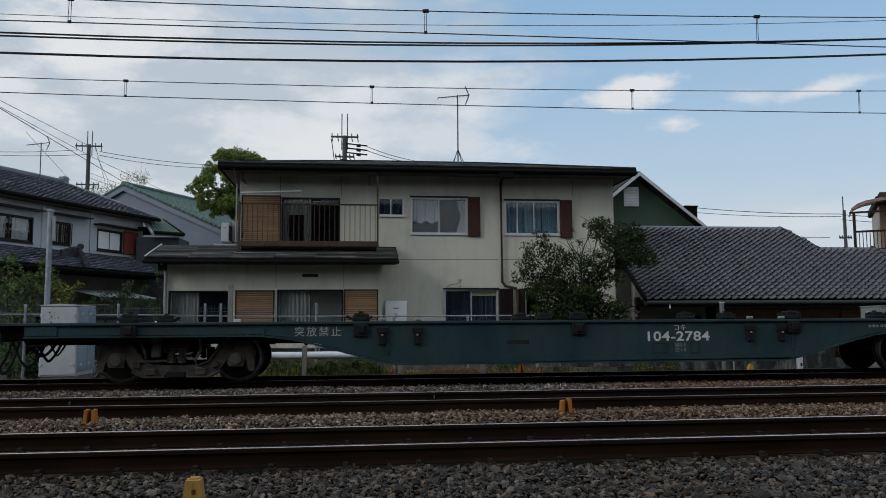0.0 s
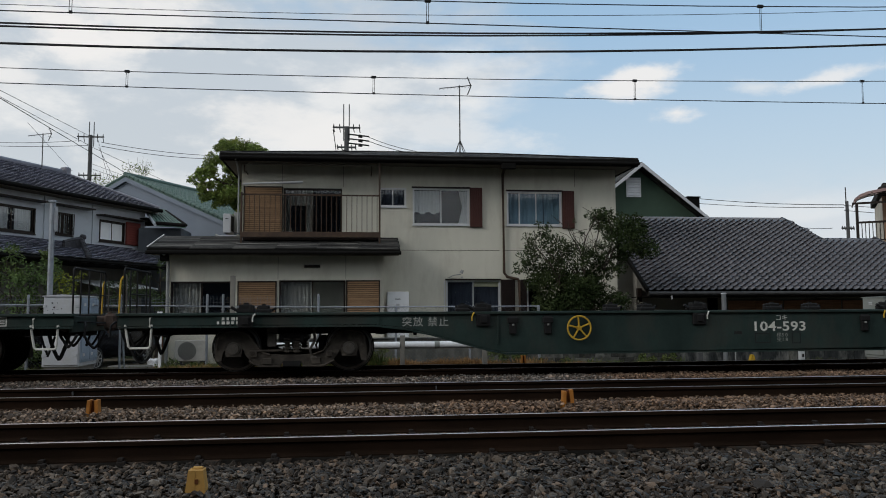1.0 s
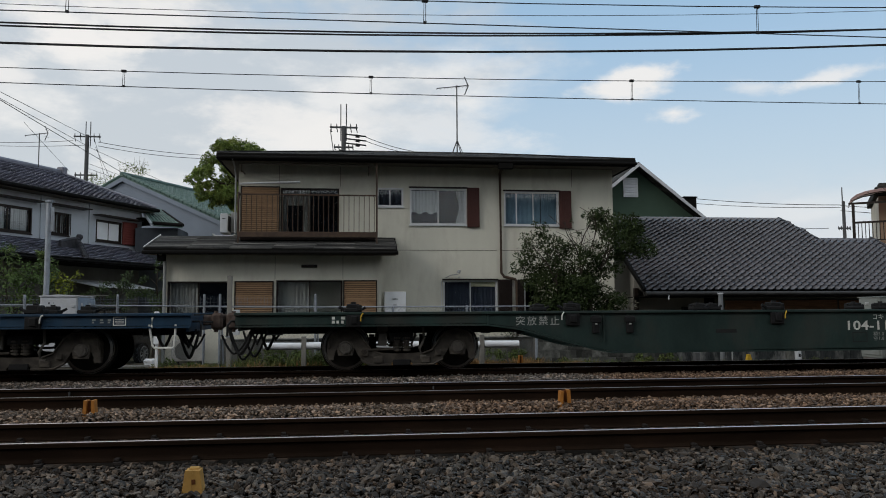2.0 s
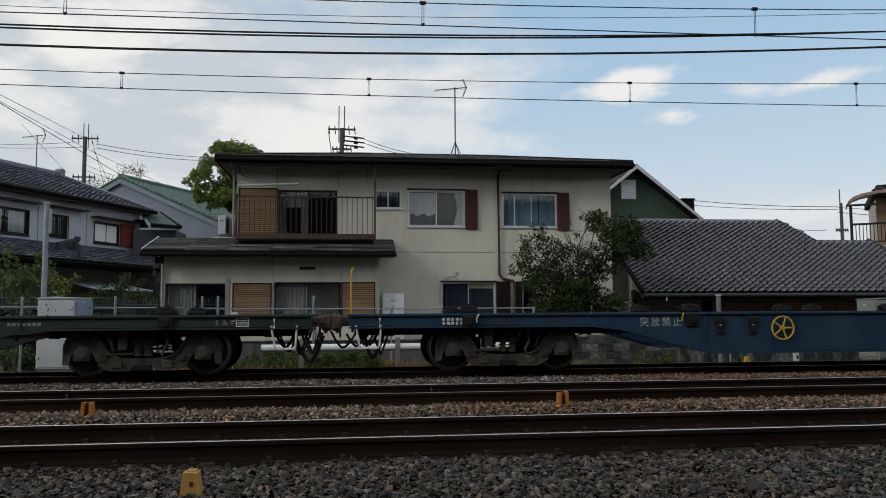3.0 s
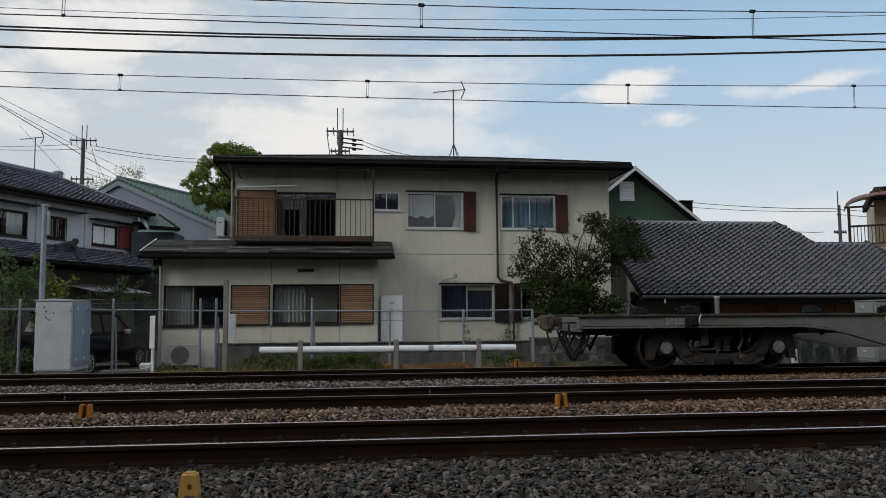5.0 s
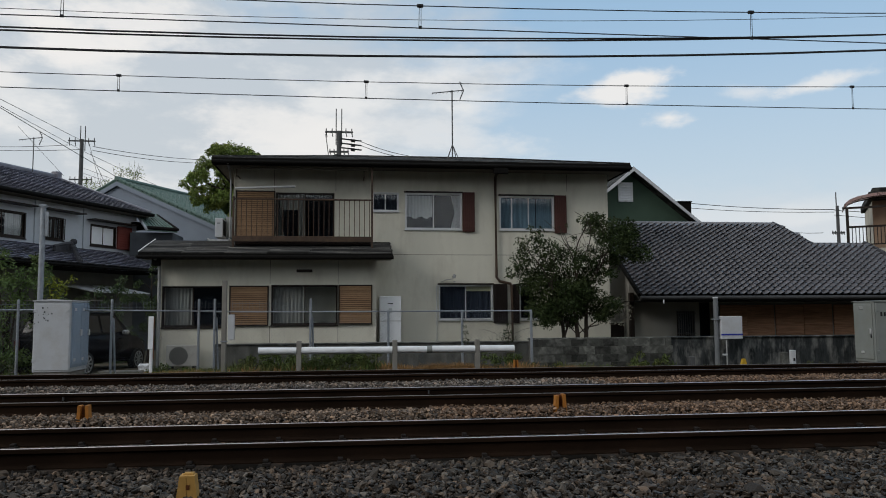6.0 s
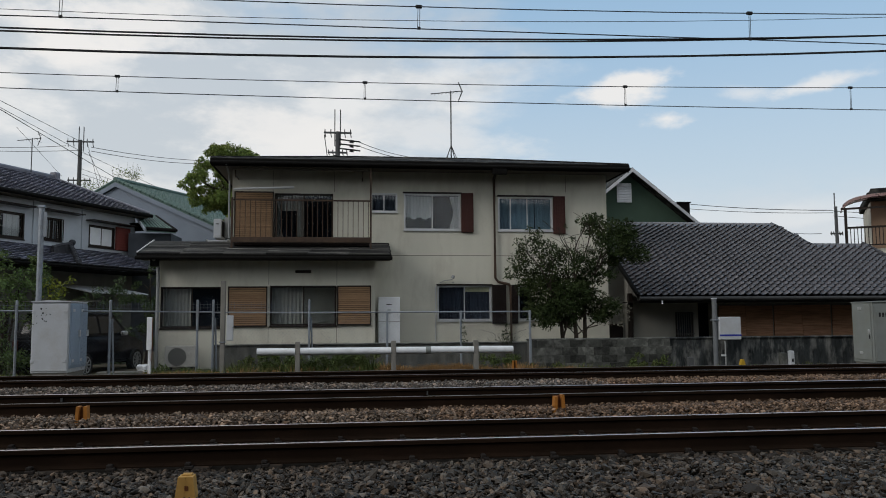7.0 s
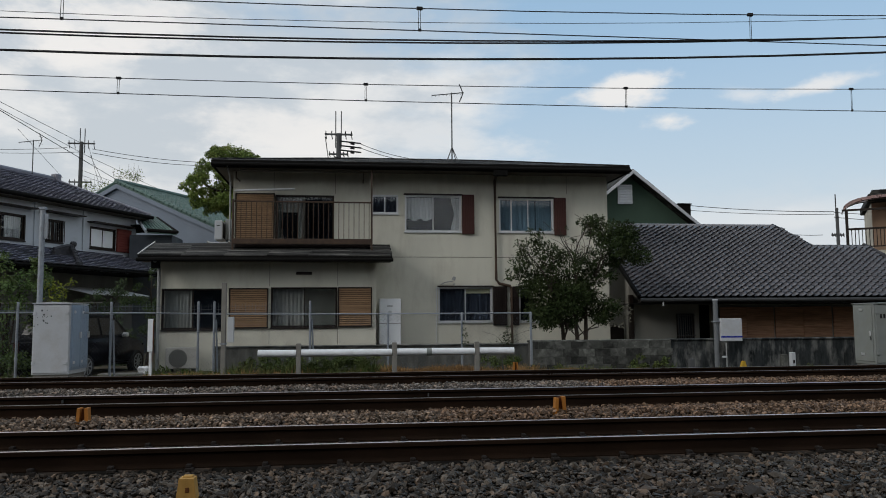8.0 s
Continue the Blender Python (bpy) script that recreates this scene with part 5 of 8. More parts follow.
for a, b, z0, z1 in ((-9.0, -6.72, 1.20, 1.19), (-5.9, -5.26, 1.18, 1.17), (-5.26, -3.02, 1.17, 1.14), (-3.02, -0.87, 1.13, 1.115), (-0.87, 4.32, 1.115, 1.112)):
    bm = bmesh.new()
    tube(bm, (a, YF, z0), (b, YF, z1), 0.016, 8)
    part("top_rail", bm, GALV, fence)
bm = bmesh.new()
tube(bm, (4.32, YF, 1.112), (4.34, YF, GROUND), 0.026, 8)
part("end_tube", bm, GALV, fence)
MESHWIRE = material("mesh_wire", (0.13, 0.15, 0.185), 0.5, 0.3, var=0.1)


def netting(x0, x1, z0, z1, y, step, r, diagonal, name):
    """Woven wire: straight strands as thin three-sided bars."""
    segs = []
    if diagonal:
        h = z1 - z0
        n = int((x1 - x0 + h) / step) + 1
        for k in range(n):
            for s in (1, -1):
                a = x0 - h + k * step if s > 0 else x0 + k * step
                b = a + s * h
                t0, t1 = 0.0, 1.0
                lo, hi = min(a, b), max(a, b)
                if hi < x0 or lo > x1:
                    continue
                ca, cb = min(max(a, x0), x1), min(max(b, x0), x1)
                if abs(cb - ca) < 0.02:
                    continue
                segs.append(((ca, z0 + h * (ca - a) / (b - a)), (cb, z0 + h * (cb - a) / (b - a))))
    else:
        for k in range(int((x1 - x0) / step) + 1):
            segs.append(((x0 + k * step, z0), (x0 + k * step, z1)))
        for k in range(int((z1 - z0) / step) + 1):
            segs.append(((x0, z0 + k * step), (x1, z0 + k * step)))
    verts, faces = [], []
    for (xa, za), (xb, zb) in segs:
        d = np.array([xb - xa, zb - za])
        d = d / np.linalg.norm(d)
        nx, nz = -d[1] * r, d[0] * r
        k = len(verts)
        for x, z in ((xa, za), (xb, zb)):
            verts += [(x + nx, y, z + nz), (x - nx, y, z - nz), (x, y - 1.6 * r, z)]
        faces += [(k, k + 3, k + 5, k + 2), (k + 1, k + 2, k + 5, k + 4), (k, k + 1, k + 4, k + 3)]
    off = fence.matrix_basis.translation
    verts = [(a - off.x, b - off.y, c - off.z) for a, b, c in verts]
    return patch_from(name, verts, faces, MESHWIRE, fence, "woven chain-link wire")


for a, b in ((-9.0, -6.75), (-5.85, 4.3)):
    netting(a, b, GROUND + 0.05, 1.10, YF - 0.03, 0.085, 0.0008, True, "netting")
for a, b in ((-9.0, -6.75), (-5.85, -0.85)):
    netting(a, b, 1.16, 1.37, YF - 0.03, 0.075, 0.0026, False, "top_netting")

# white pipe barrier on short posts
barrier = thing("pipe_barrier", (0.9, 16.9, GROUND), "low barrier of fat white pipes on grey posts", "barrier")
for a, b in ((-1.893, -1.10), (-0.99, 0.94), (1.05, 1.69), (1.80, 2.745), (2.85, 3.62)):
    bm = bmesh.new()
    tube(bm, (a, 16.9, 0.285), (b, 16.9, 0.278), 0.076, 20)
    part("pipe", bm, WHITE, barrier)
for x in (-1.045, 0.996, 2.797):
    part("post", B((x - 0.05, x + 0.05, 16.84, 16.96, GROUND, 0.49), bevel=0.01), CONCRETE, barrier)
for x in (1.745,):
    bm = bmesh.new()
    tube(bm, (x - 0.055, 16.9, 0.28), (x + 0.055, 16.9, 0.28), 0.08, 18)
    part("collar", bm, CABINET_G, barrier)
part("backing_rail", B((-1.85, 3.6, 17.0, 17.03, 0.20, 0.26)), CABINET_G, barrier)

# block wall and concrete kerb wall behind the fence
STREAK_CORE = material("mortar_joint", (0.095, 0.095, 0.088), 0.95, var=0.3, scale=6, bump=0.4)
bwall = thing("block_wall", (6.5, 18.75, GROUND), "stained grey concrete block wall with flat coping", "wall")
part("core", B((4.4, 7.9, 18.588, 18.84, GROUND - 0.05, 0.40)), STREAK_CORE, bwall)
blk = mesh_of(B((-0.197, 0.197, -0.05, 0.05, -0.0925, 0.0925), bevel=0.004), "block", BLOCK)
for j in range(4):
    for i in range(9):
        x = 4.6 + i * 0.4 + (0.2 if j % 2 else 0)
        if x > 7.8:
            continue
        piece("block", blk, bwall, (x - 6.5, -0.12 + rng.uniform(-0.005, 0.005), -0.24 + j * 0.19 - GROUND))
hb = mesh_of(B((-0.075, 0.075, -0.05, 0.05, -0.0925, 0.0925), bevel=0.004), "block", BLOCK)
for j in (1, 3):
    piece("block", hb, bwall, (7.885 - 6.5, -0.12, -0.24 + j * 0.19 - GROUND))
for j in (1, 3):
    piece("block", hb, bwall, (4.515 - 6.5, -0.12, -0.24 + j * 0.19 - GROUND))
part("coping", B((4.38, 7.95, 18.58, 18.88, 0.40, 0.445), bevel=0.008), BLOCK, bwall)
cw = thing("concrete_wall", (10.5, 18.75, GROUND), "dark rain-streaked concrete retaining wall", "wall")
STREAK = material("streaked_concrete", (0.038, 0.043, 0.045), 0.95, var=0.6, scale=4.5, bump=0.4, bscale=50, tint=(0.21, 0.21, 0.20), tint_amount=0.85, tint_scale=2.2, stretch=(2.2, 1, 0.7))
for a, b in ((7.96, 9.3), (9.31, 10.9), (10.91, 12.6), (12.61, 14.5), (14.51, 17.0), (17.01, 21.0)):
    part("panel", B((a, b, 18.64, 18.84, GROUND - 0.05, 0.41), bevel=0.006), STREAK, cw)
part("coping", B((7.96, 21.0, 18.60, 18.88, 0.412, 0.45), bevel=0.008), STREAK, cw)
KERB = material("grey_kerb_concrete", (0.115, 0.115, 0.105), 0.95, var=0.4, scale=3, bump=0.35, bscale=50, tint=(0.055, 0.06, 0.058), tint_amount=0.7, tint_scale=2.0, stretch=(2.0, 1, 0.7))
hw = thing("kerb_wall", (1.0, 19.4, GROUND), "low dark concrete wall in front of the cream house", "wall")
part("body", B((-3.2, 5.2, 19.3, 19.5, GROUND - 0.05, 0.33), bevel=0.008), KERB, hw)
part("coping", B((-3.2, 5.2, 19.26, 19.54, 0.332, 0.36), bevel=0.008), BLOCK, hw)


def cabinet(x0, x1, y0, y1, z0, z1, mat, name, label, doors, marks):
    """A steel trackside cabinet on a plinth: body, gently pitched lid, doors with hinges and handle."""
    c = thing(name, ((x0 + x1) / 2, (y0 + y1) / 2, z0), label, "cabinet")
    part("body", B((x0, x1, y0, y1, z0 + 0.01, z1), bevel=0.012), mat, c)
    part("plinth", B((x0 + 0.03, x1 - 0.03, y0 + 0.03, y1 - 0.03, z0 - 0.25, z0 + 0.009)), CONCRETE, c)
    bm = bmesh.new()
    prism(bm, [(x0 - 0.018, z1 + 0.002), (x1 + 0.018, z1 + 0.002), (x1 + 0.018, z1 + 0.022), ((x0 + x1) / 2, z1 + 0.05), (x0 - 0.018, z1 + 0.022)], y0 - 0.03, y1 + 0.02)
    part("lid", bm, mat, c)
    for a, b, side in doors:
        if side == "front":
            d = part("door", B((a, b, y0 - 0.018, y0 - 0.002, z0 + 0.05, z1 - 0.03), bevel=0.006), mat, c)
            for z in (z0 + 0.26, z1 - 0.2):
                part("hinge", B((a - 0.015, a + 0.05, y0 - 0.034, y0 - 0.019, z - 0.035, z + 0.035), bevel=0.005), mat, d)
                part("latch", B((b - 0.09, b - 0.02, y0 - 0.034, y0 - 0.019, z - 0.03, z + 0.03), bevel=0.005), mat, d)
            if marks == "olive":
                part("handle", B((b - 0.05, b - 0.01, y0 - 0.06, y0 - 0.019, (z0 + z1) / 2 - 0.02, (z0 + z1) / 2 + 0.07), bevel=0.008), ALU, d, "chrome handle")
        else:
            d = part("door", B((x1 + 0.002, x1 + 0.018, a, b, z0 + 0.05, z1 - 0.03), bevel=0.006), mat, c)
            for z in (z0 + 0.25, z1 - 0.2):
                part("hinge", B((x1 + 0.019, x1 + 0.035, a + 0.03, a + 0.1, z - 0.03, z + 0.03), bevel=0.005), ALU, d)
            part("handle", B((x1 + 0.019, x1 + 0.06, a + 0.02, a + 0.07, (z0 + z1) / 2 - 0.03, (z0 + z1) / 2 + 0.08), bevel=0.008), ALU, d, "steel handle")
    return c


# bluer and darker tone than the front, for the cabinet's one side
PALE_BLUE = material("pale_blue_grey_side", (0.30, 0.37, 0.46), 0.5, var=0.08, scale=3, bump=0.05, tint=(0.2, 0.23, 0.27), tint_amount=0.4, tint_scale=3)
cl = cabinet(-6.65, -5.89, 17.5, 18.6, -0.15, 1.36, CABINET, "relay_cabinet", "pale grey steel relay cabinet with rust spots, beside the track", [(-6.63, -5.91, "front")], "white")
part("side_panel", B((-5.887, -5.87, 17.52, 18.58, -0.05, 1.34), bevel=0.004), PALE_BLUE, cl, "pale blue-grey side")
for y in (17.55, 18.07):
    sd = part("side_door", B((-5.87, -5.852, y, y + 0.49, 0.0, 1.30), bevel=0.006), PALE_BLUE, cl)
    for z in (0.08, 1.16):
        part("hinge", B((-5.851, -5.84, y + 0.05, y + 0.16, z, z + 0.06), bevel=0.004), ALU, sd)
    part("handle", B((-5.851, -5.81, y + 0.40, y + 0.46, 0.62, 0.76), bevel=0.008), ALU, sd, "steel handle")
bm = bmesh.new()
for k in range(16):
    x, z = -6.44 + rng.normal(0, 0.07), 1.05 + rng.normal(0, 0.11)
    s = rng.uniform(0.004, 0.016)
    box(bm, x - s, x + s, 17.4785, 17.4795, z - s, z + s * 1.3)
part("rust_spots", bm, UNDER, cl, "dark rust spots", kind="stuff")
cr = cabinet(12.25, 13.95, 16.95, 17.7, -0.16, 1.27, CABINET_G, "equipment_cabinet", "olive-grey steel equipment cabinet with three doors", [(12.29, 12.82, "front"), (12.84, 13.37, "front"), (13.39, 13.91, "front")], "olive")
for z in (0.05, 1.1):
    part("side_latch", B((12.208, 12.225, 17.3, 17.42, z, z + 0.06), bevel=0.004), ALU, cr)
part("end_door", B((12.226, 12.247, 17.0, 17.66, -0.08, 1.22), bevel=0.006), CABINET_G, cr)
part("end_handle", B((12.19, 12.225, 17.02, 17.07, 0.52, 0.64), bevel=0.008), ALU, cr, "steel handle with dark keyhole")
part("keyhole", B((12.215, 12.225, 17.03, 17.06, 0.42, 0.50)), BLACK, cr)
bm = bmesh.new()
for i in range(4):
    x = 12.40 + i * 0.085
    box(bm, x, x + 0.05, 16.929, 16.931, 0.93, 1.03)
part("marking", bm, BLACK, cr)
sr = thing("carport", (-7.0, 20.6, GROUND), "low carport with a pale sheet roof over the parked car", "carport")
bm = bmesh.new()
prism(bm, [(19.6, 1.44), (21.0, 1.47), (21.0, 1.45), (19.6, 1.415)], -8.3, -6.3, "x")
part("roof", bm, CONCRETE, sr, "pale corrugated sheet roof")
for y in (20.2, 20.8):
    part("post", B((-8.30, -8.22, y - 0.04, y + 0.04, GROUND, 1.42), bevel=0.008), BROWN_DARK, sr)

# posts and boxes
def post_thing(name, label, cat, x, y, top, r, mat, taper=1.0, square=False):
    t = thing(name, (x, y, GROUND), label, cat)
    bm = bmesh.new()
    if square:
        box(bm, x - r, x + r, y - r, y + r, GROUND - 0.1, top, r * 0.25)
    else:
        tube(bm, (x, y, GROUND - 0.1), (x, y, top), r, 14, r * taper)
    part("shaft", bm, mat, t)
    return t


a = post_thing("steel_post", "tall pale steel post beside the relay cabinet", "post", -6.85, 18.35, 3.52, 0.06, GALV)
part("cap", B((-6.92, -6.78, 18.28, 18.42, 3.5, 3.56), bevel=0.01), GALV, a)
part("side_arm", B((-6.79, -6.72, 18.30, 18.33, 2.85, 3.4)), GALV, a)
a = post_thing("concrete_post", "square concrete post by the fence", "post", -2.76, 17.9, 1.83, 0.052, CONCRETE, square=True)
part("cable_box", B((-2.66, -2.52, 17.75, 17.86, 0.50, 1.06), bevel=0.01), CABINET, a, "pale cable box")
part("band", B((-2.83, -2.69, 17.825, 17.975, 0.45, 0.48)), GALV, a)
a = post_thing("white_post", "white wooden post with rusty edge", "post", -4.27, 17.7, 0.55, 0.03, WHITE, square=True)
part("board", B((-4.33, -4.22, 17.64, 17.669, 0.32, 1.03), bevel=0.006), WHITE, a, "white marker board")
part("rusty_edge", B((-4.216, -4.208, 17.64, 17.68, 0.1, 1.0)), RUST_AND_HOLLOW, a, "rust-orange strip")
a = post_thing("round_concrete_post", "round grey concrete post carrying a sign box", "post", 9.01, 18.3, 1.39, 0.058, POST_GREY)
part("cap", B((8.955, 9.065, 18.245, 18.355, 1.385, 1.42), bevel=0.01), CABINET, a)
sb = part("sign_box", B((9.085, 9.64, 18.2, 18.34, 0.39, 0.95), bevel=0.012), CABINET, a, "white box with blue stripe")
part("stripe", B((9.083, 9.642, 18.195, 18.199, 0.48, 0.52)), material("blue_stripe", (0.02, 0.035, 0.30), 0.5, var=0.1), sb)
part("band", B((8.93, 9.12, 18.21, 18.39, 0.86, 0.89), bevel=0.004), GALV, a)
a = post_thing("thin_white_post", "thin white pipe post at the wall", "post", 9.16, 18.1, 0.36, 0.016, CASING_GREY)
part("bracket", B((9.06, 9.16, 18.07, 18.13, 0.0, 0.04)), CABINET, a)
a = post_thing("grey_marker_post", "short dark concrete marker post", "post", 10.70, 18.2, 0.06, 0.075, BLOCK, square=True)
a = post_thing("white_marker_post", "short white painted marker post", "post", 10.86, 18.1, 0.11, 0.06, CABINET, square=True)
part("mark", B((10.84, 10.89, 18.036, 18.039, -0.16, -0.08)), BLACK, a)
a = post_thing("small_marker", "small weathered concrete marker", "post", 8.30, 18.2, -0.02, 0.065, POLE_GREY, square=True)


def cover(x, y, z, w, h, mat, label, open_slot=True):
    """A folded steel cable cover: two cheeks leaning together, a recessed middle, a stake below."""
    solid = mat is not ORANGE
    top = 0.30 if mat is YELLOW else (0.64 if mat is COVER_TAN else 0.80)
    gap = 0.01 if mat is COVER_TAN else 0.22
    c = thing("cable_cover", (x, y, z), label, "cable cover", "orange trackside covers")
    for s in (-1, 1):
        bm = bmesh.new()
        up = h * (0.93 if s < 0 and "tilted" in label else 1.0)
        pts = [(x + s * gap * w, z), (x + s * 0.5 * w, z), (x + s * 0.5 * top * w, z + up), (x + s * 0.9 * gap * top * w, z + up)]
        prism(bm, pts if s > 0 else pts[::-1], y - 0.045, y + 0.06)
        bmesh.ops.recalc_face_normals(bm, faces=bm.faces)
        part("cheek", bm, mat, c)
    # orange covers' middle is coloured darker for the shade inside the fold
    part("core", B((x - 0.21 * w, x + 0.21 * w, y - 0.04 if solid else y + 0.01, y + 0.055, z + 0.01, z + h * 0.96), bevel=0.004), RUST_AND_HOLLOW if mat is ORANGE else mat, c)
    if mat is COVER_TAN:
        part("rim", B((x - 0.22 * w, x + 0.24 * w, y + 0.0, y + 0.055, z + h * 0.97, z + h * 1.06), bevel=0.006), mat, c)
        # a dark patch laid on the face stands for the hole's shade
        part("notch", B((x - 0.03 * w, x + 0.13 * w, y - 0.05, y - 0.0455, z + h * 0.56, z + h * 0.72), bevel=0.002), RUST_AND_HOLLOW, c, "dark red patch that stands for a hole")
    part("stake", B((x - 0.02, x + 0.02, y, y + 0.03, z - 0.09, z + 0.02)), UNDER, c)
    return c


cover(-2.83, 8.9, -0.13, 0.135, 0.20, ORANGE, "rusty orange steel cable cover on the ballast")
cover(2.44, 8.9, -0.125, 0.14, 0.22, ORANGE, "rusty orange steel cable cover, tilted on the ballast")
cover(-1.057, 5.45, -0.235, 0.15, 0.20, COVER_TAN, "faded tan-orange steel cable cover lying on grey ballast")
cover(3.61, 16.7, -0.16, 0.11, 0.20, ORANGE, "small orange cable cover near the barrier")
y0 = cover(9.53, 18.0, -0.27, 0.16, 0.19, YELLOW, "yellow plastic cover at the concrete wall")

# wall-mounted and standing house units
CASING = material("dusty_beige_casing", (0.42, 0.41, 0.38), 0.7, var=0.1, tint=(0.2, 0.19, 0.17), tint_amount=0.5)
FAN = material("dull_fan_guard", (0.15, 0.15, 0.14), 0.7, var=0.15)


def ac_unit(x0, x1, y, z0, z1, label):
    c = thing("air_conditioner", ((x0 + x1) / 2, y, z0), label, "air conditioner")
    part("casing", B((x0, x1, y, y + 0.3, z0 + 0.03, z1), bevel=0.015), CASING, c)
    r = min(x1 - x0, z1 - z0) * 0.40
    cx, cz = x0 + (x1 - x0) * 0.40, (z0 + z1) / 2 + 0.01
    bm = bmesh.new()
    tube(bm, (cx, y - 0.012, cz), (cx, y - 0.002, cz), r, 28)
    part("fan_recess", bm, FAN, c, "dark fan opening")
    bm = bmesh.new()
    for k in range(5):
        rr = r * (k + 1) / 5
        chain(bm, [(cx + rr * math.cos(t), y - 0.018, cz + rr * math.sin(t)) for t in [2 * math.pi * j / 24 for j in range(25)]], 0.0022, 4)
    part("grille", bm, UNDER, c)
    for x in (x0 + 0.1, x1 - 0.1):
        part("foot", B((x - 0.04, x + 0.04, y - 0.02, y + 0.32, z0 - 0.04, z0 + 0.029)), BLACK, c)
    return c


ac_unit(-4.72, -3.92, 21.1, -0.30, 0.28, "pale outdoor air-conditioning unit on the ground by the house")
ac = thing("air_conditioner", (-3.75, 22.9, 3.1), "white outdoor air-conditioning unit on a roof stand", "air conditioner")
part("casing", B((-3.84, -3.62, 22.9, 23.6, 3.30, 3.86), bevel=0.015), CABINET, ac)
part("nameplate", B((-3.78, -3.69, 22.893, 22.898, 3.70, 3.72)), BLACK, ac)
part("side_grille", B((-3.618, -3.60, 22.95, 23.55, 3.36, 3.80), bevel=0.006), UNDER, ac, "dark fan grille")
part("second_casing", B((-3.60, -3.40, 23.3, 23.6, 3.35, 3.95), bevel=0.015), CASING_GREY, ac)
part("roof_stand", B((-4.05, -4.02, 22.9, 23.25, 3.0, 3.27), (-3.45, -3.42, 22.9, 23.25, 3.0, 3.27), (-4.05, -3.42, 22.9, 22.93, 3.2, 3.235)), ALU, ac, "pale metal stand")
wh = thing("water_heater", (1.17, 22.0, GROUND), "tall white water heater standing against the house", "water heater")
part("body", B((0.865, 1.47, 21.9, 22.35, GROUND + 0.03, 1.56), bevel=0.012), WHITE, wh)
part("seam", B((0.867, 1.468, 21.897, 21.899, 0.86, 0.872)), SOFFIT, wh)
part("brand_plate", B((1.09, 1.24, 21.894, 21.899, 1.34, 1.362)), BLACK, wh, "small dark plate")
part("panel", B((1.12, 1.21, 21.894, 21.899, 1.08, 1.22), bevel=0.002), CABINET, wh)
part("foot", B((0.9, 1.43, 21.95, 22.3, GROUND, GROUND + 0.029)), CONCRETE, wh)

# parked car in the drive beside the house, its tail towards the tracks
car = thing("parked_car", (-6.82, 21.38, GROUND - 0.06), "black parked hatchback behind the chain-link fence", "car", rz=76)
CARP = material("black_car_paint", (0.0025, 0.0025, 0.004), 0.35, var=0.1, bump=0.0, spec=0.1)
CAR_GLASS = material("tinted_car_glass", (0.004, 0.005, 0.006), 0.08, var=0.05, bump=0.0, spec=0.3)
CAR_TRIM_GLINT = material("bright_trim_and_glint", (0.55, 0.56, 0.58), 0.3, metal=0.6, var=0.05, bump=0.0, spec=0.5)
bm = bmesh.new()
prism(bm, [(-1.72, 0.28), (-1.78, 0.62), (-1.74, 0.95), (-1.62, 1.02), (0.85, 0.98), (1.4, 0.90), (1.70, 0.72), (1.75, 0.3)], -0.76, 0.76)
bmesh.ops.bevel(bm, geom=bm.edges[:], offset=0.06, segments=2, affect="EDGES")
part("body", bm, CARP, car, local=True, smooth=True)
bm = bmesh.new()
lo = [(-1.66, -0.735, 1.0), (0.95, -0.735, 0.97), (0.95, 0.735, 0.97), (-1.66, 0.735, 1.0)]
hi = [(-1.42, -0.60, 1.53), (0.34, -0.60, 1.53), (0.34, 0.60, 1.53), (-1.42, 0.60, 1.53)]
va, vb = [bm.verts.new(q) for q in lo], [bm.verts.new(q) for q in hi]
bm.faces.new(vb)
for i in range(4):
    bm.faces.new((va[i], va[(i + 1) % 4], vb[(i + 1) % 4], vb[i]))
part("cabin", bm, CARP, car, local=True)


def car_pane(name, quad):
    """A thin pane set just proud of the cabin."""
    b = bmesh.new()
    f = b.faces.new([b.verts.new(q) for q in quad])
    b.normal_update()
    out = f.normal.copy()
    ring = bmesh.ops.extrude_face_region(b, geom=[f])
    bmesh.ops.translate(b, verts=[v for v in ring["geom"] if isinstance(v, bmesh.types.BMVert)], vec=out * 0.008)
    part(name, b, CAR_GLASS, car, "dark tinted glass", local=True)


for s in (-1, 1):
    def at(x, k):
        return (x, s * (0.737 - 0.135 * k), 1.0 + 0.53 * k)
    order = (lambda q: q) if s < 0 else (lambda q: q[::-1])
    car_pane("side_window", order([at(-0.42, 0.10), at(0.66, 0.08), at(0.28, 0.88), at(-0.42, 0.90)]))
    car_pane("side_window", order([at(-1.48, 0.12), at(-0.52, 0.10), at(-0.52, 0.90), at(-1.34, 0.88)]))
car_pane("windscreen", [(0.90, -0.66, 1.04), (0.90, 0.66, 1.04), (0.42, 0.56, 1.48), (0.42, -0.56, 1.48)])
car_pane("rear_window", [(-1.635, 0.62, 1.08), (-1.635, -0.62, 1.08), (-1.47, -0.55, 1.46), (-1.47, 0.55, 1.46)])
part("roof_panel", B((-1.48, 0.38, -0.62, 0.62, 1.53, 1.565), bevel=0.015), CARP, car, local=True)
# added strips: the reflection along the car's roof edge, made as parts
for y in (-0.59, 0.59):
    bm = bmesh.new()
    chain(bm, [(-1.36, y, 1.565), (-1.2, y, 1.60), (0.1, y, 1.60), (0.3, y, 1.565)], 0.014, 6)
    part("roof_rail", bm, CAR_TRIM_GLINT, car, "bright strip standing for a glint along the roof edge", local=True)
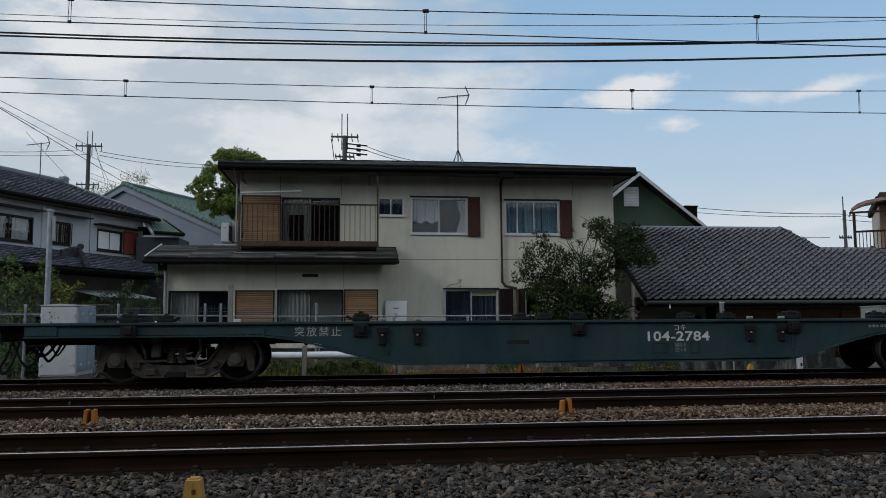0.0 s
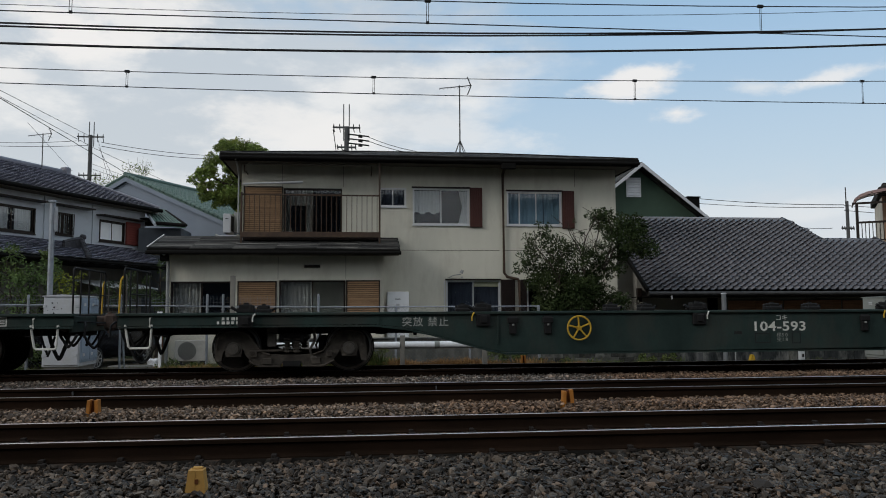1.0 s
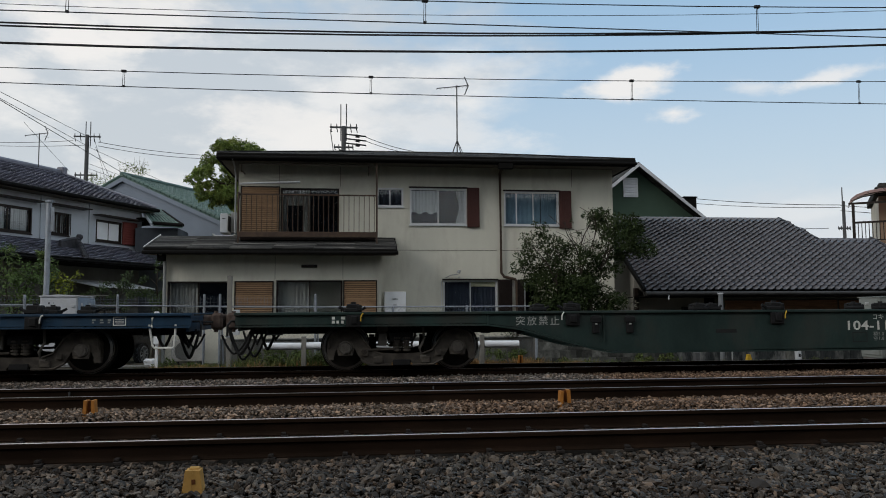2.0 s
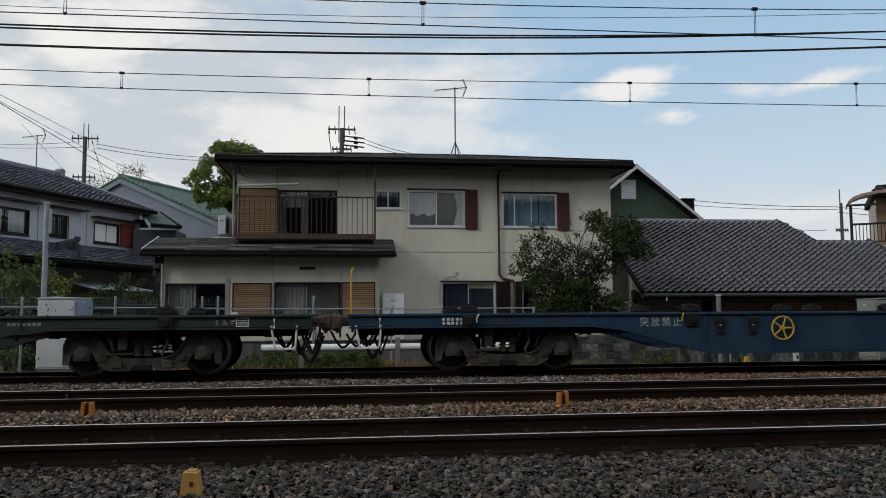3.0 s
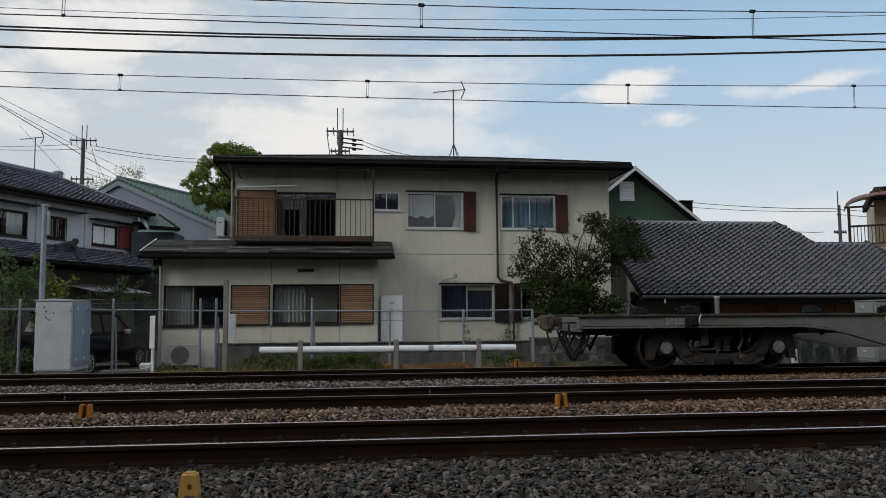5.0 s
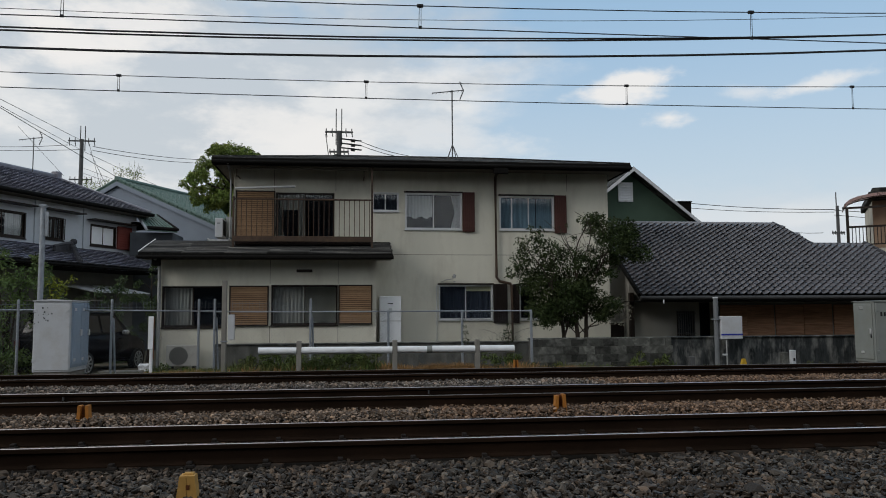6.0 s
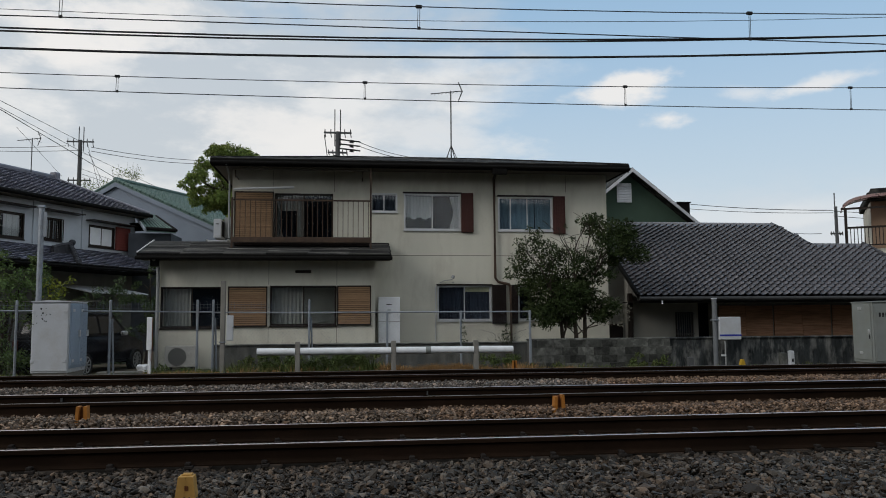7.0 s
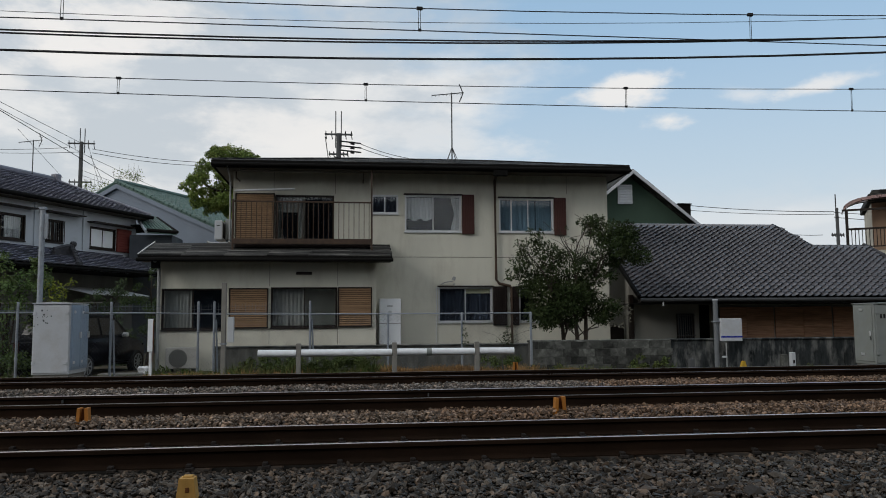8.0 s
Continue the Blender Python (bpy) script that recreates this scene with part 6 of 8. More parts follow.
for x in (-1.22, 1.22):
    for y in (-0.74, 0.74):
        bm = bmesh.new()
        tube(bm, (x, y - 0.08, 0.30), (x, y + 0.08, 0.30), 0.30, 28)
        wl = part("wheel", bm, BLACK, car, local=True)
        bm = bmesh.new()
        s = 1 if y > 0 else -1
        tube(bm, (x, y + s * 0.081, 0.30), (x, y + s * 0.088, 0.30), 0.07, 14)
        for k in range(9):
            t = 2 * math.pi * k / 9
            tube(bm, (x, y + s * 0.085, 0.30), (x + 0.2 * math.cos(t), y + s * 0.085, 0.30 + 0.2 * math.sin(t)), 0.018, 6)
        chain(bm, [(x + 0.205 * math.cos(t), y + s * 0.085, 0.30 + 0.205 * math.sin(t)) for t in [2 * math.pi * j / 24 for j in range(25)]], 0.014, 6)
        part("rim", bm, CASING_GREY, wl, "alloy rim", local=True)
for y in (-0.56, 0.56):
    part("headlight", B((1.52, 1.72, y - 0.16, y + 0.16, 0.66, 0.79), bevel=0.03), PANE, car, "clear headlight", local=True)
    part("tail_light", B((-1.80, -1.74, y * 1.18 - 0.07, y * 1.18 + 0.07, 0.62, 0.92), bevel=0.015), RED_SHUTTER, car, "red tail light", local=True)
    part("mirror", B((0.46, 0.60, (y * 1.46) - 0.08, (y * 1.46) + 0.08, 0.98, 1.10), bevel=0.03), CAR_TRIM_GLINT, car, "pale mirror cover", local=True)
    for x in (-0.62, 0.42):
        part("door_handle", B((x - 0.12, x, y * 1.37 - 0.012, y * 1.37 + 0.012, 0.86, 0.89), bevel=0.006), CARP, car, local=True)
part("bumper", B((1.70, 1.80, -0.70, 0.70, 0.20, 0.48), bevel=0.04), CARP, car, local=True)
part("bumper", B((-1.84, -1.72, -0.70, 0.70, 0.22, 0.50), bevel=0.04), CARP, car, local=True)

sack = thing("plastic_sack", (-5.06, 20.3, GROUND), "crumpled white plastic sack on the ground beside the car", "sack")
bm = B((-0.13, 0.13, -0.10, 0.10, 0.0, 0.22), bevel=0.05)
bmesh.ops.subdivide_edges(bm, edges=bm.edges[:], cuts=1, use_grid_fill=True)
for v in bm.verts:
    if v.co.z > 0.02:
        v.co += Vector((noise.noise(v.co * 9), noise.noise(v.co * 9 + Vector((5, 0, 0))), noise.noise(v.co * 9 + Vector((0, 5, 0))))) * 0.04
part("sack_body", bm, WHITE, sack, local=True)

slab = thing("stone_slab", (-5.35, 19.3, GROUND), "low weathered concrete slab before the parked car", "slab")
part("block", B((-5.80, -4.85, 19.1, 19.5, GROUND, GROUND + 0.12), bevel=0.02), CONCRETE, slab)

# ---------------------------------------------------------------- plants
def leaves(name, clumps, per, size, mat, parent, label, sprays=0, flat=1.0, droop=0.3, loose=(0.28, 0.52)):
    """Small folded leaves strewn through uneven clumps (x, y, z, radius)."""
    verts, faces = [], []
    if sprays:                                          # break each clump into loose sprays
        clumps = [(cx + rng.uniform(-0.8, 0.8) * r, cy + rng.uniform(-0.8, 0.8) * r, cz + rng.uniform(-0.75, 0.75) * r, r * rng.uniform(*loose)) for cx, cy, cz, r in clumps for _ in range(sprays)]
    for cx, cy, cz, r in clumps:
        n = int(per * (r / 0.4) ** 2)
        d = rng.normal(size=(n, 3))
        d /= np.linalg.norm(d, axis=1)[:, None]
        rad = r * rng.uniform(0.25, 1.0, n) ** 0.5 * np.array([1 + 0.45 * noise.noise((cx * 3 + v[0] * 2.2, cy + v[1] * 2.2, cz * 3 + v[2] * 2.2)) for v in d])
        c = np.array([cx, cy, cz]) + d * rad[:, None] * np.array([1, flat, 0.9])
        ax = rng.normal(size=(n, 3)) + d * 0.8 + np.array([0, 0, -droop])
        ax /= np.linalg.norm(ax, axis=1)[:, None]
        sd = np.cross(ax, rng.normal(size=(n, 3)))
        sd /= np.linalg.norm(sd, axis=1)[:, None]
        nm = np.cross(ax, sd)
        ln = size * rng.uniform(0.6, 1.35, n)[:, None]
        wd = ln * 0.42
        k = len(verts)
        quad = np.stack([c - ax * ln * 0.5, c + sd * wd * 0.5 + nm * wd * 0.15, c + ax * ln * 0.5, c - sd * wd * 0.5 + nm * wd * 0.15], 1).reshape(-1, 3)
        verts += quad.tolist()
        for i in range(n):
            b = k + i * 4
            faces += [(b, b + 1, b + 2), (b, b + 2, b + 3)]
    off = parent.matrix_basis.translation if parent else Vector()
    verts = [(a - off.x, b - off.y, c - off.z) for a, b, c in verts]
    return patch_from(name, verts, faces, mat, parent, label)


def limbs(parent, base, tips, r0, wob=0.12, name="trunk"):
    """A stem with limbs that fork and bend towards the tips."""
    for k, tip in enumerate(tips):
        b = Vector(base[k % len(base)])
        t = Vector(tip)
        pts, n = [], 7
        for i in range(n + 1):
            u = i / n
            p = b.lerp(t, u)
            p.x += wob * math.sin(u * 5 + k) * u
            p.y += wob * math.cos(u * 4 + 2 * k) * u
            p.z += 0.35 * wob * math.sin(u * 3.1 + k)
            pts.append(p)
        bm = bmesh.new()
        for i in range(n):
            tube(bm, pts[i], pts[i + 1] + (pts[i + 1] - pts[i]) * 0.08, r0 * (1 - 0.8 * i / n), 7, r0 * (1 - 0.8 * (i + 1) / n))
        part(name if k < len(base) else "limb", bm, BARK, parent)
        for j in range(6):
            i = 2 + j % 5
            p = pts[i]
            q = p + Vector((rng.uniform(-0.5, 0.5), rng.uniform(-0.4, 0.4), rng.uniform(0.1, 0.6)))
            bm = bmesh.new()
            m = p.lerp(q, 0.5) + Vector((rng.uniform(-0.08, 0.08), 0, 0.05))
            chain(bm, [p, m, q], r0 * 0.22, 5)
            part("twig", bm, BARK, parent)


bush = thing("garden_tree", (5.95, 20.3, GROUND), "dark evergreen garden tree with several stems before the house", "tree")
LEFT_LOBE = [(4.9, 3.1, 0.17), (4.73, 2.9, 0.21), (5.16, 2.79, 0.24), (4.78, 2.51, 0.27), (5.33, 2.46, 0.27), (5.1, 2.13, 0.27), (4.58, 2.18, 0.18), (4.24, 2.13, 0.12), (5.56, 2.24, 0.24), (5.9, 2.46, 0.25), (5.73, 2.65, 0.17), (5.62, 2.01, 0.24), (6.19, 2.57, 0.14)]
RIGHT_LOBE = [(6.47, 2.74, 0.16), (6.42, 2.35, 0.2), (6.67, 2.26, 0.2), (6.9, 2.15, 0.17), (6.3, 2.13, 0.18), (6.56, 2.54, 0.14), (5.84, 3.4, 0.06), (6.13, 3.51, 0.08), (6.04, 3.07, 0.08), (6.65, 3.4, 0.25), (6.96, 3.43, 0.28), (7.22, 3.24, 0.29), (7.5, 3.04, 0.25), (7.65, 2.68, 0.22), (7.1, 2.79, 0.27), (6.82, 3.01, 0.24), (7.39, 2.63, 0.23), (6.99, 2.46, 0.23), (7.8, 2.63, 0.1), (6.53, 3.57, 0.12)]
LOW_MASS = [(5.16, 1.74, 0.36), (4.87, 1.6, 0.25), (5.56, 1.52, 0.36), (5.96, 1.52, 0.36), (5.16, 1.29, 0.35), (5.62, 1.13, 0.3), (6.07, 1.13, 0.33), (6.47, 1.9, 0.25), (6.42, 1.52, 0.31), (6.7, 1.4, 0.3), (6.99, 1.35, 0.22), (6.87, 1.13, 0.24), (6.65, 0.93, 0.19), (5.96, 0.88, 0.17), (5.33, 0.96, 0.24), (4.97, 0.74, 0.05), (6.19, 1.85, 0.24), (5.79, 1.79, 0.27)]
leaves("crown", [(x, 20.2 + rng.uniform(-0.4, 0.4), z, r * 1.25) for x, z, r in LEFT_LOBE], 240, 0.08, LEAF_DARK, bush, "dark green leaves in loose sprays with gaps", sprays=13, loose=(0.25, 0.75))
leaves("crown", [(x, 20.2 + rng.uniform(-0.4, 0.4), z, r * (1.28 if x > 6.6 else 0.9)) for x, z, r in RIGHT_LOBE], 250, 0.080, LEAF_DARK, bush, "dark green leaves, densest at the outer crown", sprays=14, loose=(0.3, 0.8))
leaves("lower_crown", [(x, 20.3 + rng.uniform(-0.4, 0.5), z, r * 1.15) for x, z, r in LOW_MASS], 310, 0.08, LEAF_DARK, bush, "dense dark lower leaves", sprays=14, loose=(0.35, 0.85))
leaves("dry_spray", [(7.35, 20.2, 1.15, .34), (7.0, 20.2, 1.3, .3), (6.2, 20.1, 2.3, .3), (5.0, 20.0, 1.55, .3), (6.4, 20.0, 2.7, .3), (6.5, 20.0, 2.1, .3), (7.1, 20.0, 1.0, .4), (6.6, 20.0, 1.4, .35)], 90, 0.08, material("grey_dry_leaf", (0.20, 0.19, 0.15), 0.9, var=0.2, island=0.3), bush, "pale dry leaves")
limbs(bush, [(5.78, 20.35, GROUND), (6.06, 20.3, GROUND), (6.22, 20.25, GROUND)], [(5.45, 20.3, 2.0), (6.0, 20.3, 2.4), (6.6, 20.3, 2.5)], 0.075, 0.14)
limbs(bush, [(5.42, 20.2, 1.5), (6.02, 20.15, 2.0), (6.6, 20.2, 2.1), (6.02, 20.15, 2.2)],
      [(4.75, 20.1, 2.8), (5.68, 20.0, 3.4), (7.3, 20.2, 3.1), (6.2, 20.0, 3.65), (5.3, 20.1, 2.7), (6.5, 20.0, 3.4), (6.9, 20.1, 3.3), (5.85, 20.0, 3.1)], 0.028, 0.16, "limb")

small = thing("sapling", (3.9, 19.2, GROUND), "small self-sown shrub at the kerb wall", "shrub")
leaves("crown", [(3.95, 19.15, 0.62, .13), (3.85, 19.15, 0.45, .14), (4.05, 19.15, 0.42, .14), (3.98, 19.15, 0.78, .07)], 420, 0.06, LEAF_DARK, small, "sparse green leaves")
limbs(small, [(3.95, 19.18, GROUND)], [(3.97, 19.15, 0.8), (3.85, 19.15, 0.5)], 0.014, 0.03, "stem")
vine = thing("vine", (2.68, 18.16, GROUND), "thin vine climbing a fence post", "vine")
leaves("leaf_spray", [(2.70, 18.14, 0.75, .07), (2.72, 18.14, 0.6, .08), (2.70, 18.14, 0.9, .05), (2.73, 18.14, 0.42, .09)], 700, 0.05, LEAF_DARK, vine, "small green leaves")

camphor = thing("broadleaf_tree", (-4.3, 35.2, GROUND), "round broadleaf tree rising behind the house", "tree")
CT = [(-5.27, 8.17, 0.6), (-6.03, 7.57, 0.7), (-6.62, 6.86, 0.5), (-6.67, 6.3, 0.45), (-6.85, 6.95, 0.33), (-5.71, 6.81, 0.9), (-5.3, 6.3, 0.8), (-5.96, 6.0, 0.45), (-4.8, 8.0, 0.36), (-4.15, 8.0, 0.25), (-4.7, 5.6, 0.5), (-4.5, 6.3, 0.5), (-4.6, 5.1, 0.45), (-5.15, 5.69, 0.5), (-4.98, 7.57, 0.8), (-4.37, 7.77, 0.45), (-5.74, 8.0, 0.55), (-6.33, 6.68, 0.6)]
leaves("crown", [(x, 34.6 + rng.uniform(-0.9, 0.9), z, r) for x, z, r in CT], 620, 0.115, LEAF_TREE, camphor, "glossy mid-green leaf clumps", sprays=10, loose=(0.18, 0.5))
limbs(camphor, [(-4.3, 35.2, GROUND)], [(-4.5, 35.1, 6.2)], 0.22, 0.1)
limbs(camphor, [(-4.5, 35.1, 6.0)], [(-5.2, 34.8, 8.0), (-6.3, 34.8, 7.0), (-4.2, 35.0, 7.9), (-5.9, 34.8, 7.4), (-5.3, 34.8, 6.6)], 0.12, 0.15, "limb")

maple = thing("garden_shrub", (-8.0, 19.6, GROUND), "light green garden shrub behind the fence", "shrub")
leaves("crown", [(-8.3, 19.6, 2.35, .45), (-7.8, 19.5, 2.1, .45), (-7.4, 19.5, 2.3, .3), (-8.1, 19.5, 1.7, .5), (-7.5, 19.5, 1.6, .4), (-8.6, 19.6, 2.0, .5), (-8.6, 19.6, 1.2, .5), (-7.9, 19.7, 1.1, .5), (-7.15, 19.5, 2.0, .25), (-8.9, 19.7, 0.5, 0.6), (-8.0, 19.8, 0.4, 0.6), (-8.1, 19.5, -0.05, 0.5), (-7.6, 19.5, 0.2, 0.45), (-8.7, 19.5, -0.1, 0.5)], 420, 0.08, LEAF_LIGHT, maple, "light green feathery leaves", sprays=6)
limbs(maple, [(-8.1, 19.6, GROUND)], [(-8.2, 19.6, 2.3), (-7.6, 19.5, 2.1), (-8.6, 19.6, 1.9)], 0.04, 0.1)
yel = thing("young_shrub", (-6.8, 19.9, GROUND), "young yellow-green shrub behind the relay cabinet", "shrub")
leaves("crown", [(-7.0, 19.4, 1.85, .2), (-6.75, 19.4, 1.72, .2), (-6.55, 19.4, 1.9, .12), (-6.9, 19.4, 1.55, .2)], 260, 0.09, material("yellow_green_leaf", (0.19, 0.22, 0.03), 0.6, var=0.25, island=0.4), yel, "bright yellow-green leaves")
limbs(yel, [(-6.85, 19.45, GROUND)], [(-6.95, 19.4, 1.8), (-6.65, 19.4, 1.75)], 0.02, 0.05, "stem")
pine = thing("garden_hedge", (-5.8, 24.5, GROUND), "dark clipped garden shrubs between the houses", "hedge")
leaves("crown", [(x * 1.08, y * 1.08, 1.014 + (z - 1.014) * 1.08, r * 1.08) for x, y, z, r in ((-5.9, 23.0, 1.75, .35), (-6.6, 23.2, 1.8, .4), (-7.3, 23.2, 1.7, .4), (-5.5, 23.0, 2.35, .28), (-5.6, 23.0, 1.4, .4), (-6.5, 23.0, 1.2, .5), (-5.3, 23.2, 1.9, .25), (-7.6, 23.4, 1.1, .5), (-5.7, 23.0, 0.8, .5), (-5.2, 23.0, 0.4, 0.4), (-6.4, 23.0, 0.5, 0.5), (-7.2, 22.8, 0.8, 0.6), (-8.2, 22.8, 0.9, 0.7), (-8.3, 22.8, 1.8, 0.5), (-5.3, 22.8, 1.1, 0.4), (-6.0, 22.8, 0.1, 0.5), (-7.0, 22.8, 0.1, 0.5))], 420, 0.085, LEAF_MID, pine, "dark green needles and leaves", sprays=6)
limbs(pine, [(-6.1, 24.8, GROUND), (-7.1, 25.0, GROUND)], [(-5.9, 24.8, 2.3), (-7.2, 25.0, 1.75), (-5.8, 24.9, 1.85), (-7.8, 25.0, 1.65)], 0.05, 0.1)

for x, y, z, r, lab in ((-18.6, 60.0, 10.4, 1.1, "bare-branched tree beyond the roofs"), (-14.5, 53.5, 10.4, 0.8, "thin bare-branched tree beyond the green roof")):
    bt = thing("bare_tree", (x, y, GROUND), lab, "tree")
    limbs(bt, [(x, y, GROUND)], [(x + r * math.cos(a), y, z + 0.9 * r * abs(math.sin(a)) + 0.2) for a in (0.4, 0.8, 1.2, 1.6, 2.0, 2.4, 2.8)], 0.032, 0.3)
    leaves("crown", [(x + rng.uniform(-r, r), y, z + rng.uniform(-0.3, 0.6) * r, r * 0.5) for _ in range(12)], 34, 0.12, LEAF_TREE, bt, "sparse young leaves")


def weeds(name, strips, mat, label):
    """Tufts of thin bent blades; strips are (x0, x1, y0, y1, blades, height)."""
    verts, faces = [], []
    for x0, x1, y0, y1, n, h in strips:
        tx, ty = rng.uniform(x0, x1, n // 9 + 1), rng.uniform(y0, y1, n // 9 + 1)
        for i in range(n):
            k = i // 9
            x, y = tx[k] + rng.normal(0, 0.05), ty[k] + rng.normal(0, 0.05)
            hh = h * rng.uniform(0.35, 1.15) * (0.6 + 0.8 * abs(noise.noise((tx[k] * 0.9, ty[k], 4.0))))
            lx, ly = rng.normal(0, 0.35) * hh, rng.normal(0, 0.3) * hh
            w = rng.uniform(0.006, 0.014)
            z = GROUND
            b = len(verts)
            verts += [(x - w, y, z), (x + w, y, z), (x + lx * 0.4 + w * 0.7, y + ly * 0.4, z + hh * 0.6), (x + lx * 0.4 - w * 0.7, y + ly * 0.4, z + hh * 0.6), (x + lx, y + ly, z + hh)]
            faces += [(b, b + 1, b + 2, b + 3), (b + 3, b + 2, b + 4)]
    return patch_from(name, verts, faces, mat, None, label, "weeds")


weeds("grass", [(-4.2, -2.7, 17.2, 18.3, 900, 0.34), (-2.6, 0.9, 17.1, 18.6, 1500, 0.45), (0.9, 3.3, 17.5, 18.4, 250, 0.25), (3.6, 5.6, 17.2, 18.5, 450, 0.3), (5.6, 8.2, 17.4, 18.5, 350, 0.25), (8.2, 12.0, 17.6, 18.5, 350, 0.2), (-9.0, -4.2, 17.6, 18.3, 800, 0.25)], GRASS, "green and dry brown weeds along the fence")
leaves_low = thing("weed_patch", (-0.8, 17.7, GROUND), "leafy green weeds behind the white pipe barrier", "weeds")
leaves("foliage", [(-2.5, 17.8, -0.2, .18), (-2.3, 17.8, -0.1, .25), (-1.65, 17.7, -0.1, .28), (-1.15, 17.7, -0.1, .28), (-0.65, 17.7, -0.12, .28), (-0.15, 17.7, -0.1, .28), (0.3, 17.7, -0.12, .28), (0.75, 17.7, -0.2, .18), (3.5, 17.7, -0.15, .25), (-1.9, 17.8, 0.05, .28), (-1.4, 17.8, 0.0, .3), (-0.9, 17.7, 0.0, .28), (-0.4, 17.8, 0.02, .3), (0.1, 17.8, -0.02, .28), (0.5, 17.8, 0.0, .25), (3.3, 17.8, 0.0, .25), (3.8, 17.9, -0.05, .22), (4.3, 18.0, -0.2, .15), (4.9, 18.0, -0.22, .16), (5.6, 18.1, -0.25, .14), (6.8, 18.3, -0.2, .2), (7.1, 18.3, -0.12, .22), (7.5, 18.3, -0.15, .2), (-3.5, 17.7, -0.22, .17), (-3.9, 17.7, -0.2, .2), (-4.25, 17.8, -0.22, .16)], 1100, 0.06, WEED_LEAF, leaves_low, "low dark green foliage", sprays=7)
weeds("dry_grass", [(0.8, 3.2, 17.0, 17.9, 3600, 0.36), (-4.3, -2.8, 17.0, 17.5, 1300, 0.30), (-2.6, 0.8, 17.0, 17.8, 900, 0.30), (3.3, 5.2, 17.0, 17.8, 1300, 0.30), (5.2, 8.0, 17.1, 17.8, 500, 0.2)], material("dry_grass", (0.34, 0.20, 0.085), 0.9, var=0.25, island=0.45), "dry orange-brown grass beside the track")

# ---------------------------------------------------------------- overhead line
def line(name, fn, y, r, mat, parent, x0=-70, x1=95, step=2.5, n=5):
    bm = bmesh.new()
    k = int((x1 - x0) / step)
    chain(bm, [(x0 + i * step, y, fn(x0 + i * step)) for i in range(k + 1)], r, n)
    return part(name, bm, mat, parent)


def sag(z0, k, xm):
    """A wire that hangs between masts some 50 m apart."""
    return lambda x: z0 + k * min((x - xm) ** 2, 620 + 0 * x)


for yc, con, mes, drops, lab in ((10.53, lambda x: 5.02 + 0.0062 * x, sag(5.315, 0.0018, -3.0), (-13.6, -8.7, -3.79, 0.98, 5.90, 10.8, 15.7), "middle"),
                                 (14.216, sag(5.046, 0.0006, 0.0), sag(5.337, 0.0011, -4.0), (-13.4, -8.8, -4.11, 0.31, 5.34, 10.06, 14.9, 19.8), "far")):
    oh = thing("overhead_line", (0, yc, 5.0), "contact wire hung by droppers from a messenger wire", "overhead wire", "overhead lines")
    line("contact_wire", con, yc, 0.0085, WIRE, oh)
    line("messenger_wire", mes, yc, 0.0078, WIRE, oh)
    for x in drops:
        bm = bmesh.new()
        tube(bm, (x - 0.02, yc - 0.006, con(x)), (x - 0.012, yc - 0.006, mes(x)), 0.0045, 5)
        tube(bm, (x + 0.012, yc + 0.006, con(x)), (x + 0.014, yc + 0.006, mes(x)), 0.0045, 5)
        box(bm, x - 0.045, x + 0.045, yc - 0.022, yc + 0.022, mes(x) - 0.02, mes(x) + 0.025, 0.008)
        box(bm, x - 0.022, x + 0.022, yc - 0.012, yc + 0.012, con(x) - 0.012, con(x) + 0.028, 0.004)
        part("dropper", bm, WIRE, oh)
feed = thing("feeder_cables", (0, 16.6, 6.5), "thick black feeder cables hanging along the railway", "cable")


def feeder(z0, k):
    return lambda x: 1.014 + 1.3387 * (z0 - 1.014 + k * min((x / 1.3387 + 4.5) ** 2, 520))


line("feeder_cable", feeder(5.500, 0.0023), 16.6, 0.021, WIRE, feed)
line("feeder_cable", feeder(5.455, 0.00255), 16.62, 0.021, WIRE, feed)
line("feeder_cable", feeder(5.178, 0.0025), 16.6, 0.027, WIRE, feed)
line("earth_wire", feeder(5.795, 0.0025), 16.6, 0.007, WIRE, feed)


# ---------------------------------------------------------------- utility poles, wires, antennas
def utility_pole(x, y, top, label, arms, rods, low, r=0.19):
    p = thing("utility_pole", (x, y, GROUND), label, "utility pole", "utility poles")
    bm = bmesh.new()
    tube(bm, (x, y, GROUND), (x, y, top), r, 14, r * 0.74)
    part("shaft", bm, POLE_GREY, p)
    for z, half in arms:
        ar = part("crossarm", B((x - half, x + half, y - 0.06, y + 0.06, z - 0.05, z + 0.05), bevel=0.01), POLE_GREY, p)
        for s in (-0.92, -0.5, 0.5, 0.92):
            bm = bmesh.new()
            tube(bm, (x + s * half, y, z + 0.05), (x + s * half, y, z + 0.05 + 0.2 * half), 0.035, 8, 0.025)
            tube(bm, (x + s * half, y, z - 0.05), (x + s * half + 0.05, y, z - 0.05 - 0.35 * half ** 2), 0.028, 6)
            part("insulator", bm, UNDER, ar)
    for dx in rods:
        bm = bmesh.new()
        tube(bm, (x + dx, y, top - 0.9), (x + dx, y, top + low), 0.035, 6)
        part("rod", bm, POLE_GREY, p)
    return p


p1 = utility_pole(-20.52, 62.0, 14.75, "concrete utility pole with crossarms beyond the roofs", ((14.62, 1.0), (11.6, 0.85)), (-0.11, 0.24), 1.05)
p2 = utility_pole(-0.63, 47.6, 12.4, "concrete utility pole with transformer gear behind the house", ((12.34, 0.85), (11.1, 0.6)), (-0.18, 0.16), 1.4)
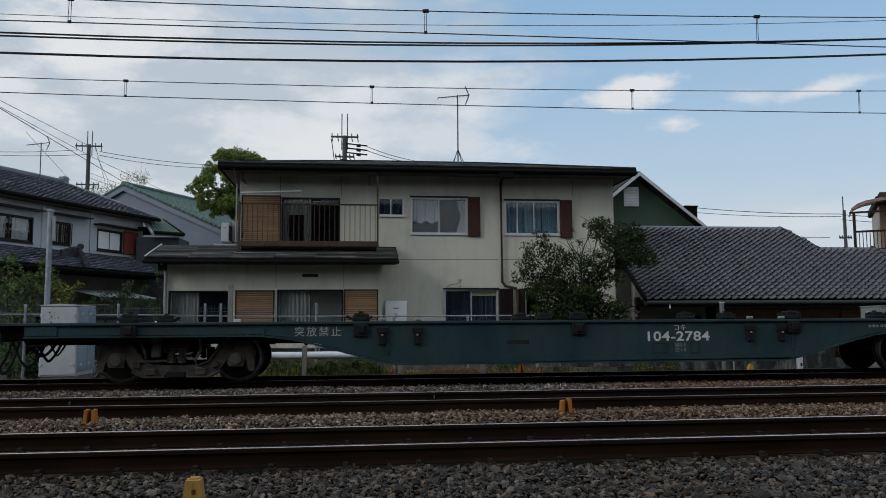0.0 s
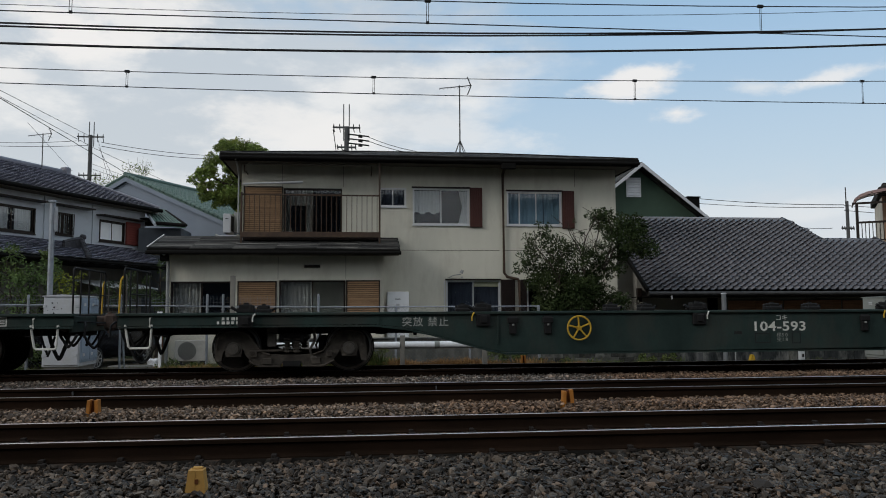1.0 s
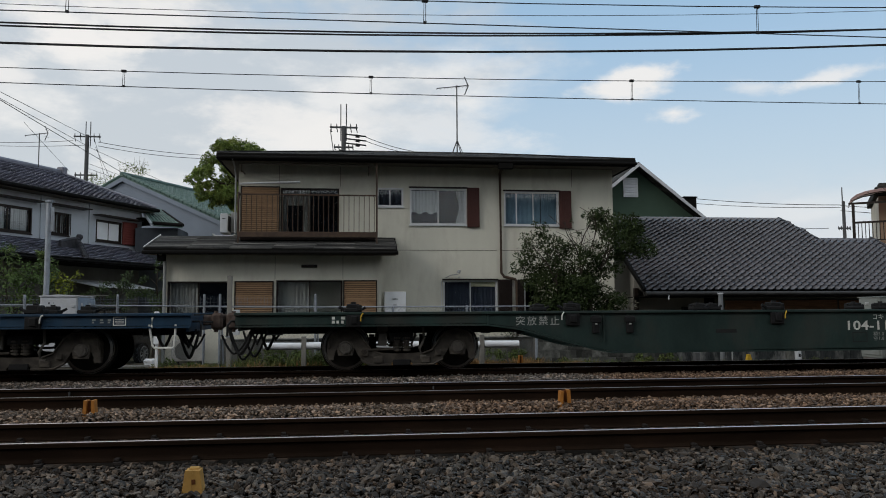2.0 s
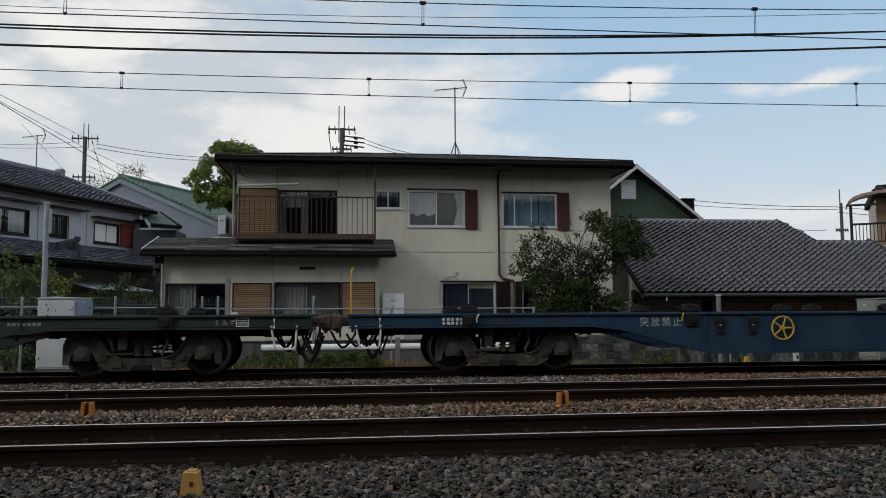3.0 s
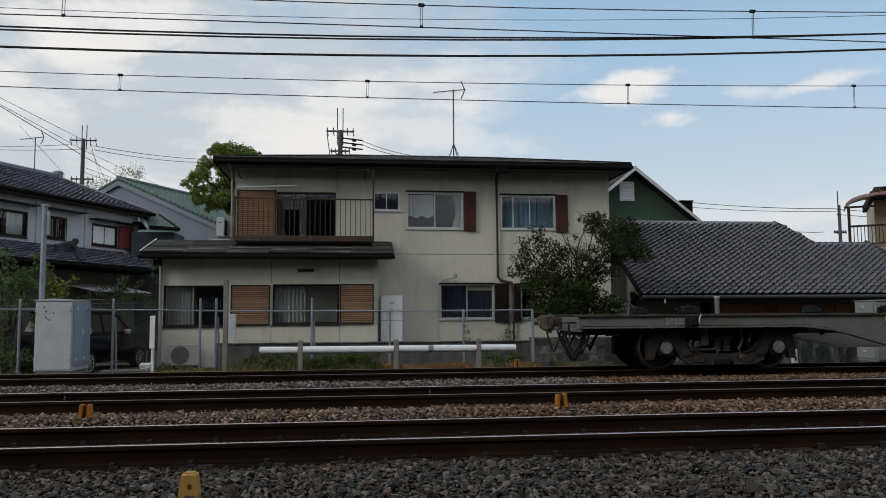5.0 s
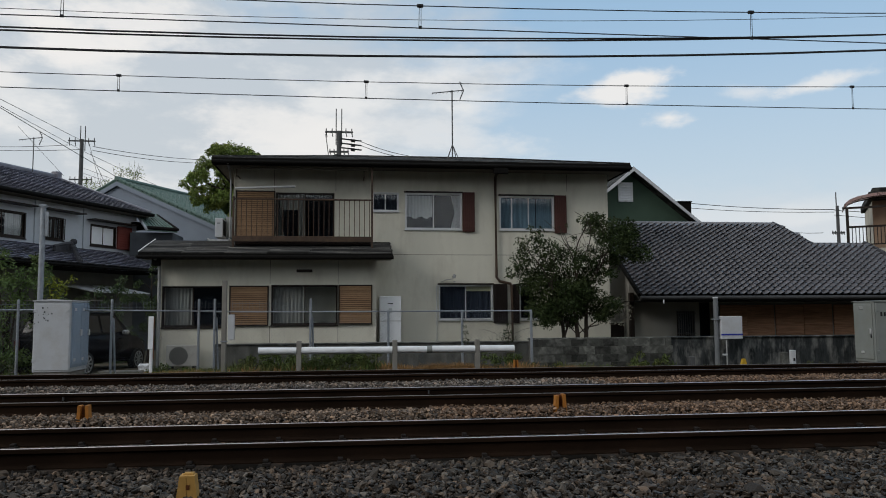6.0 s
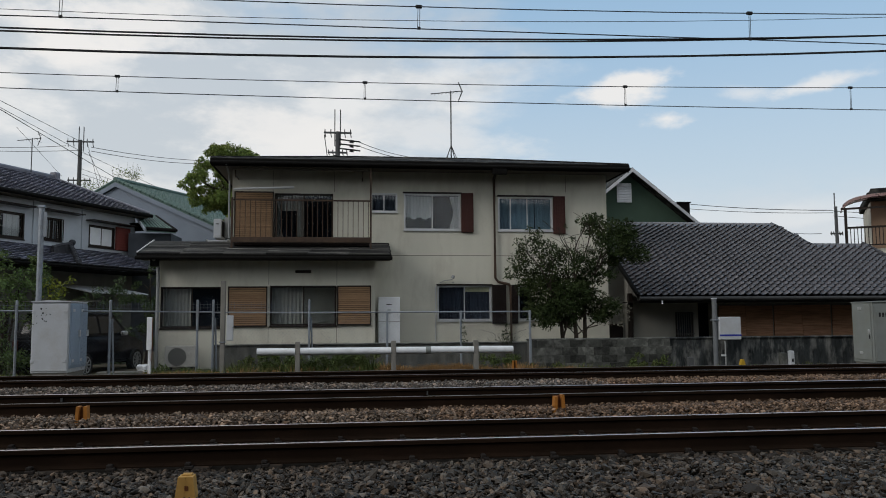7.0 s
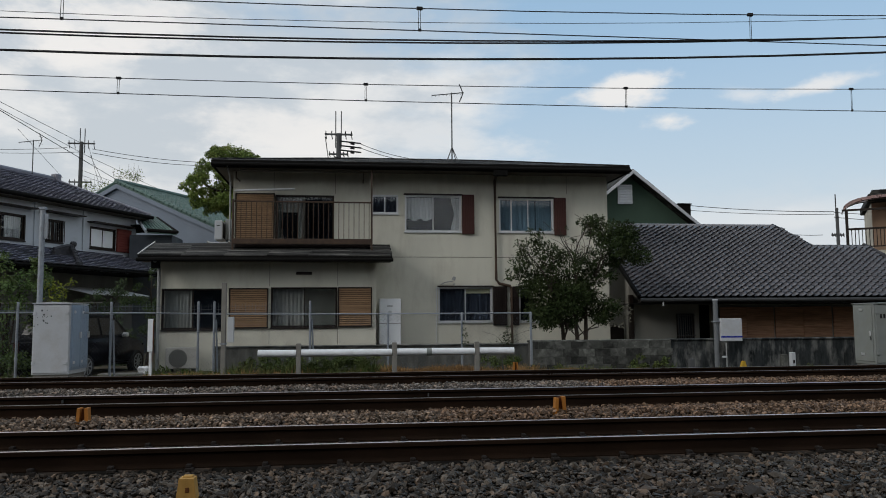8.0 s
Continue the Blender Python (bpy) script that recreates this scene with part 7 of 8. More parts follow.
bm = bmesh.new()
for k in range(3):
    tube(bm, (-0.5, 47.5, 11.9 - 0.28 * k), (0.75, 47.4, 11.75 - 0.28 * k), 0.045, 6)
    tube(bm, (0.1, 47.5, 11.8 - 0.28 * k), (0.35, 47.5, 11.77 - 0.28 * k), 0.10, 8)
part("switchgear", bm, UNDER, p2, "dark insulator strings")
part("transformer", B((-0.9, -0.66, 47.3, 47.6, 10.3, 10.9), bevel=0.05), UNDER, p2)
p3 = utility_pole(31.3, 46.3, 7.9, "concrete utility pole beside the cream building", ((6.15, 0.42),), (-0.06,), 0.9, 0.13)
wires = thing("service_wires", (-18, 55, 12), "thin service wires strung between utility poles", "cable")


def strung(pts, r, droop=0.25):
    bm = bmesh.new()
    out = []
    for a, b in zip(pts, pts[1:]):
        a, b = Vector(a), Vector(b)
        for i in range(8):
            t = i / 8
            q = a.lerp(b, t)
            q.z -= droop * 4 * t * (1 - t)
            out.append(q)
    out.append(Vector(pts[-1]))
    chain(bm, out, r, 4)
    part("service_wire", bm, WIRE, wires)


for pts, r, d in (([(-18.98, 41.74, 12.84), (-20.64, 62.0, 14.7)], 0.018, 0.0), ([(-18.97, 41.78, 12.49), (-19.73, 51.94, 12.94), (-18.41, 63.99, 12.17), (-15.48, 76.8, 11.63)], 0.025, 0.0),
                  ([(-19.92, 43.84, 13.1), (-20.21, 62.0, 13.72), (-17.1, 81.8, 13.3)], 0.018, 0.0), ([(-33.2, 73.5, 16.48), (-21.6, 62.1, 14.3)], 0.02, 0.1), ([(-34.1, 75.6, 16.6), (-20.6, 62.0, 13.95)], 0.02, 0.1),
                  ([(-19.7, 62.0, 14.2), (-13.3, 76.2, 16.1), (-6, 92, 18)], 0.022, 0.2), ([(-19.7, 62.0, 13.9), (-13.3, 76.2, 15.8), (-6, 92, 17.6)], 0.022, 0.25), ([(-21.18, 52.1, 13.31), (-21.93, 62.4, 11.96)], 0.016, 0.0),
                  ([(-20.62, 62.0, 12.6), (-16.5, 70, 11.7)], 0.015, 0.05), ([(-20.62, 62.0, 12.2), (-15.5, 72, 11.2)], 0.015, 0.05), ([(-20.0, 62, 14.5), (-19.0, 62.5, 10.5)], 0.014, 0.0), ([(-19.9, 62, 13.8), (-18.6, 62.5, 10.9)], 0.014, 0.0),
                  ([(0.7, 47.5, 11.75), (4.13, 54.1, 12.29), (9, 64, 13.2)], 0.02, 0.1), ([(0.7, 47.5, 11.5), (4.13, 54.1, 12.1), (9, 64, 13.0)], 0.02, 0.1), ([(-1.45, 47.6, 12.2), (-1.2, 47.6, 10.4)], 0.025, 0.0),
                  ([(25.3, 56.8, 9.61), (31.1, 46.3, 7.66)], 0.022, 0.15), ([(24.0, 58.0, 9.55), (31.1, 46.3, 7.5)], 0.018, 0.2), ([(31.1, 46.3, 7.62), (34.0, 40.0, 6.5)], 0.018, 0.05), ([(31.1, 46.3, 7.3), (34.0, 40.0, 6.1)], 0.018, 0.05),
                  ([(34.0, 55.9, 7.25), (30.3, 46.4, 6.16)], 0.018, 0.05)):
    strung(pts, r, d)


def antenna(x, y, z0, top, boom, turn, label, tripod):
    """A rooftop television aerial: mast, boom with short cross rods, reflector."""
    a = thing("tv_antenna", (x, y, z0), label, "antenna", "roof antennas")
    bm = bmesh.new()
    tube(bm, (x, y, z0), (x, y, top), 0.021, 8)
    part("mast", bm, AERIAL, a)
    c, s = math.cos(turn), math.sin(turn)
    bm = bmesh.new()
    za = top - 0.1
    tube(bm, (x - boom * 0.62 * c, y - boom * 0.62 * s, za - 0.04), (x + boom * 0.38 * c, y + boom * 0.38 * s, za + 0.13), 0.015, 6)
    part("boom", bm, AERIAL, a)
    for k in range(9):
        t = -0.6 + k * 0.115
        px, py, pz = x + boom * t * c, y + boom * t * s, za + 0.045 + 0.17 * t
        bm = bmesh.new()
        ln = 0.10 + 0.008 * k
        tube(bm, (px + s * ln, py - c * ln, pz), (px - s * ln, py + c * ln, pz), 0.005, 5)
        part("element", bm, AERIAL, a)
    px, py = x + boom * 0.36 * c, y + boom * 0.36 * s
    for q in (1, -1):
        bm = bmesh.new()
        tube(bm, (px, py, za + 0.11), (px - 0.12 * c, py, za + 0.11 + q * 0.29), 0.017, 6)
        tube(bm, (px - 0.05 * c - 0.12 * s, py - 0.12, za + 0.11 + q * 0.14), (px - 0.05 * c + 0.12 * s, py + 0.12, za + 0.11 + q * 0.14), 0.006, 5)
        part("reflector", bm, AERIAL, a)
    if tripod:
        for k in range(4):
            t = math.pi / 4 + k * math.pi / 2
            bm = bmesh.new()
            tube(bm, (x, y, z0 + 0.52), (x + 0.26 * math.cos(t), y + 0.26 * math.sin(t), z0 - 0.02), 0.013, 6)
            part("stay", bm, AERIAL, a)
    return a


antenna(3.215, 23.8, 5.84, 8.10, 1.05, 0.15, "tall television antenna on a tripod on the roof", True)
antenna(-12.6, 32.5, 6.86, 8.25, 0.85, 0.25, "television antenna on the tiled roof ridge", False)

# ---------------------------------------------------------------- freight wagons
SPEED = 21.955
PITCH = 20.07                                       # from wagon to wagon
DARK_FRAME = material("grimy_dark_frame", (0.042, 0.037, 0.034), 0.8, var=0.4, scale=4, bump=0.2, tint=(0.08, 0.062, 0.05), tint_amount=0.5, tint_scale=3)
COVER_PALE = material("pale_axle_cover", (0.27, 0.265, 0.255), 0.7, var=0.3, scale=12)
COUPLER = material("rusty_coupler_steel", (0.075, 0.053, 0.044), 0.85, var=0.4, scale=9, bump=0.2, tint=(0.14, 0.12, 0.11), tint_amount=0.5, tint_scale=6)
AXLE_PALE = material("dusty_grey_cover", (0.115, 0.105, 0.093), 0.8, var=0.3, scale=9, tint=(0.05, 0.045, 0.04), tint_amount=0.6, tint_scale=8)


def rect_ring(bm, x0, x1, z0, z1, y, t=0.018):
    box(bm, x0, x1, y - 0.002, y, z0, z0 + t)
    box(bm, x0, x1, y - 0.002, y, z1 - t, z1)
    box(bm, x0, x0 + t, y - 0.002, y, z0 + t, z1 - t)
    box(bm, x1 - t, x1, y - 0.002, y, z0 + t, z1 - t)


def bogie_meshes():
    """Shared meshes of a cast-frame freight bogie with a 1.9 m wheelbase."""
    out = {}
    top = [(-1.25, 0.20), (-1.25, 0.52), (-1.19, 0.655), (-1.10, 0.70), (-0.80, 0.70), (-0.72, 0.66), (-0.60, 0.48), (-0.50, 0.36), (-0.40, 0.315), (-0.16, 0.30)]
    top = top + [(-u, w) for u, w in top[::-1]]
    low = [(1.15, 0.20), (1.13, 0.31), (1.09, 0.40), (1.04, 0.44), (0.86, 0.44), (0.80, 0.40), (0.76, 0.31), (0.68, 0.20), (0.52, 0.10), (0.20, 0.095), (0.17, 0.155)]
    low = low + [(-u, w) for u, w in low[::-1]]
    bm = bmesh.new()
    prism(bm, top + low, -0.07, 0.07)
    bmesh.ops.triangulate(bm, faces=[f for f in bm.faces if len(f.verts) > 4])
    for q in (-1, 1):                                   # raised rib along the casting's slope; arch over each axle added as wheel glint
        chain(bm, [(q * u, -0.085, w) for u, w in ((1.23, 0.40), (1.20, 0.60), (1.10, 0.685), (0.95, 0.70), (0.80, 0.685), (0.70, 0.62), (0.52, 0.36), (0.36, 0.30))], 0.018, 5)
        chain(bm, [(q * u, -0.08, w) for u, w in ((0.70, 0.20), (0.53, 0.115), (0.18, 0.11))], 0.02, 5)
        box(bm, q * 0.62 - 0.05, q * 0.62 + 0.05, -0.12, -0.07, 0.26, 0.36, 0.012)
        box(bm, q * 0.40 - 0.08, q * 0.40 + 0.08, -0.115, -0.07, 0.14, 0.25, 0.012)
    bmesh.ops.recalc_face_normals(bm, faces=bm.faces)
    out["side_frame"] = mesh_of(bm, "side_frame", BOGIE)
    bm = bmesh.new()
    prism(bm, [(-0.12, -0.13), (0.12, -0.13), (0.15, 0.0), (0.11, 0.10), (-0.11, 0.10), (-0.15, 0.0)], -0.09, 0.10)
    out["axle_box"] = mesh_of(bm, "axle_box", BOGIE)
    bm = bmesh.new()
    tube(bm, (0, -0.13, 0), (0, -0.085, 0), 0.085, 16)
    tube(bm, (0, -0.14, 0), (0, -0.128, 0), 0.045, 12)
    for k in range(3):
        a = 2.1 * k + 0.5
        tube(bm, (0.06 * math.cos(a), -0.142, 0.06 * math.sin(a)), (0.06 * math.cos(a), -0.13, 0.06 * math.sin(a)), 0.012, 6)
    chain(bm, [(0.098 * math.cos(2 * math.pi * k / 20), -0.098, 0.098 * math.sin(2 * math.pi * k / 20)) for k in range(21)], 0.014, 6)
    out["axle_cover"] = mesh_of(bm, "axle_cover", AXLE_PALE)
    bm = bmesh.new()
    tube(bm, (0, -0.82, 0), (0, 0.82, 0), 0.065, 14)
    out["axle"] = mesh_of(bm, "axle", UNDER)
    bm = bmesh.new()
    tube(bm, (0, 0.530, 0), (0, 0.605, 0), 0.400, 40, 0.394)
    tube(bm, (0, 0.500, 0), (0, 0.530, 0), 0.428, 40)
    tube(bm, (0, 0.606, 0), (0, 0.63, 0), 0.14, 20)
    out["wheel"] = mesh_of(bm, "wheel", WHEEL)
    bm = bmesh.new()
    tube(bm, (0, 0.542, 0), (0, 0.592, 0), 0.405, 40, 0.402)
    for k in range(48):                                 # polished ring on the rim's outer face
        a, c = 2 * math.pi * k / 48, 2 * math.pi * (k + 1) / 48
        ring = [(0.345, 0.618, a), (0.398, 0.600, a), (0.398, 0.600, c), (0.345, 0.618, c)]
        bm.faces.new([bm.verts.new((rr * math.cos(q), y, rr * math.sin(q))) for rr, y, q in ring])
    out["tread"] = mesh_of(bm, "tread", TYRE_RIM)
    bm = bmesh.new()
    for k in range(5):
        bmesh.ops.create_cone(bm, cap_ends=True, segments=14, radius1=0.075, radius2=0.075, depth=0.028, matrix=Matrix.Translation((0, 0, k * 0.05)))
    tube(bm, (0, 0, -0.03), (0, 0, 0.23), 0.045, 10)
    out["spring"] = mesh_of(bm, "spring", BOGIE)
    out["bolster"] = mesh_of(B((-0.15, 0.15, -1.0, -0.9, 0.10, 0.20), (-0.2, 0.2, -0.98, 0.98, 0.50, 0.66), (-0.26, 0.26, -0.4, 0.4, 0.66, 0.75), bevel=0.012), "bolster", UNDER)
    bm = B((-0.075, 0.075, -0.05, 0.03, -0.13, 0.10), bevel=0.015)
    box(bm, -0.09, 0.09, -0.02, 0.05, 0.10, 0.20, 0.01)
    tube(bm, (0, -0.06, 0.16), (0, 0.06, 0.16), 0.05, 10)
    out["bracket"] = mesh_of(bm, "brake_bracket", AXLE_PALE)
    bm = bmesh.new()
    chain(bm, [(0, 0, 0.30), (0.02, -0.02, 0.10), (-0.06, -0.03, -0.06), (-0.02, -0.02, -0.20)], 0.026, 6)
    box(bm, -0.05, 0.05, -0.05, 0.02, -0.24, -0.17, 0.01)
    out["lever"] = mesh_of(bm, "brake_lever", AXLE_PALE)
    bm = bmesh.new()
    tube(bm, (-0.38, 0, 0), (0.16, 0, 0.015), 0.022, 8)
    tube(bm, (-0.34, -0.03, -0.03), (-0.34, 0.04, -0.03), 0.05, 10)
    out["brake_rod"] = mesh_of(bm, "brake_rod", BOGIE)
    bm = B((-0.05, 0.05, 0.42, 0.66, -0.19, 0.16), (-0.05, 0.05, -0.66, -0.42, -0.19, 0.16), (-0.03, 0.03, -0.42, 0.42, -0.04, 0.02), bevel=0.01)
    out["brake_beam"] = mesh_of(bm, "brake_beam", UNDER)
    for key, mat in (("side_frame", DARK_FRAME), ("axle_box", UNDER)):
        me = out[key].copy()
        me.materials.clear()
        me.materials.append(mat)
        me.transform(Matrix.Diagonal((1.105, 1, 1, 1)))
        out[key + "_dark"] = me
    me = out["axle_cover"].copy()
    me.materials.clear()
    me.materials.append(COVER_PALE)
    out["axle_cover_pale"] = me
    return out


BM = bogie_meshes()


def bogie(root, x, newer):
    b = piece("bogie", BM["bolster"], root, (x, 0, 0))
    base = 1.05 if newer else 0.95                      # half the wheelbase
    tagged(b, "dark steel bogie with pale axle covers" if newer else "brown dust-covered cast steel bogie")
    for s in (-1, 1):
        f = piece("side_frame", BM["side_frame_dark" if newer else "side_frame"], b, (0, s * 0.90, 0), (0, 0, 180 if s > 0 else 0))
        for dx in (-0.08, 0.08):
            piece("spring", BM["spring"], b, (dx, s * 0.93, 0.36))
        piece("brake_bracket", BM["bracket"], b, (-0.33, s * 0.93, 0.56))
        piece("brake_lever", BM["lever"], b, (0.36, s * 0.95, 0.44))
        piece("brake_rod", BM["brake_rod"], b, (-0.3, s * 0.99, 0.36))
        for dx in (-base, base):
            piece("axle_box", BM["axle_box_dark" if newer else "axle_box"], b, (dx, s * 0.90, 0.405), (0, 0, 180 if s > 0 else 0))
            piece("axle_cover", BM["axle_cover_pale" if newer else "axle_cover"], b, (dx, s * 0.90, 0.405), (0, 0, 180 if s > 0 else 0))
    for dx in (-base, base):
        piece("axle", BM["axle"], b, (dx, 0, 0.405))
        for rz in (0, 180):
            piece("wheel", BM["wheel"], b, (dx, 0, 0.405), (0, 0, rz))
            piece("wheel_tread", BM["tread"], b, (dx, 0, 0.405), (0, 0, rz))
        piece("brake_beam", BM["brake_beam"], b, (dx * 0.50, 0, 0.42))


def wheel_mesh():
    bm = bmesh.new()
    pts = [(0.2 * math.cos(a), 0, 0.2 * math.sin(a)) for a in [2 * math.pi * k / 28 for k in range(29)]]
    chain(bm, pts, 0.016, 6)
    for k in range(5):
        a = 2 * math.pi * k / 5 + 0.3
        tube(bm, (0, 0.01, 0), (0.2 * math.cos(a), 0, 0.2 * math.sin(a)), 0.015, 6)
    tube(bm, (0, -0.02, 0), (0, 0.06, 0), 0.04, 10)
    return mesh_of(bm, "brake_wheel", YELLOW)


def lock_meshes():
    bm = B((-0.15, 0.15, -0.10, 0.16, 0.0, 0.07), (-0.11, 0.10, -0.09, 0.12, 0.06, 0.135), (0.06, 0.14, -0.11, -0.03, 0.02, 0.12), bevel=0.014)
    tube(bm, (0.0, 0.0, 0.13), (0.0, 0.0, 0.165), 0.045, 8)
    tube(bm, (-0.15, -0.02, 0.04), (-0.24, -0.02, 0.09), 0.025, 6)
    a = mesh_of(bm, "container_lock", UNDER)
    bm = B((-0.12, 0.12, -0.05, 0.0, -0.20, 0.0), (-0.05, 0.06, -0.08, -0.05, -0.15, -0.02), bevel=0.01)
    b = mesh_of(bm, "lock_bracket", UNDER)
    bm = bmesh.new()
    chain(bm, [(-0.16, -0.07, 0.0), (-0.18, -0.09, -0.02), (-0.2, -0.09, -0.07), (-0.2, -0.09, -0.13)], 0.012, 6)
    c = mesh_of(bm, "lock_lever", YELLOW)
    bm = B((-0.06, 0.06, -0.06, 0.0, -0.32, -0.02), (-0.09, 0.09, -0.075, -0.02, -0.14, -0.04), bevel=0.01)
    d = mesh_of(bm, "deck_stop", UNDER)
    e = mesh_of(B((-0.018, 0.018, -0.085, -0.055, -0.225, -0.195), bevel=0.006), "stop_pin", LETTER_DIM)
    f = mesh_of(B((-0.05, 0.05, -0.04, 0.04, 0.0, 0.05), bevel=0.012), "stop_cap", LETTER_DIM)
    return a, b, c, d, e, f


WHEEL_ME, (LOCK, LOCK_BR, LEVER, STOP, PIN, CAP) = wheel_mesh(), lock_meshes()
LEVER_WHITE = LEVER.copy()
LEVER_WHITE.materials.clear()
LEVER_WHITE.materials.append(LETTER)


def hoses(root, sgn, seed):
    r = random.Random(seed)
    for y in (-0.98, -0.80, -0.62, -0.45, -0.25, 0.30, 0.60):
        z = 0.76 + r.uniform(-0.08, 0.08)
        d, start = r.uniform(0.18, 0.52), r.uniform(9.0, 9.55)
        lean, far = r.uniform(-0.25, 0.25), r.uniform(0.24, 0.52)
        pts = []
        for k in range(11):
            t = k / 10
            pts.append((sgn * (start + far * t + 0.05 * math.sin(t * 6.0)), y + lean * t, z - d * (1 - abs(2 * t - 1) ** 3) - 0.06 * t))
        bm = bmesh.new()
        chain(bm, pts, r.uniform(0.017, 0.031), 6)
        part("brake_hose", bm, BLACK, root, "black rubber brake hose", local=True)
    for y in (-0.95, -0.62, -0.30):                     # cocks where the hoses begin
        bm = bmesh.new()
        tube(bm, (sgn * 9.3, y, 0.77), (sgn * 9.48, y, 0.74), 0.035, 8)
        box(bm, sgn * 9.40 - 0.04, sgn * 9.40 + 0.04, y - 0.04, y + 0.04, 0.76, 0.84, 0.01)
        part("angle_cock", bm, BOGIE, root, "dusty grey air cock", local=True)


def pole(root, pts, r, mat, name, label=""):
    bm = bmesh.new()
    chain(bm, pts, r, 8)
    part(name, bm, mat, root, label, local=True)


def railing(root, kind, x):
    """Hand railings across the wagon's end at x, one kind for each build of wagon."""
    if kind == "grip":                                  # one yellow grab pole
        pole(root, [(x, -1.12, 0.88), (x, -1.12, 1.72), (x + 0.03, -1.08, 1.77)], 0.016, YELLOW, "grab_pole", "yellow grab pole")
        return
    top, far = (1.76, 0.60) if kind == "wide" else (1.74, 0.50)
    if kind == "tall_hoop":                             # tall hoop of grey tube beside a post with a crossbar
        pole(root, [(x, -1.08, 0.95), (x, -1.08, 1.82), (x - 0.01, -1.05, 1.87), (x - 0.02, -0.55, 1.87), (x - 0.02, -0.50, 1.82), (x - 0.02, -0.50, 0.95)], 0.016, AXLE_PALE, "hoop", "grey bent tube hoop")
        pole(root, [(x - 0.01, -1.08, 1.36), (x - 0.02, -0.50, 1.36)], 0.012, AXLE_PALE, "rung")
        pole(root, [(x - 0.03, 0.20, 0.95), (x - 0.03, 0.20, 1.80)], 0.024, AXLE_PALE, "upright")
        pole(root, [(x - 0.18, 0.20, 1.80), (x + 0.14, 0.20, 1.80)], 0.016, AXLE_PALE, "crossbar")
        pole(root, [(x - 0.03, -0.5, 1.62), (x - 0.03, 0.45, 1.62), (x - 0.03, 0.50, 1.56), (x - 0.03, 0.50, 0.95)], 0.014, UNDER, "top_rail", "dark tube railing")
        pole(root, [(x - 0.03, 0.56, 0.95), (x - 0.03, 0.56, 1.50)], 0.015, YELLOW, "grab_pole", "yellow grab pole")
        return
    pole(root, [(x, -1.10, 0.95), (x, -1.10, top - 0.04), (x, -1.06, top), (x, far - 0.04, top), (x, far, top - 0.04), (x, far, 0.95)], 0.016, UNDER, "top_rail", "dark tube railing across the wagon end")
    pole(root, [(x, -0.75, top - 0.42), (x, far, top - 0.42)], 0.012, UNDER, "middle_rail")
    for y in (-0.75, -0.35, far - 0.25):
        pole(root, [(x, y, 0.95), (x, y, top)], 0.014, UNDER, "railing_post")
    near = -1.16 if kind in ("near", "wide") else far + 0.02
    pole(root, [(x - 0.06, near, 0.88), (x - 0.04, near, 1.52), (x - 0.01, near + 0.02, 1.60)], 0.015, YELLOW, "grab_pole", "yellow grab pole")
    pole(root, [(x + 0.05, near + 0.04, 0.88), (x + 0.04, near + 0.04, 1.60)], 0.013, AXLE_PALE, "grab_pole", "grey grab pole")


def steps(root, x, mat=LETTER):
    bm = bmesh.new()
    chain(bm, [(x - 0.22, -1.28, 0.82), (x - 0.19, -1.28, 0.62), (x - 0.16, -1.28, 0.47), (x - 0.13, -1.28, 0.445), (x + 0.14, -1.28, 0.445), (x + 0.17, -1.28, 0.47), (x + 0.18, -1.28, 0.62), (x + 0.19, -1.28, 0.82)], 0.019, 6)
    box(bm, x - 0.14, x + 0.15, -1.30, -1.20, 0.428, 0.45, 0.004)
    part("step", bm, mat, root, "white foot step" if mat == LETTER else "", local=True)
    bm = bmesh.new()
    chain(bm, [(x - 0.17 if x > 0 else x + 0.17, -1.29, 0.93), (x - 0.17 if x > 0 else x + 0.17, -1.33, 0.92), (x - 0.17 if x > 0 else x + 0.17, -1.33, 0.78), (x - 0.17 if x > 0 else x + 0.17, -1.29, 0.77)], 0.014, 6)
    part("hand_grip", bm, mat, root, local=True)


# places of the container locks and of the hinged deck stops along each wagon
LOCKS = {1: (-7.66, -3.98, -0.3, 3.57, 7.3), 3: (-7.8, -4.1, -0.42, 3.37, 7.14), 5: (-7.5, -3.63, 0.15, 3.75, 7.4), 6: (-7.7, -3.9, -0.29, 3.57, 7.3)}
STOPS = {1: (-3.63, -3.05, 2.76, 3.34), 3: (-3.7, -3.1, 2.55, 3.06), 5: (-3.25, -2.61, 3.01, 3.61), 6: (-3.5, -3.1, 2.75, 3.12)}


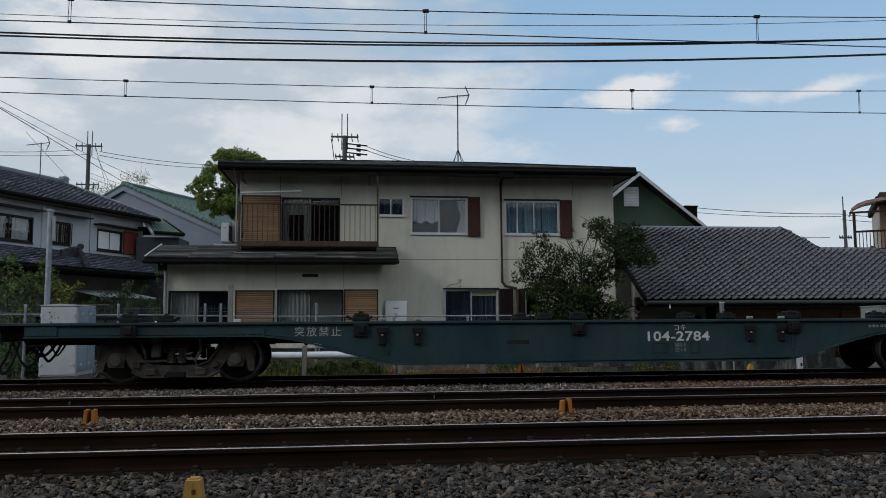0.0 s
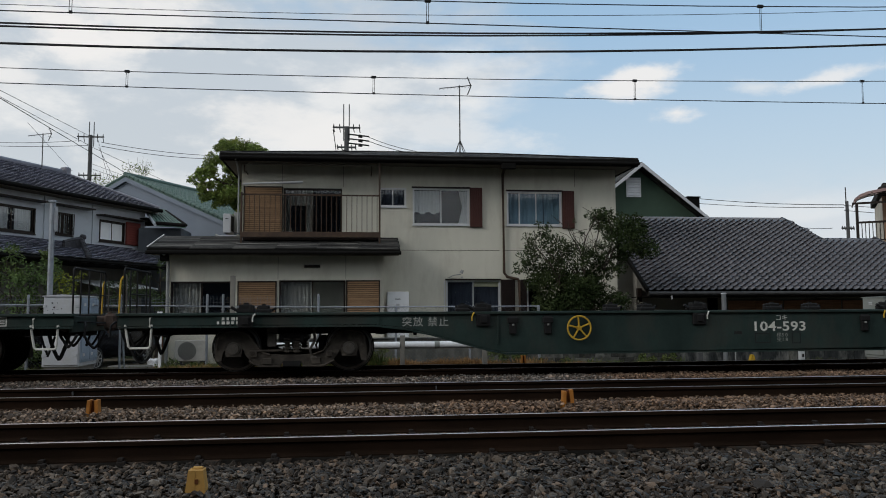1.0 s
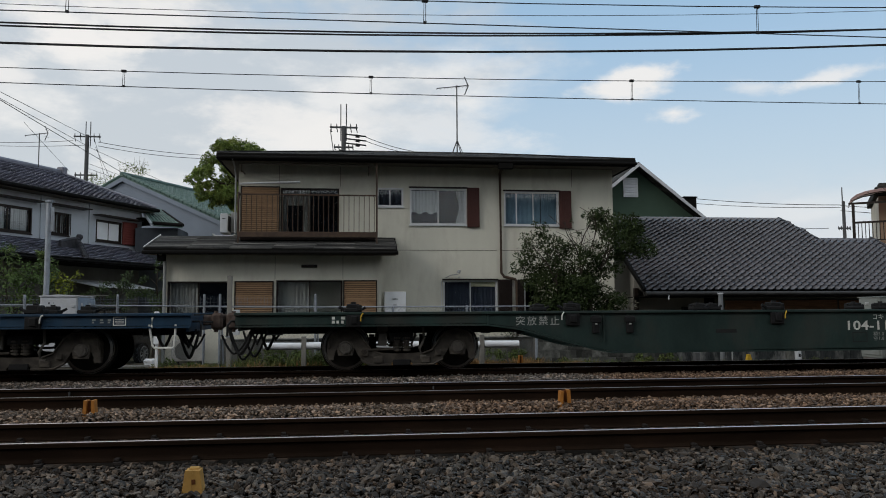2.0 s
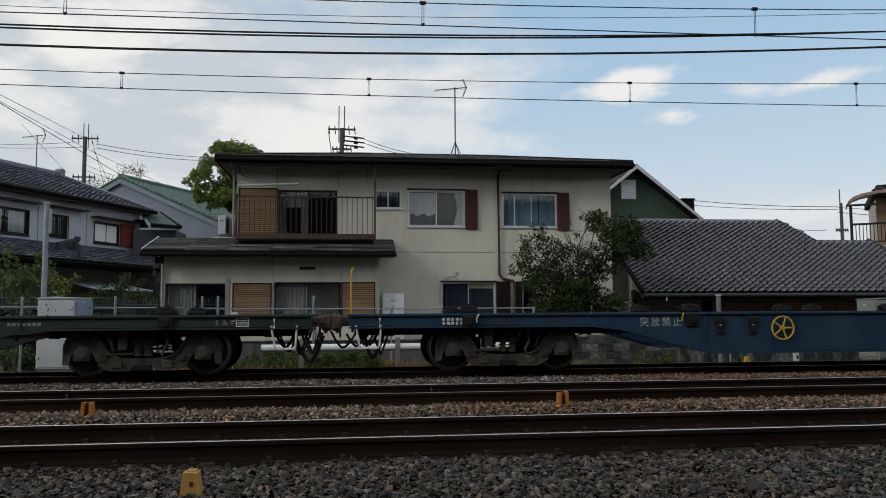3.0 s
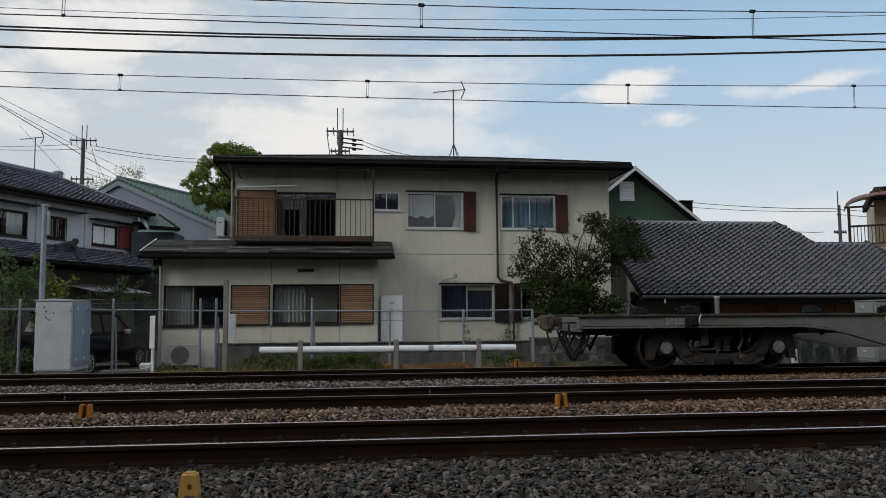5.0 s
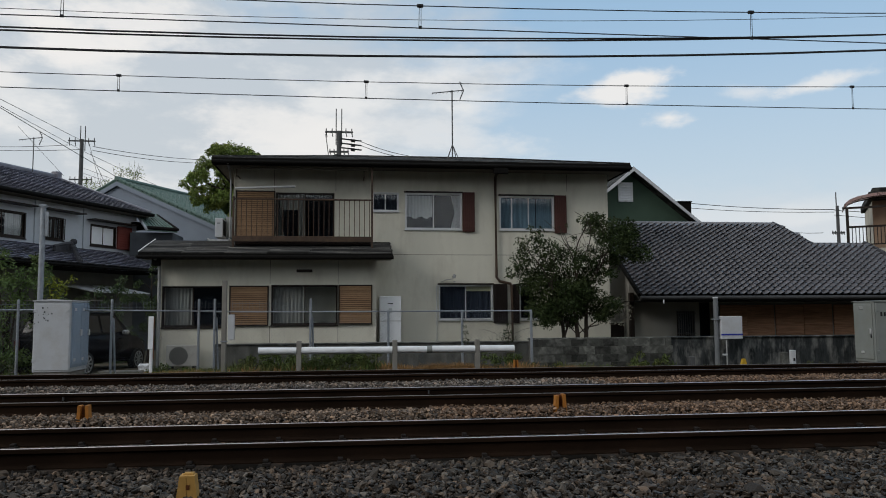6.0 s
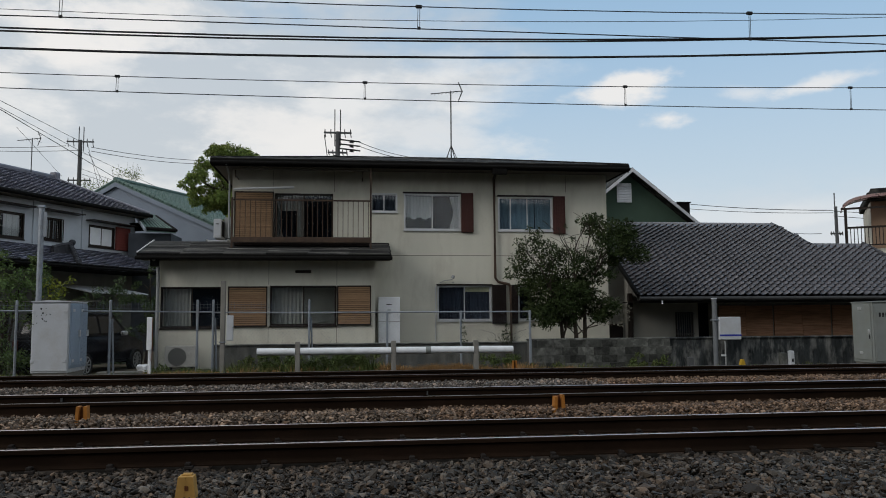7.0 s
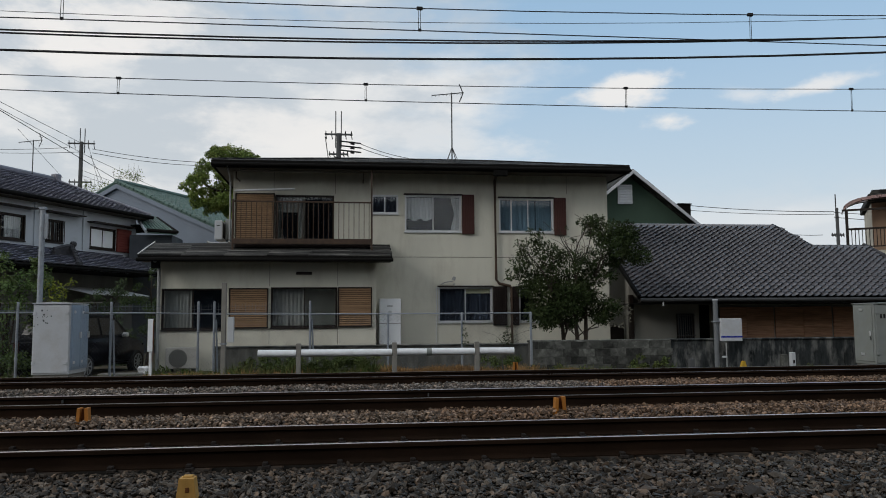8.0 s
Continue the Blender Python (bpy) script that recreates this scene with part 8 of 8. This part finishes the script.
def wagon(mat, number, at, label, colour, slot, wheel, levers, letter, front_rail, rear_rail, newer, seed, notice):
    root = thing("container_wagon", (at, 14.216, 0), label, "railway wagon", "train of flat wagons")
    r = random.Random(seed)
    Y = -1.30
    deep = [(-9.7, 0.955), (9.7, 0.955), (9.7, 0.80), (5.6, 0.80), (5.1, 0.74), (4.75, 0.66), (3.7, 0.37), (3.4, 0.315), (3.0, 0.305)]
    outline = deep + [(-u, w) for u, w in deep[:1:-1]]
    ends = {1: (9.7, 9.24), 2: (9.0, 9.7)}.get(seed, (9.7, 9.7))     # where the painted beam stops before each wagon end
    outline = [(max(-ends[1], min(ends[0], u)), w) for u, w in outline]
    for s, e in ((1, ends[0]), (-1, ends[1])):
        if e < 9.7:
            part("end_frame", B((min(s * e, s * 9.68), max(s * e, s * 9.68), -1.10, -1.04, 0.74, 0.955), bevel=0.006), UNDER, root, "dark set-back end frame", local=True)
    for s in (-1, 1):
        bm = bmesh.new()
        prism(bm, outline, s * 1.285, s * 1.255)
        beam = part("side_beam", bm, mat, root, colour + " fish-belly side beam", local=True)
        if slot and s < 0:
            part("slot", B((-1.62 if newer else -1.54, -0.99 if newer else -1.16, -1.288, -1.282, 0.605, 0.672), bevel=0.002), BLACK, beam, "dark slotted opening", local=True)
        bm = bmesh.new()                                    # flanges along the lower edge and the ends
        low = [(ends[0], 0.79), (5.6, 0.79), (5.1, 0.73), (4.75, 0.65), (3.7, 0.36), (3.4, 0.305), (-3.4, 0.305), (-3.7, 0.36), (-4.75, 0.65), (-5.1, 0.73), (-5.6, 0.79), (-ends[1], 0.79)]
        prism(bm, low + [(u, w - 0.028) for u, w in low[::-1]], s * 1.315, s * 1.16)
        bmesh.ops.triangulate(bm, faces=[f for f in bm.faces if len(f.verts) > 4])
        part("bottom_flange", bm, mat, root, local=True)
        part("deck_edge", B((-9.72, 9.72, min(s * 1.335, s * 1.12), max(s * 1.335, s * 1.12), 0.957, 1.0), bevel=0.006), BOGIE if newer else mat, root, "worn deck edge", local=True)
        for x in (-5.55, -3.55, 3.55, 5.2):
            part("stiffener", B((x - 0.012, x + 0.012, min(s * 1.31, s * 1.286), max(s * 1.31, s * 1.286), 0.46 if abs(x) < 4 else 0.78, 0.955)), mat, root, local=True)
    part("centre_sill", B((-9.6, 9.6, -0.2, 0.2, 0.62, 0.93), (-3.0, 3.0, -0.22, 0.22, 0.36, 0.62), bevel=0.01), UNDER, root, local=True)
    for x in (-9.65, 4.9):
        part("deck_plate", B((x, x + 4.75, -1.12, 1.12, 0.955, 0.985), bevel=0.004), UNDER, root, local=True)
    for x in (-9.66, 9.62):
        part("end_beam", B((x, x + 0.05, -1.25, 1.25, 0.70, 0.955), bevel=0.006), mat, root, local=True)
    for x in (-4.3, -2.1, 0.0, 2.1, 4.3):
        part("cross_beam", B((x - 0.09, x + 0.09, -1.25, 1.25, 0.62 if abs(x) < 4 else 0.80, 0.94), bevel=0.006), UNDER, root, local=True)
    for x in (-6.98, 6.98):
        part("body_bolster", B((x - 0.24, x + 0.24, -1.22, 1.22, 0.752, 0.94), bevel=0.01), UNDER, root, local=True)
        bogie(root, x, newer)
    # brake cylinder and its pull rod
    bm = bmesh.new()
    tube(bm, (-2.9, -0.55, 0.62), (-2.3, -0.55, 0.62), 0.14, 16)
    tube(bm, (-2.35, -0.55, 0.62), (-0.9, -0.5, 0.60), 0.025, 8)
    part("brake_cylinder", bm, UNDER, root, local=True)
    for s in (-1, 1):
        bm = bmesh.new()
        tube(bm, (s * 3.4, -0.7, 0.63), (s * 5.95, -0.7, 0.72), 0.022, 8)
        box(bm, s * 4.9 - 0.03, s * 4.9 + 0.03, -0.73, -0.67, 0.60, 0.78)
        box(bm, s * 5.5 - 0.08, s * 5.5 + 0.08, -0.74, -0.66, 0.62, 0.74)
        part("pull_rod", bm, UNDER, root, local=True)
        bm = bmesh.new()                                # air pipe slung under the beam end
        chain(bm, [(s * 8.95, -1.2, 0.78), (s * 8.95, -1.2, 0.64), (s * 9.2, -1.2, 0.64), (s * 9.2, -1.2, 0.74)], 0.014, 6)
        for k in range(4):
            box(bm, s * (8.46 + k * 0.14) - 0.03, s * (8.46 + k * 0.14) + 0.03, -1.22, -1.12, 0.715, 0.775)
        part("air_pipe", bm, UNDER, root, local=True)
    # couplers and hoses
    for s in (-1, 1):
        bm = bmesh.new()
        box(bm, min(s * 9.66, s * 9.86), max(s * 9.66, s * 9.86), -0.09, 0.09, 0.78, 0.96, 0.02)
        box(bm, min(s * 9.82, s * 10.02), max(s * 9.82, s * 10.02), -0.19, 0.12, 0.70, 1.0, 0.045)
        box(bm, min(s * 9.86, s * 10.05), max(s * 9.86, s * 10.05), 0.0, 0.16, 0.74, 0.98, 0.03)
        tube(bm, (s * 9.90, -0.12, 0.66), (s * 9.90, -0.12, 1.03), 0.035, 8)
        part("coupler", bm, COUPLER, root, "grimy knuckle coupler", local=True)
        hoses(root, s, seed * 2 + s)
        bm = bmesh.new()
        chain(bm, [(s * 9.66, -1.0, 0.86), (s * 9.80, -1.05, 0.86), (s * 9.84, -1.15, 0.80), (s * 9.84, -1.2, 0.62)], 0.018)
        chain(bm, [(s * 9.8, -1.05, 0.86), (s * 9.85, -0.2, 0.84)], 0.016)
        part("uncoupling_lever", bm, UNDER, root, local=True)
    # container locks along the deck edge
    for k, x in enumerate(LOCKS.get(seed, (-7.7, -3.8, -0.02, 3.57, 7.3))):
        for s in (-1, 1):
            rz = 0 if s < 0 else 180
            lock = piece("container_lock", LOCK, root, (x, s * 1.22, 1.0), (0, 0, rz))
            piece("lock_bracket", LOCK_BR, lock, (0, -0.07, -0.045))
            if levers and s < 0:
                piece("lock_lever", LEVER if (k + seed) % 2 else LEVER_WHITE, lock, (0.0 if k % 2 else 0.32, -0.06, -0.02))
    for x in STOPS.get(seed, (-3.3, -2.7, 3.03, 3.62)):
        if newer:
            piece("stop_pin", PIN, root, (x, -1.228, 1.0))
            continue
        st = piece("deck_stop", STOP, root, (x, -1.287, 0.94))
        piece("stop_pin", PIN, st, (0.0, 0.0, 0.045))
        if not levers:
            piece("stop_cap", CAP, st, (0.02, -0.0, 0.062))
    for x in (-0.82, 2.6, 6.75):
        piece("container_lock", LOCK, root, (x, 1.0, 1.0), (0, 0, 180))
    if wheel:
        w = piece("brake_wheel", WHEEL_ME, root, (-2.17, -1.375, 0.715), (0, r.uniform(0, 70), 0))
        tagged(w, "yellow spoked hand-brake wheel")
    # lettering
    letters(number, 0.225, letter, root, 1.45, Y + 0.0135, 0.64, spread=1.05, wide=1.30)
    letters("コキ", 0.115, letter, root, 1.50, Y + 0.0135, 0.825)
    letters("積5.0", 0.082, letter if newer else LETTER_DIM, root, 1.50, Y + 0.0135, 0.535, wide=1.15)
    letters("空1.8", 0.082, letter if newer else LETTER_DIM, root, 1.50, Y + 0.0135, 0.455, wide=1.15)
    bm = bmesh.new()
    rect_ring(bm, 1.00, 1.28, 0.425, 0.60, Y + 0.0135, 0.022 if newer else 0.014)
    rect_ring(bm, 1.68, 1.84, 0.415, 0.62, Y + 0.0135, 0.022 if newer else 0.014)
    part("stencil_frame", bm, LETTER_DARK, root, local=True)
    if not newer:
        letters("突放 禁止" if seed == 2 else "突放禁止", 0.172, LETTER_NOTICE, root, notice, Y + 0.0135, 0.775, spread=1.14 if seed == 2 else 1.3)
    if not slot:
        part("label_slot", B((0.62, 0.76, Y + 0.009, Y + 0.0135, 0.585, 0.635)), BLACK, root, "dark card slot", local=True)
    # data panels near the ends, too small to read
    u = -9.23 if seed == 1 else -8.17
    pl = part("data_panel", B((u, u + 0.48, Y - 0.003, Y + 0.014, 0.80, 0.95), bevel=0.002), mat, root, local=True)
    bm = bmesh.new()
    for i in range(6):
        for j in range(2):
            if r.random() < 0.1:
                continue
            xx = u + 0.02 + i * 0.076
            box(bm, xx, xx + r.uniform(0.035, 0.058), Y - 0.006, Y - 0.0035, 0.815 + j * 0.066, 0.862 + j * 0.066)
    if seed == 1:                                       # a blank panel
        bm.free()
    else:
        part("panel_marking", bm, LETTER if seed in (2, 3, 4) else LETTER_DIM, pl, local=True, kind="stuff")
    bm = bmesh.new()
    for i in range(3):
        for j in range(2):
            box(bm, 8.18 + i * 0.12, 8.18 + i * 0.12 + r.uniform(0.03, 0.07), Y + 0.011, Y + 0.0135, 0.845 + j * 0.04, 0.872 + j * 0.04)
    part("marking", bm, LETTER_DIM, root, local=True, kind="stuff")
    bm = bmesh.new()
    rect_ring(bm, 8.50, 8.70, 0.806, 0.950, Y + 0.0135, 0.016)
    for z in (0.85, 0.878, 0.906):
        box(bm, 8.53, 8.67, Y + 0.0115, Y + 0.0135, z - 0.006, z + 0.006)
    part("inspection_table", bm, LETTER, root, "white framed inspection table", local=True)
    bm = bmesh.new()
    for i in range(7):
        box(bm, 5.0 + i * 0.075, 5.05 + i * 0.075, Y + 0.012, Y + 0.0135, 0.845, 0.89)
    part("marking", bm, LETTER_DIM, root, local=True, kind="stuff")
    # ends
    steps(root, 9.28, UNDER if seed == 2 else LETTER)
    if rear_rail:
        steps(root, -9.36)
    if front_rail:
        railing(root, front_rail, 9.62)
    if rear_rail:
        railing(root, rear_rail, -9.66)
    return root


X0 = 4.06
WAGONS = []
for i, spec in enumerate((
        (W_TEAL, "104-2784", "teal empty container flat wagon with white lettering", "teal", True, False, False, LETTER, False, False, False),
        (W_GREEN, "104-593", "dark green empty container flat wagon with yellow hand wheel", "dark green", False, True, True, LETTER, "", "near", False),
        (W_GREEN, "104-1176", "dark green empty container flat wagon with slotted beam", "dark green", True, False, True, LETTER, "far", "", False),
        (W_BLUE, "104-2731", "blue empty container flat wagon with yellow hand wheel", "blue", False, True, True, LETTER, "", "grip", False),
        (W_GREEN, "104-1133", "dark green empty container flat wagon with cream numbers", "dark green", False, True, False, LETTER_CREAM, "", "wide", False),
        (W_GREY, "107-1590", "grey empty container flat wagon at the tail of its train", "grey", True, False, True, LETTER, "tall_hoop", "", True))):
    x = X0 - PITCH * i + (0.03, -0.03, -0.03, -0.06, 0.0, 0.09)[i]
    m, n, lab, colr, slot, wh, lev, let, fr, rr, nw = spec
    WAGONS.append((wagon(m, n, x, lab, colr, slot, wh, lev, let, fr, rr, nw, i + 1, (-4.68, -4.77, -4.7, -4.35, -4.22, 0)[i]), x))


def motions():
    for w, x in WAGONS:
        walk(w, [(t, pose(x + SPEED * t, 14.216, 0)) for t in (0.0, 2.0, 4.0, 6.0, 8.0)])


motions()
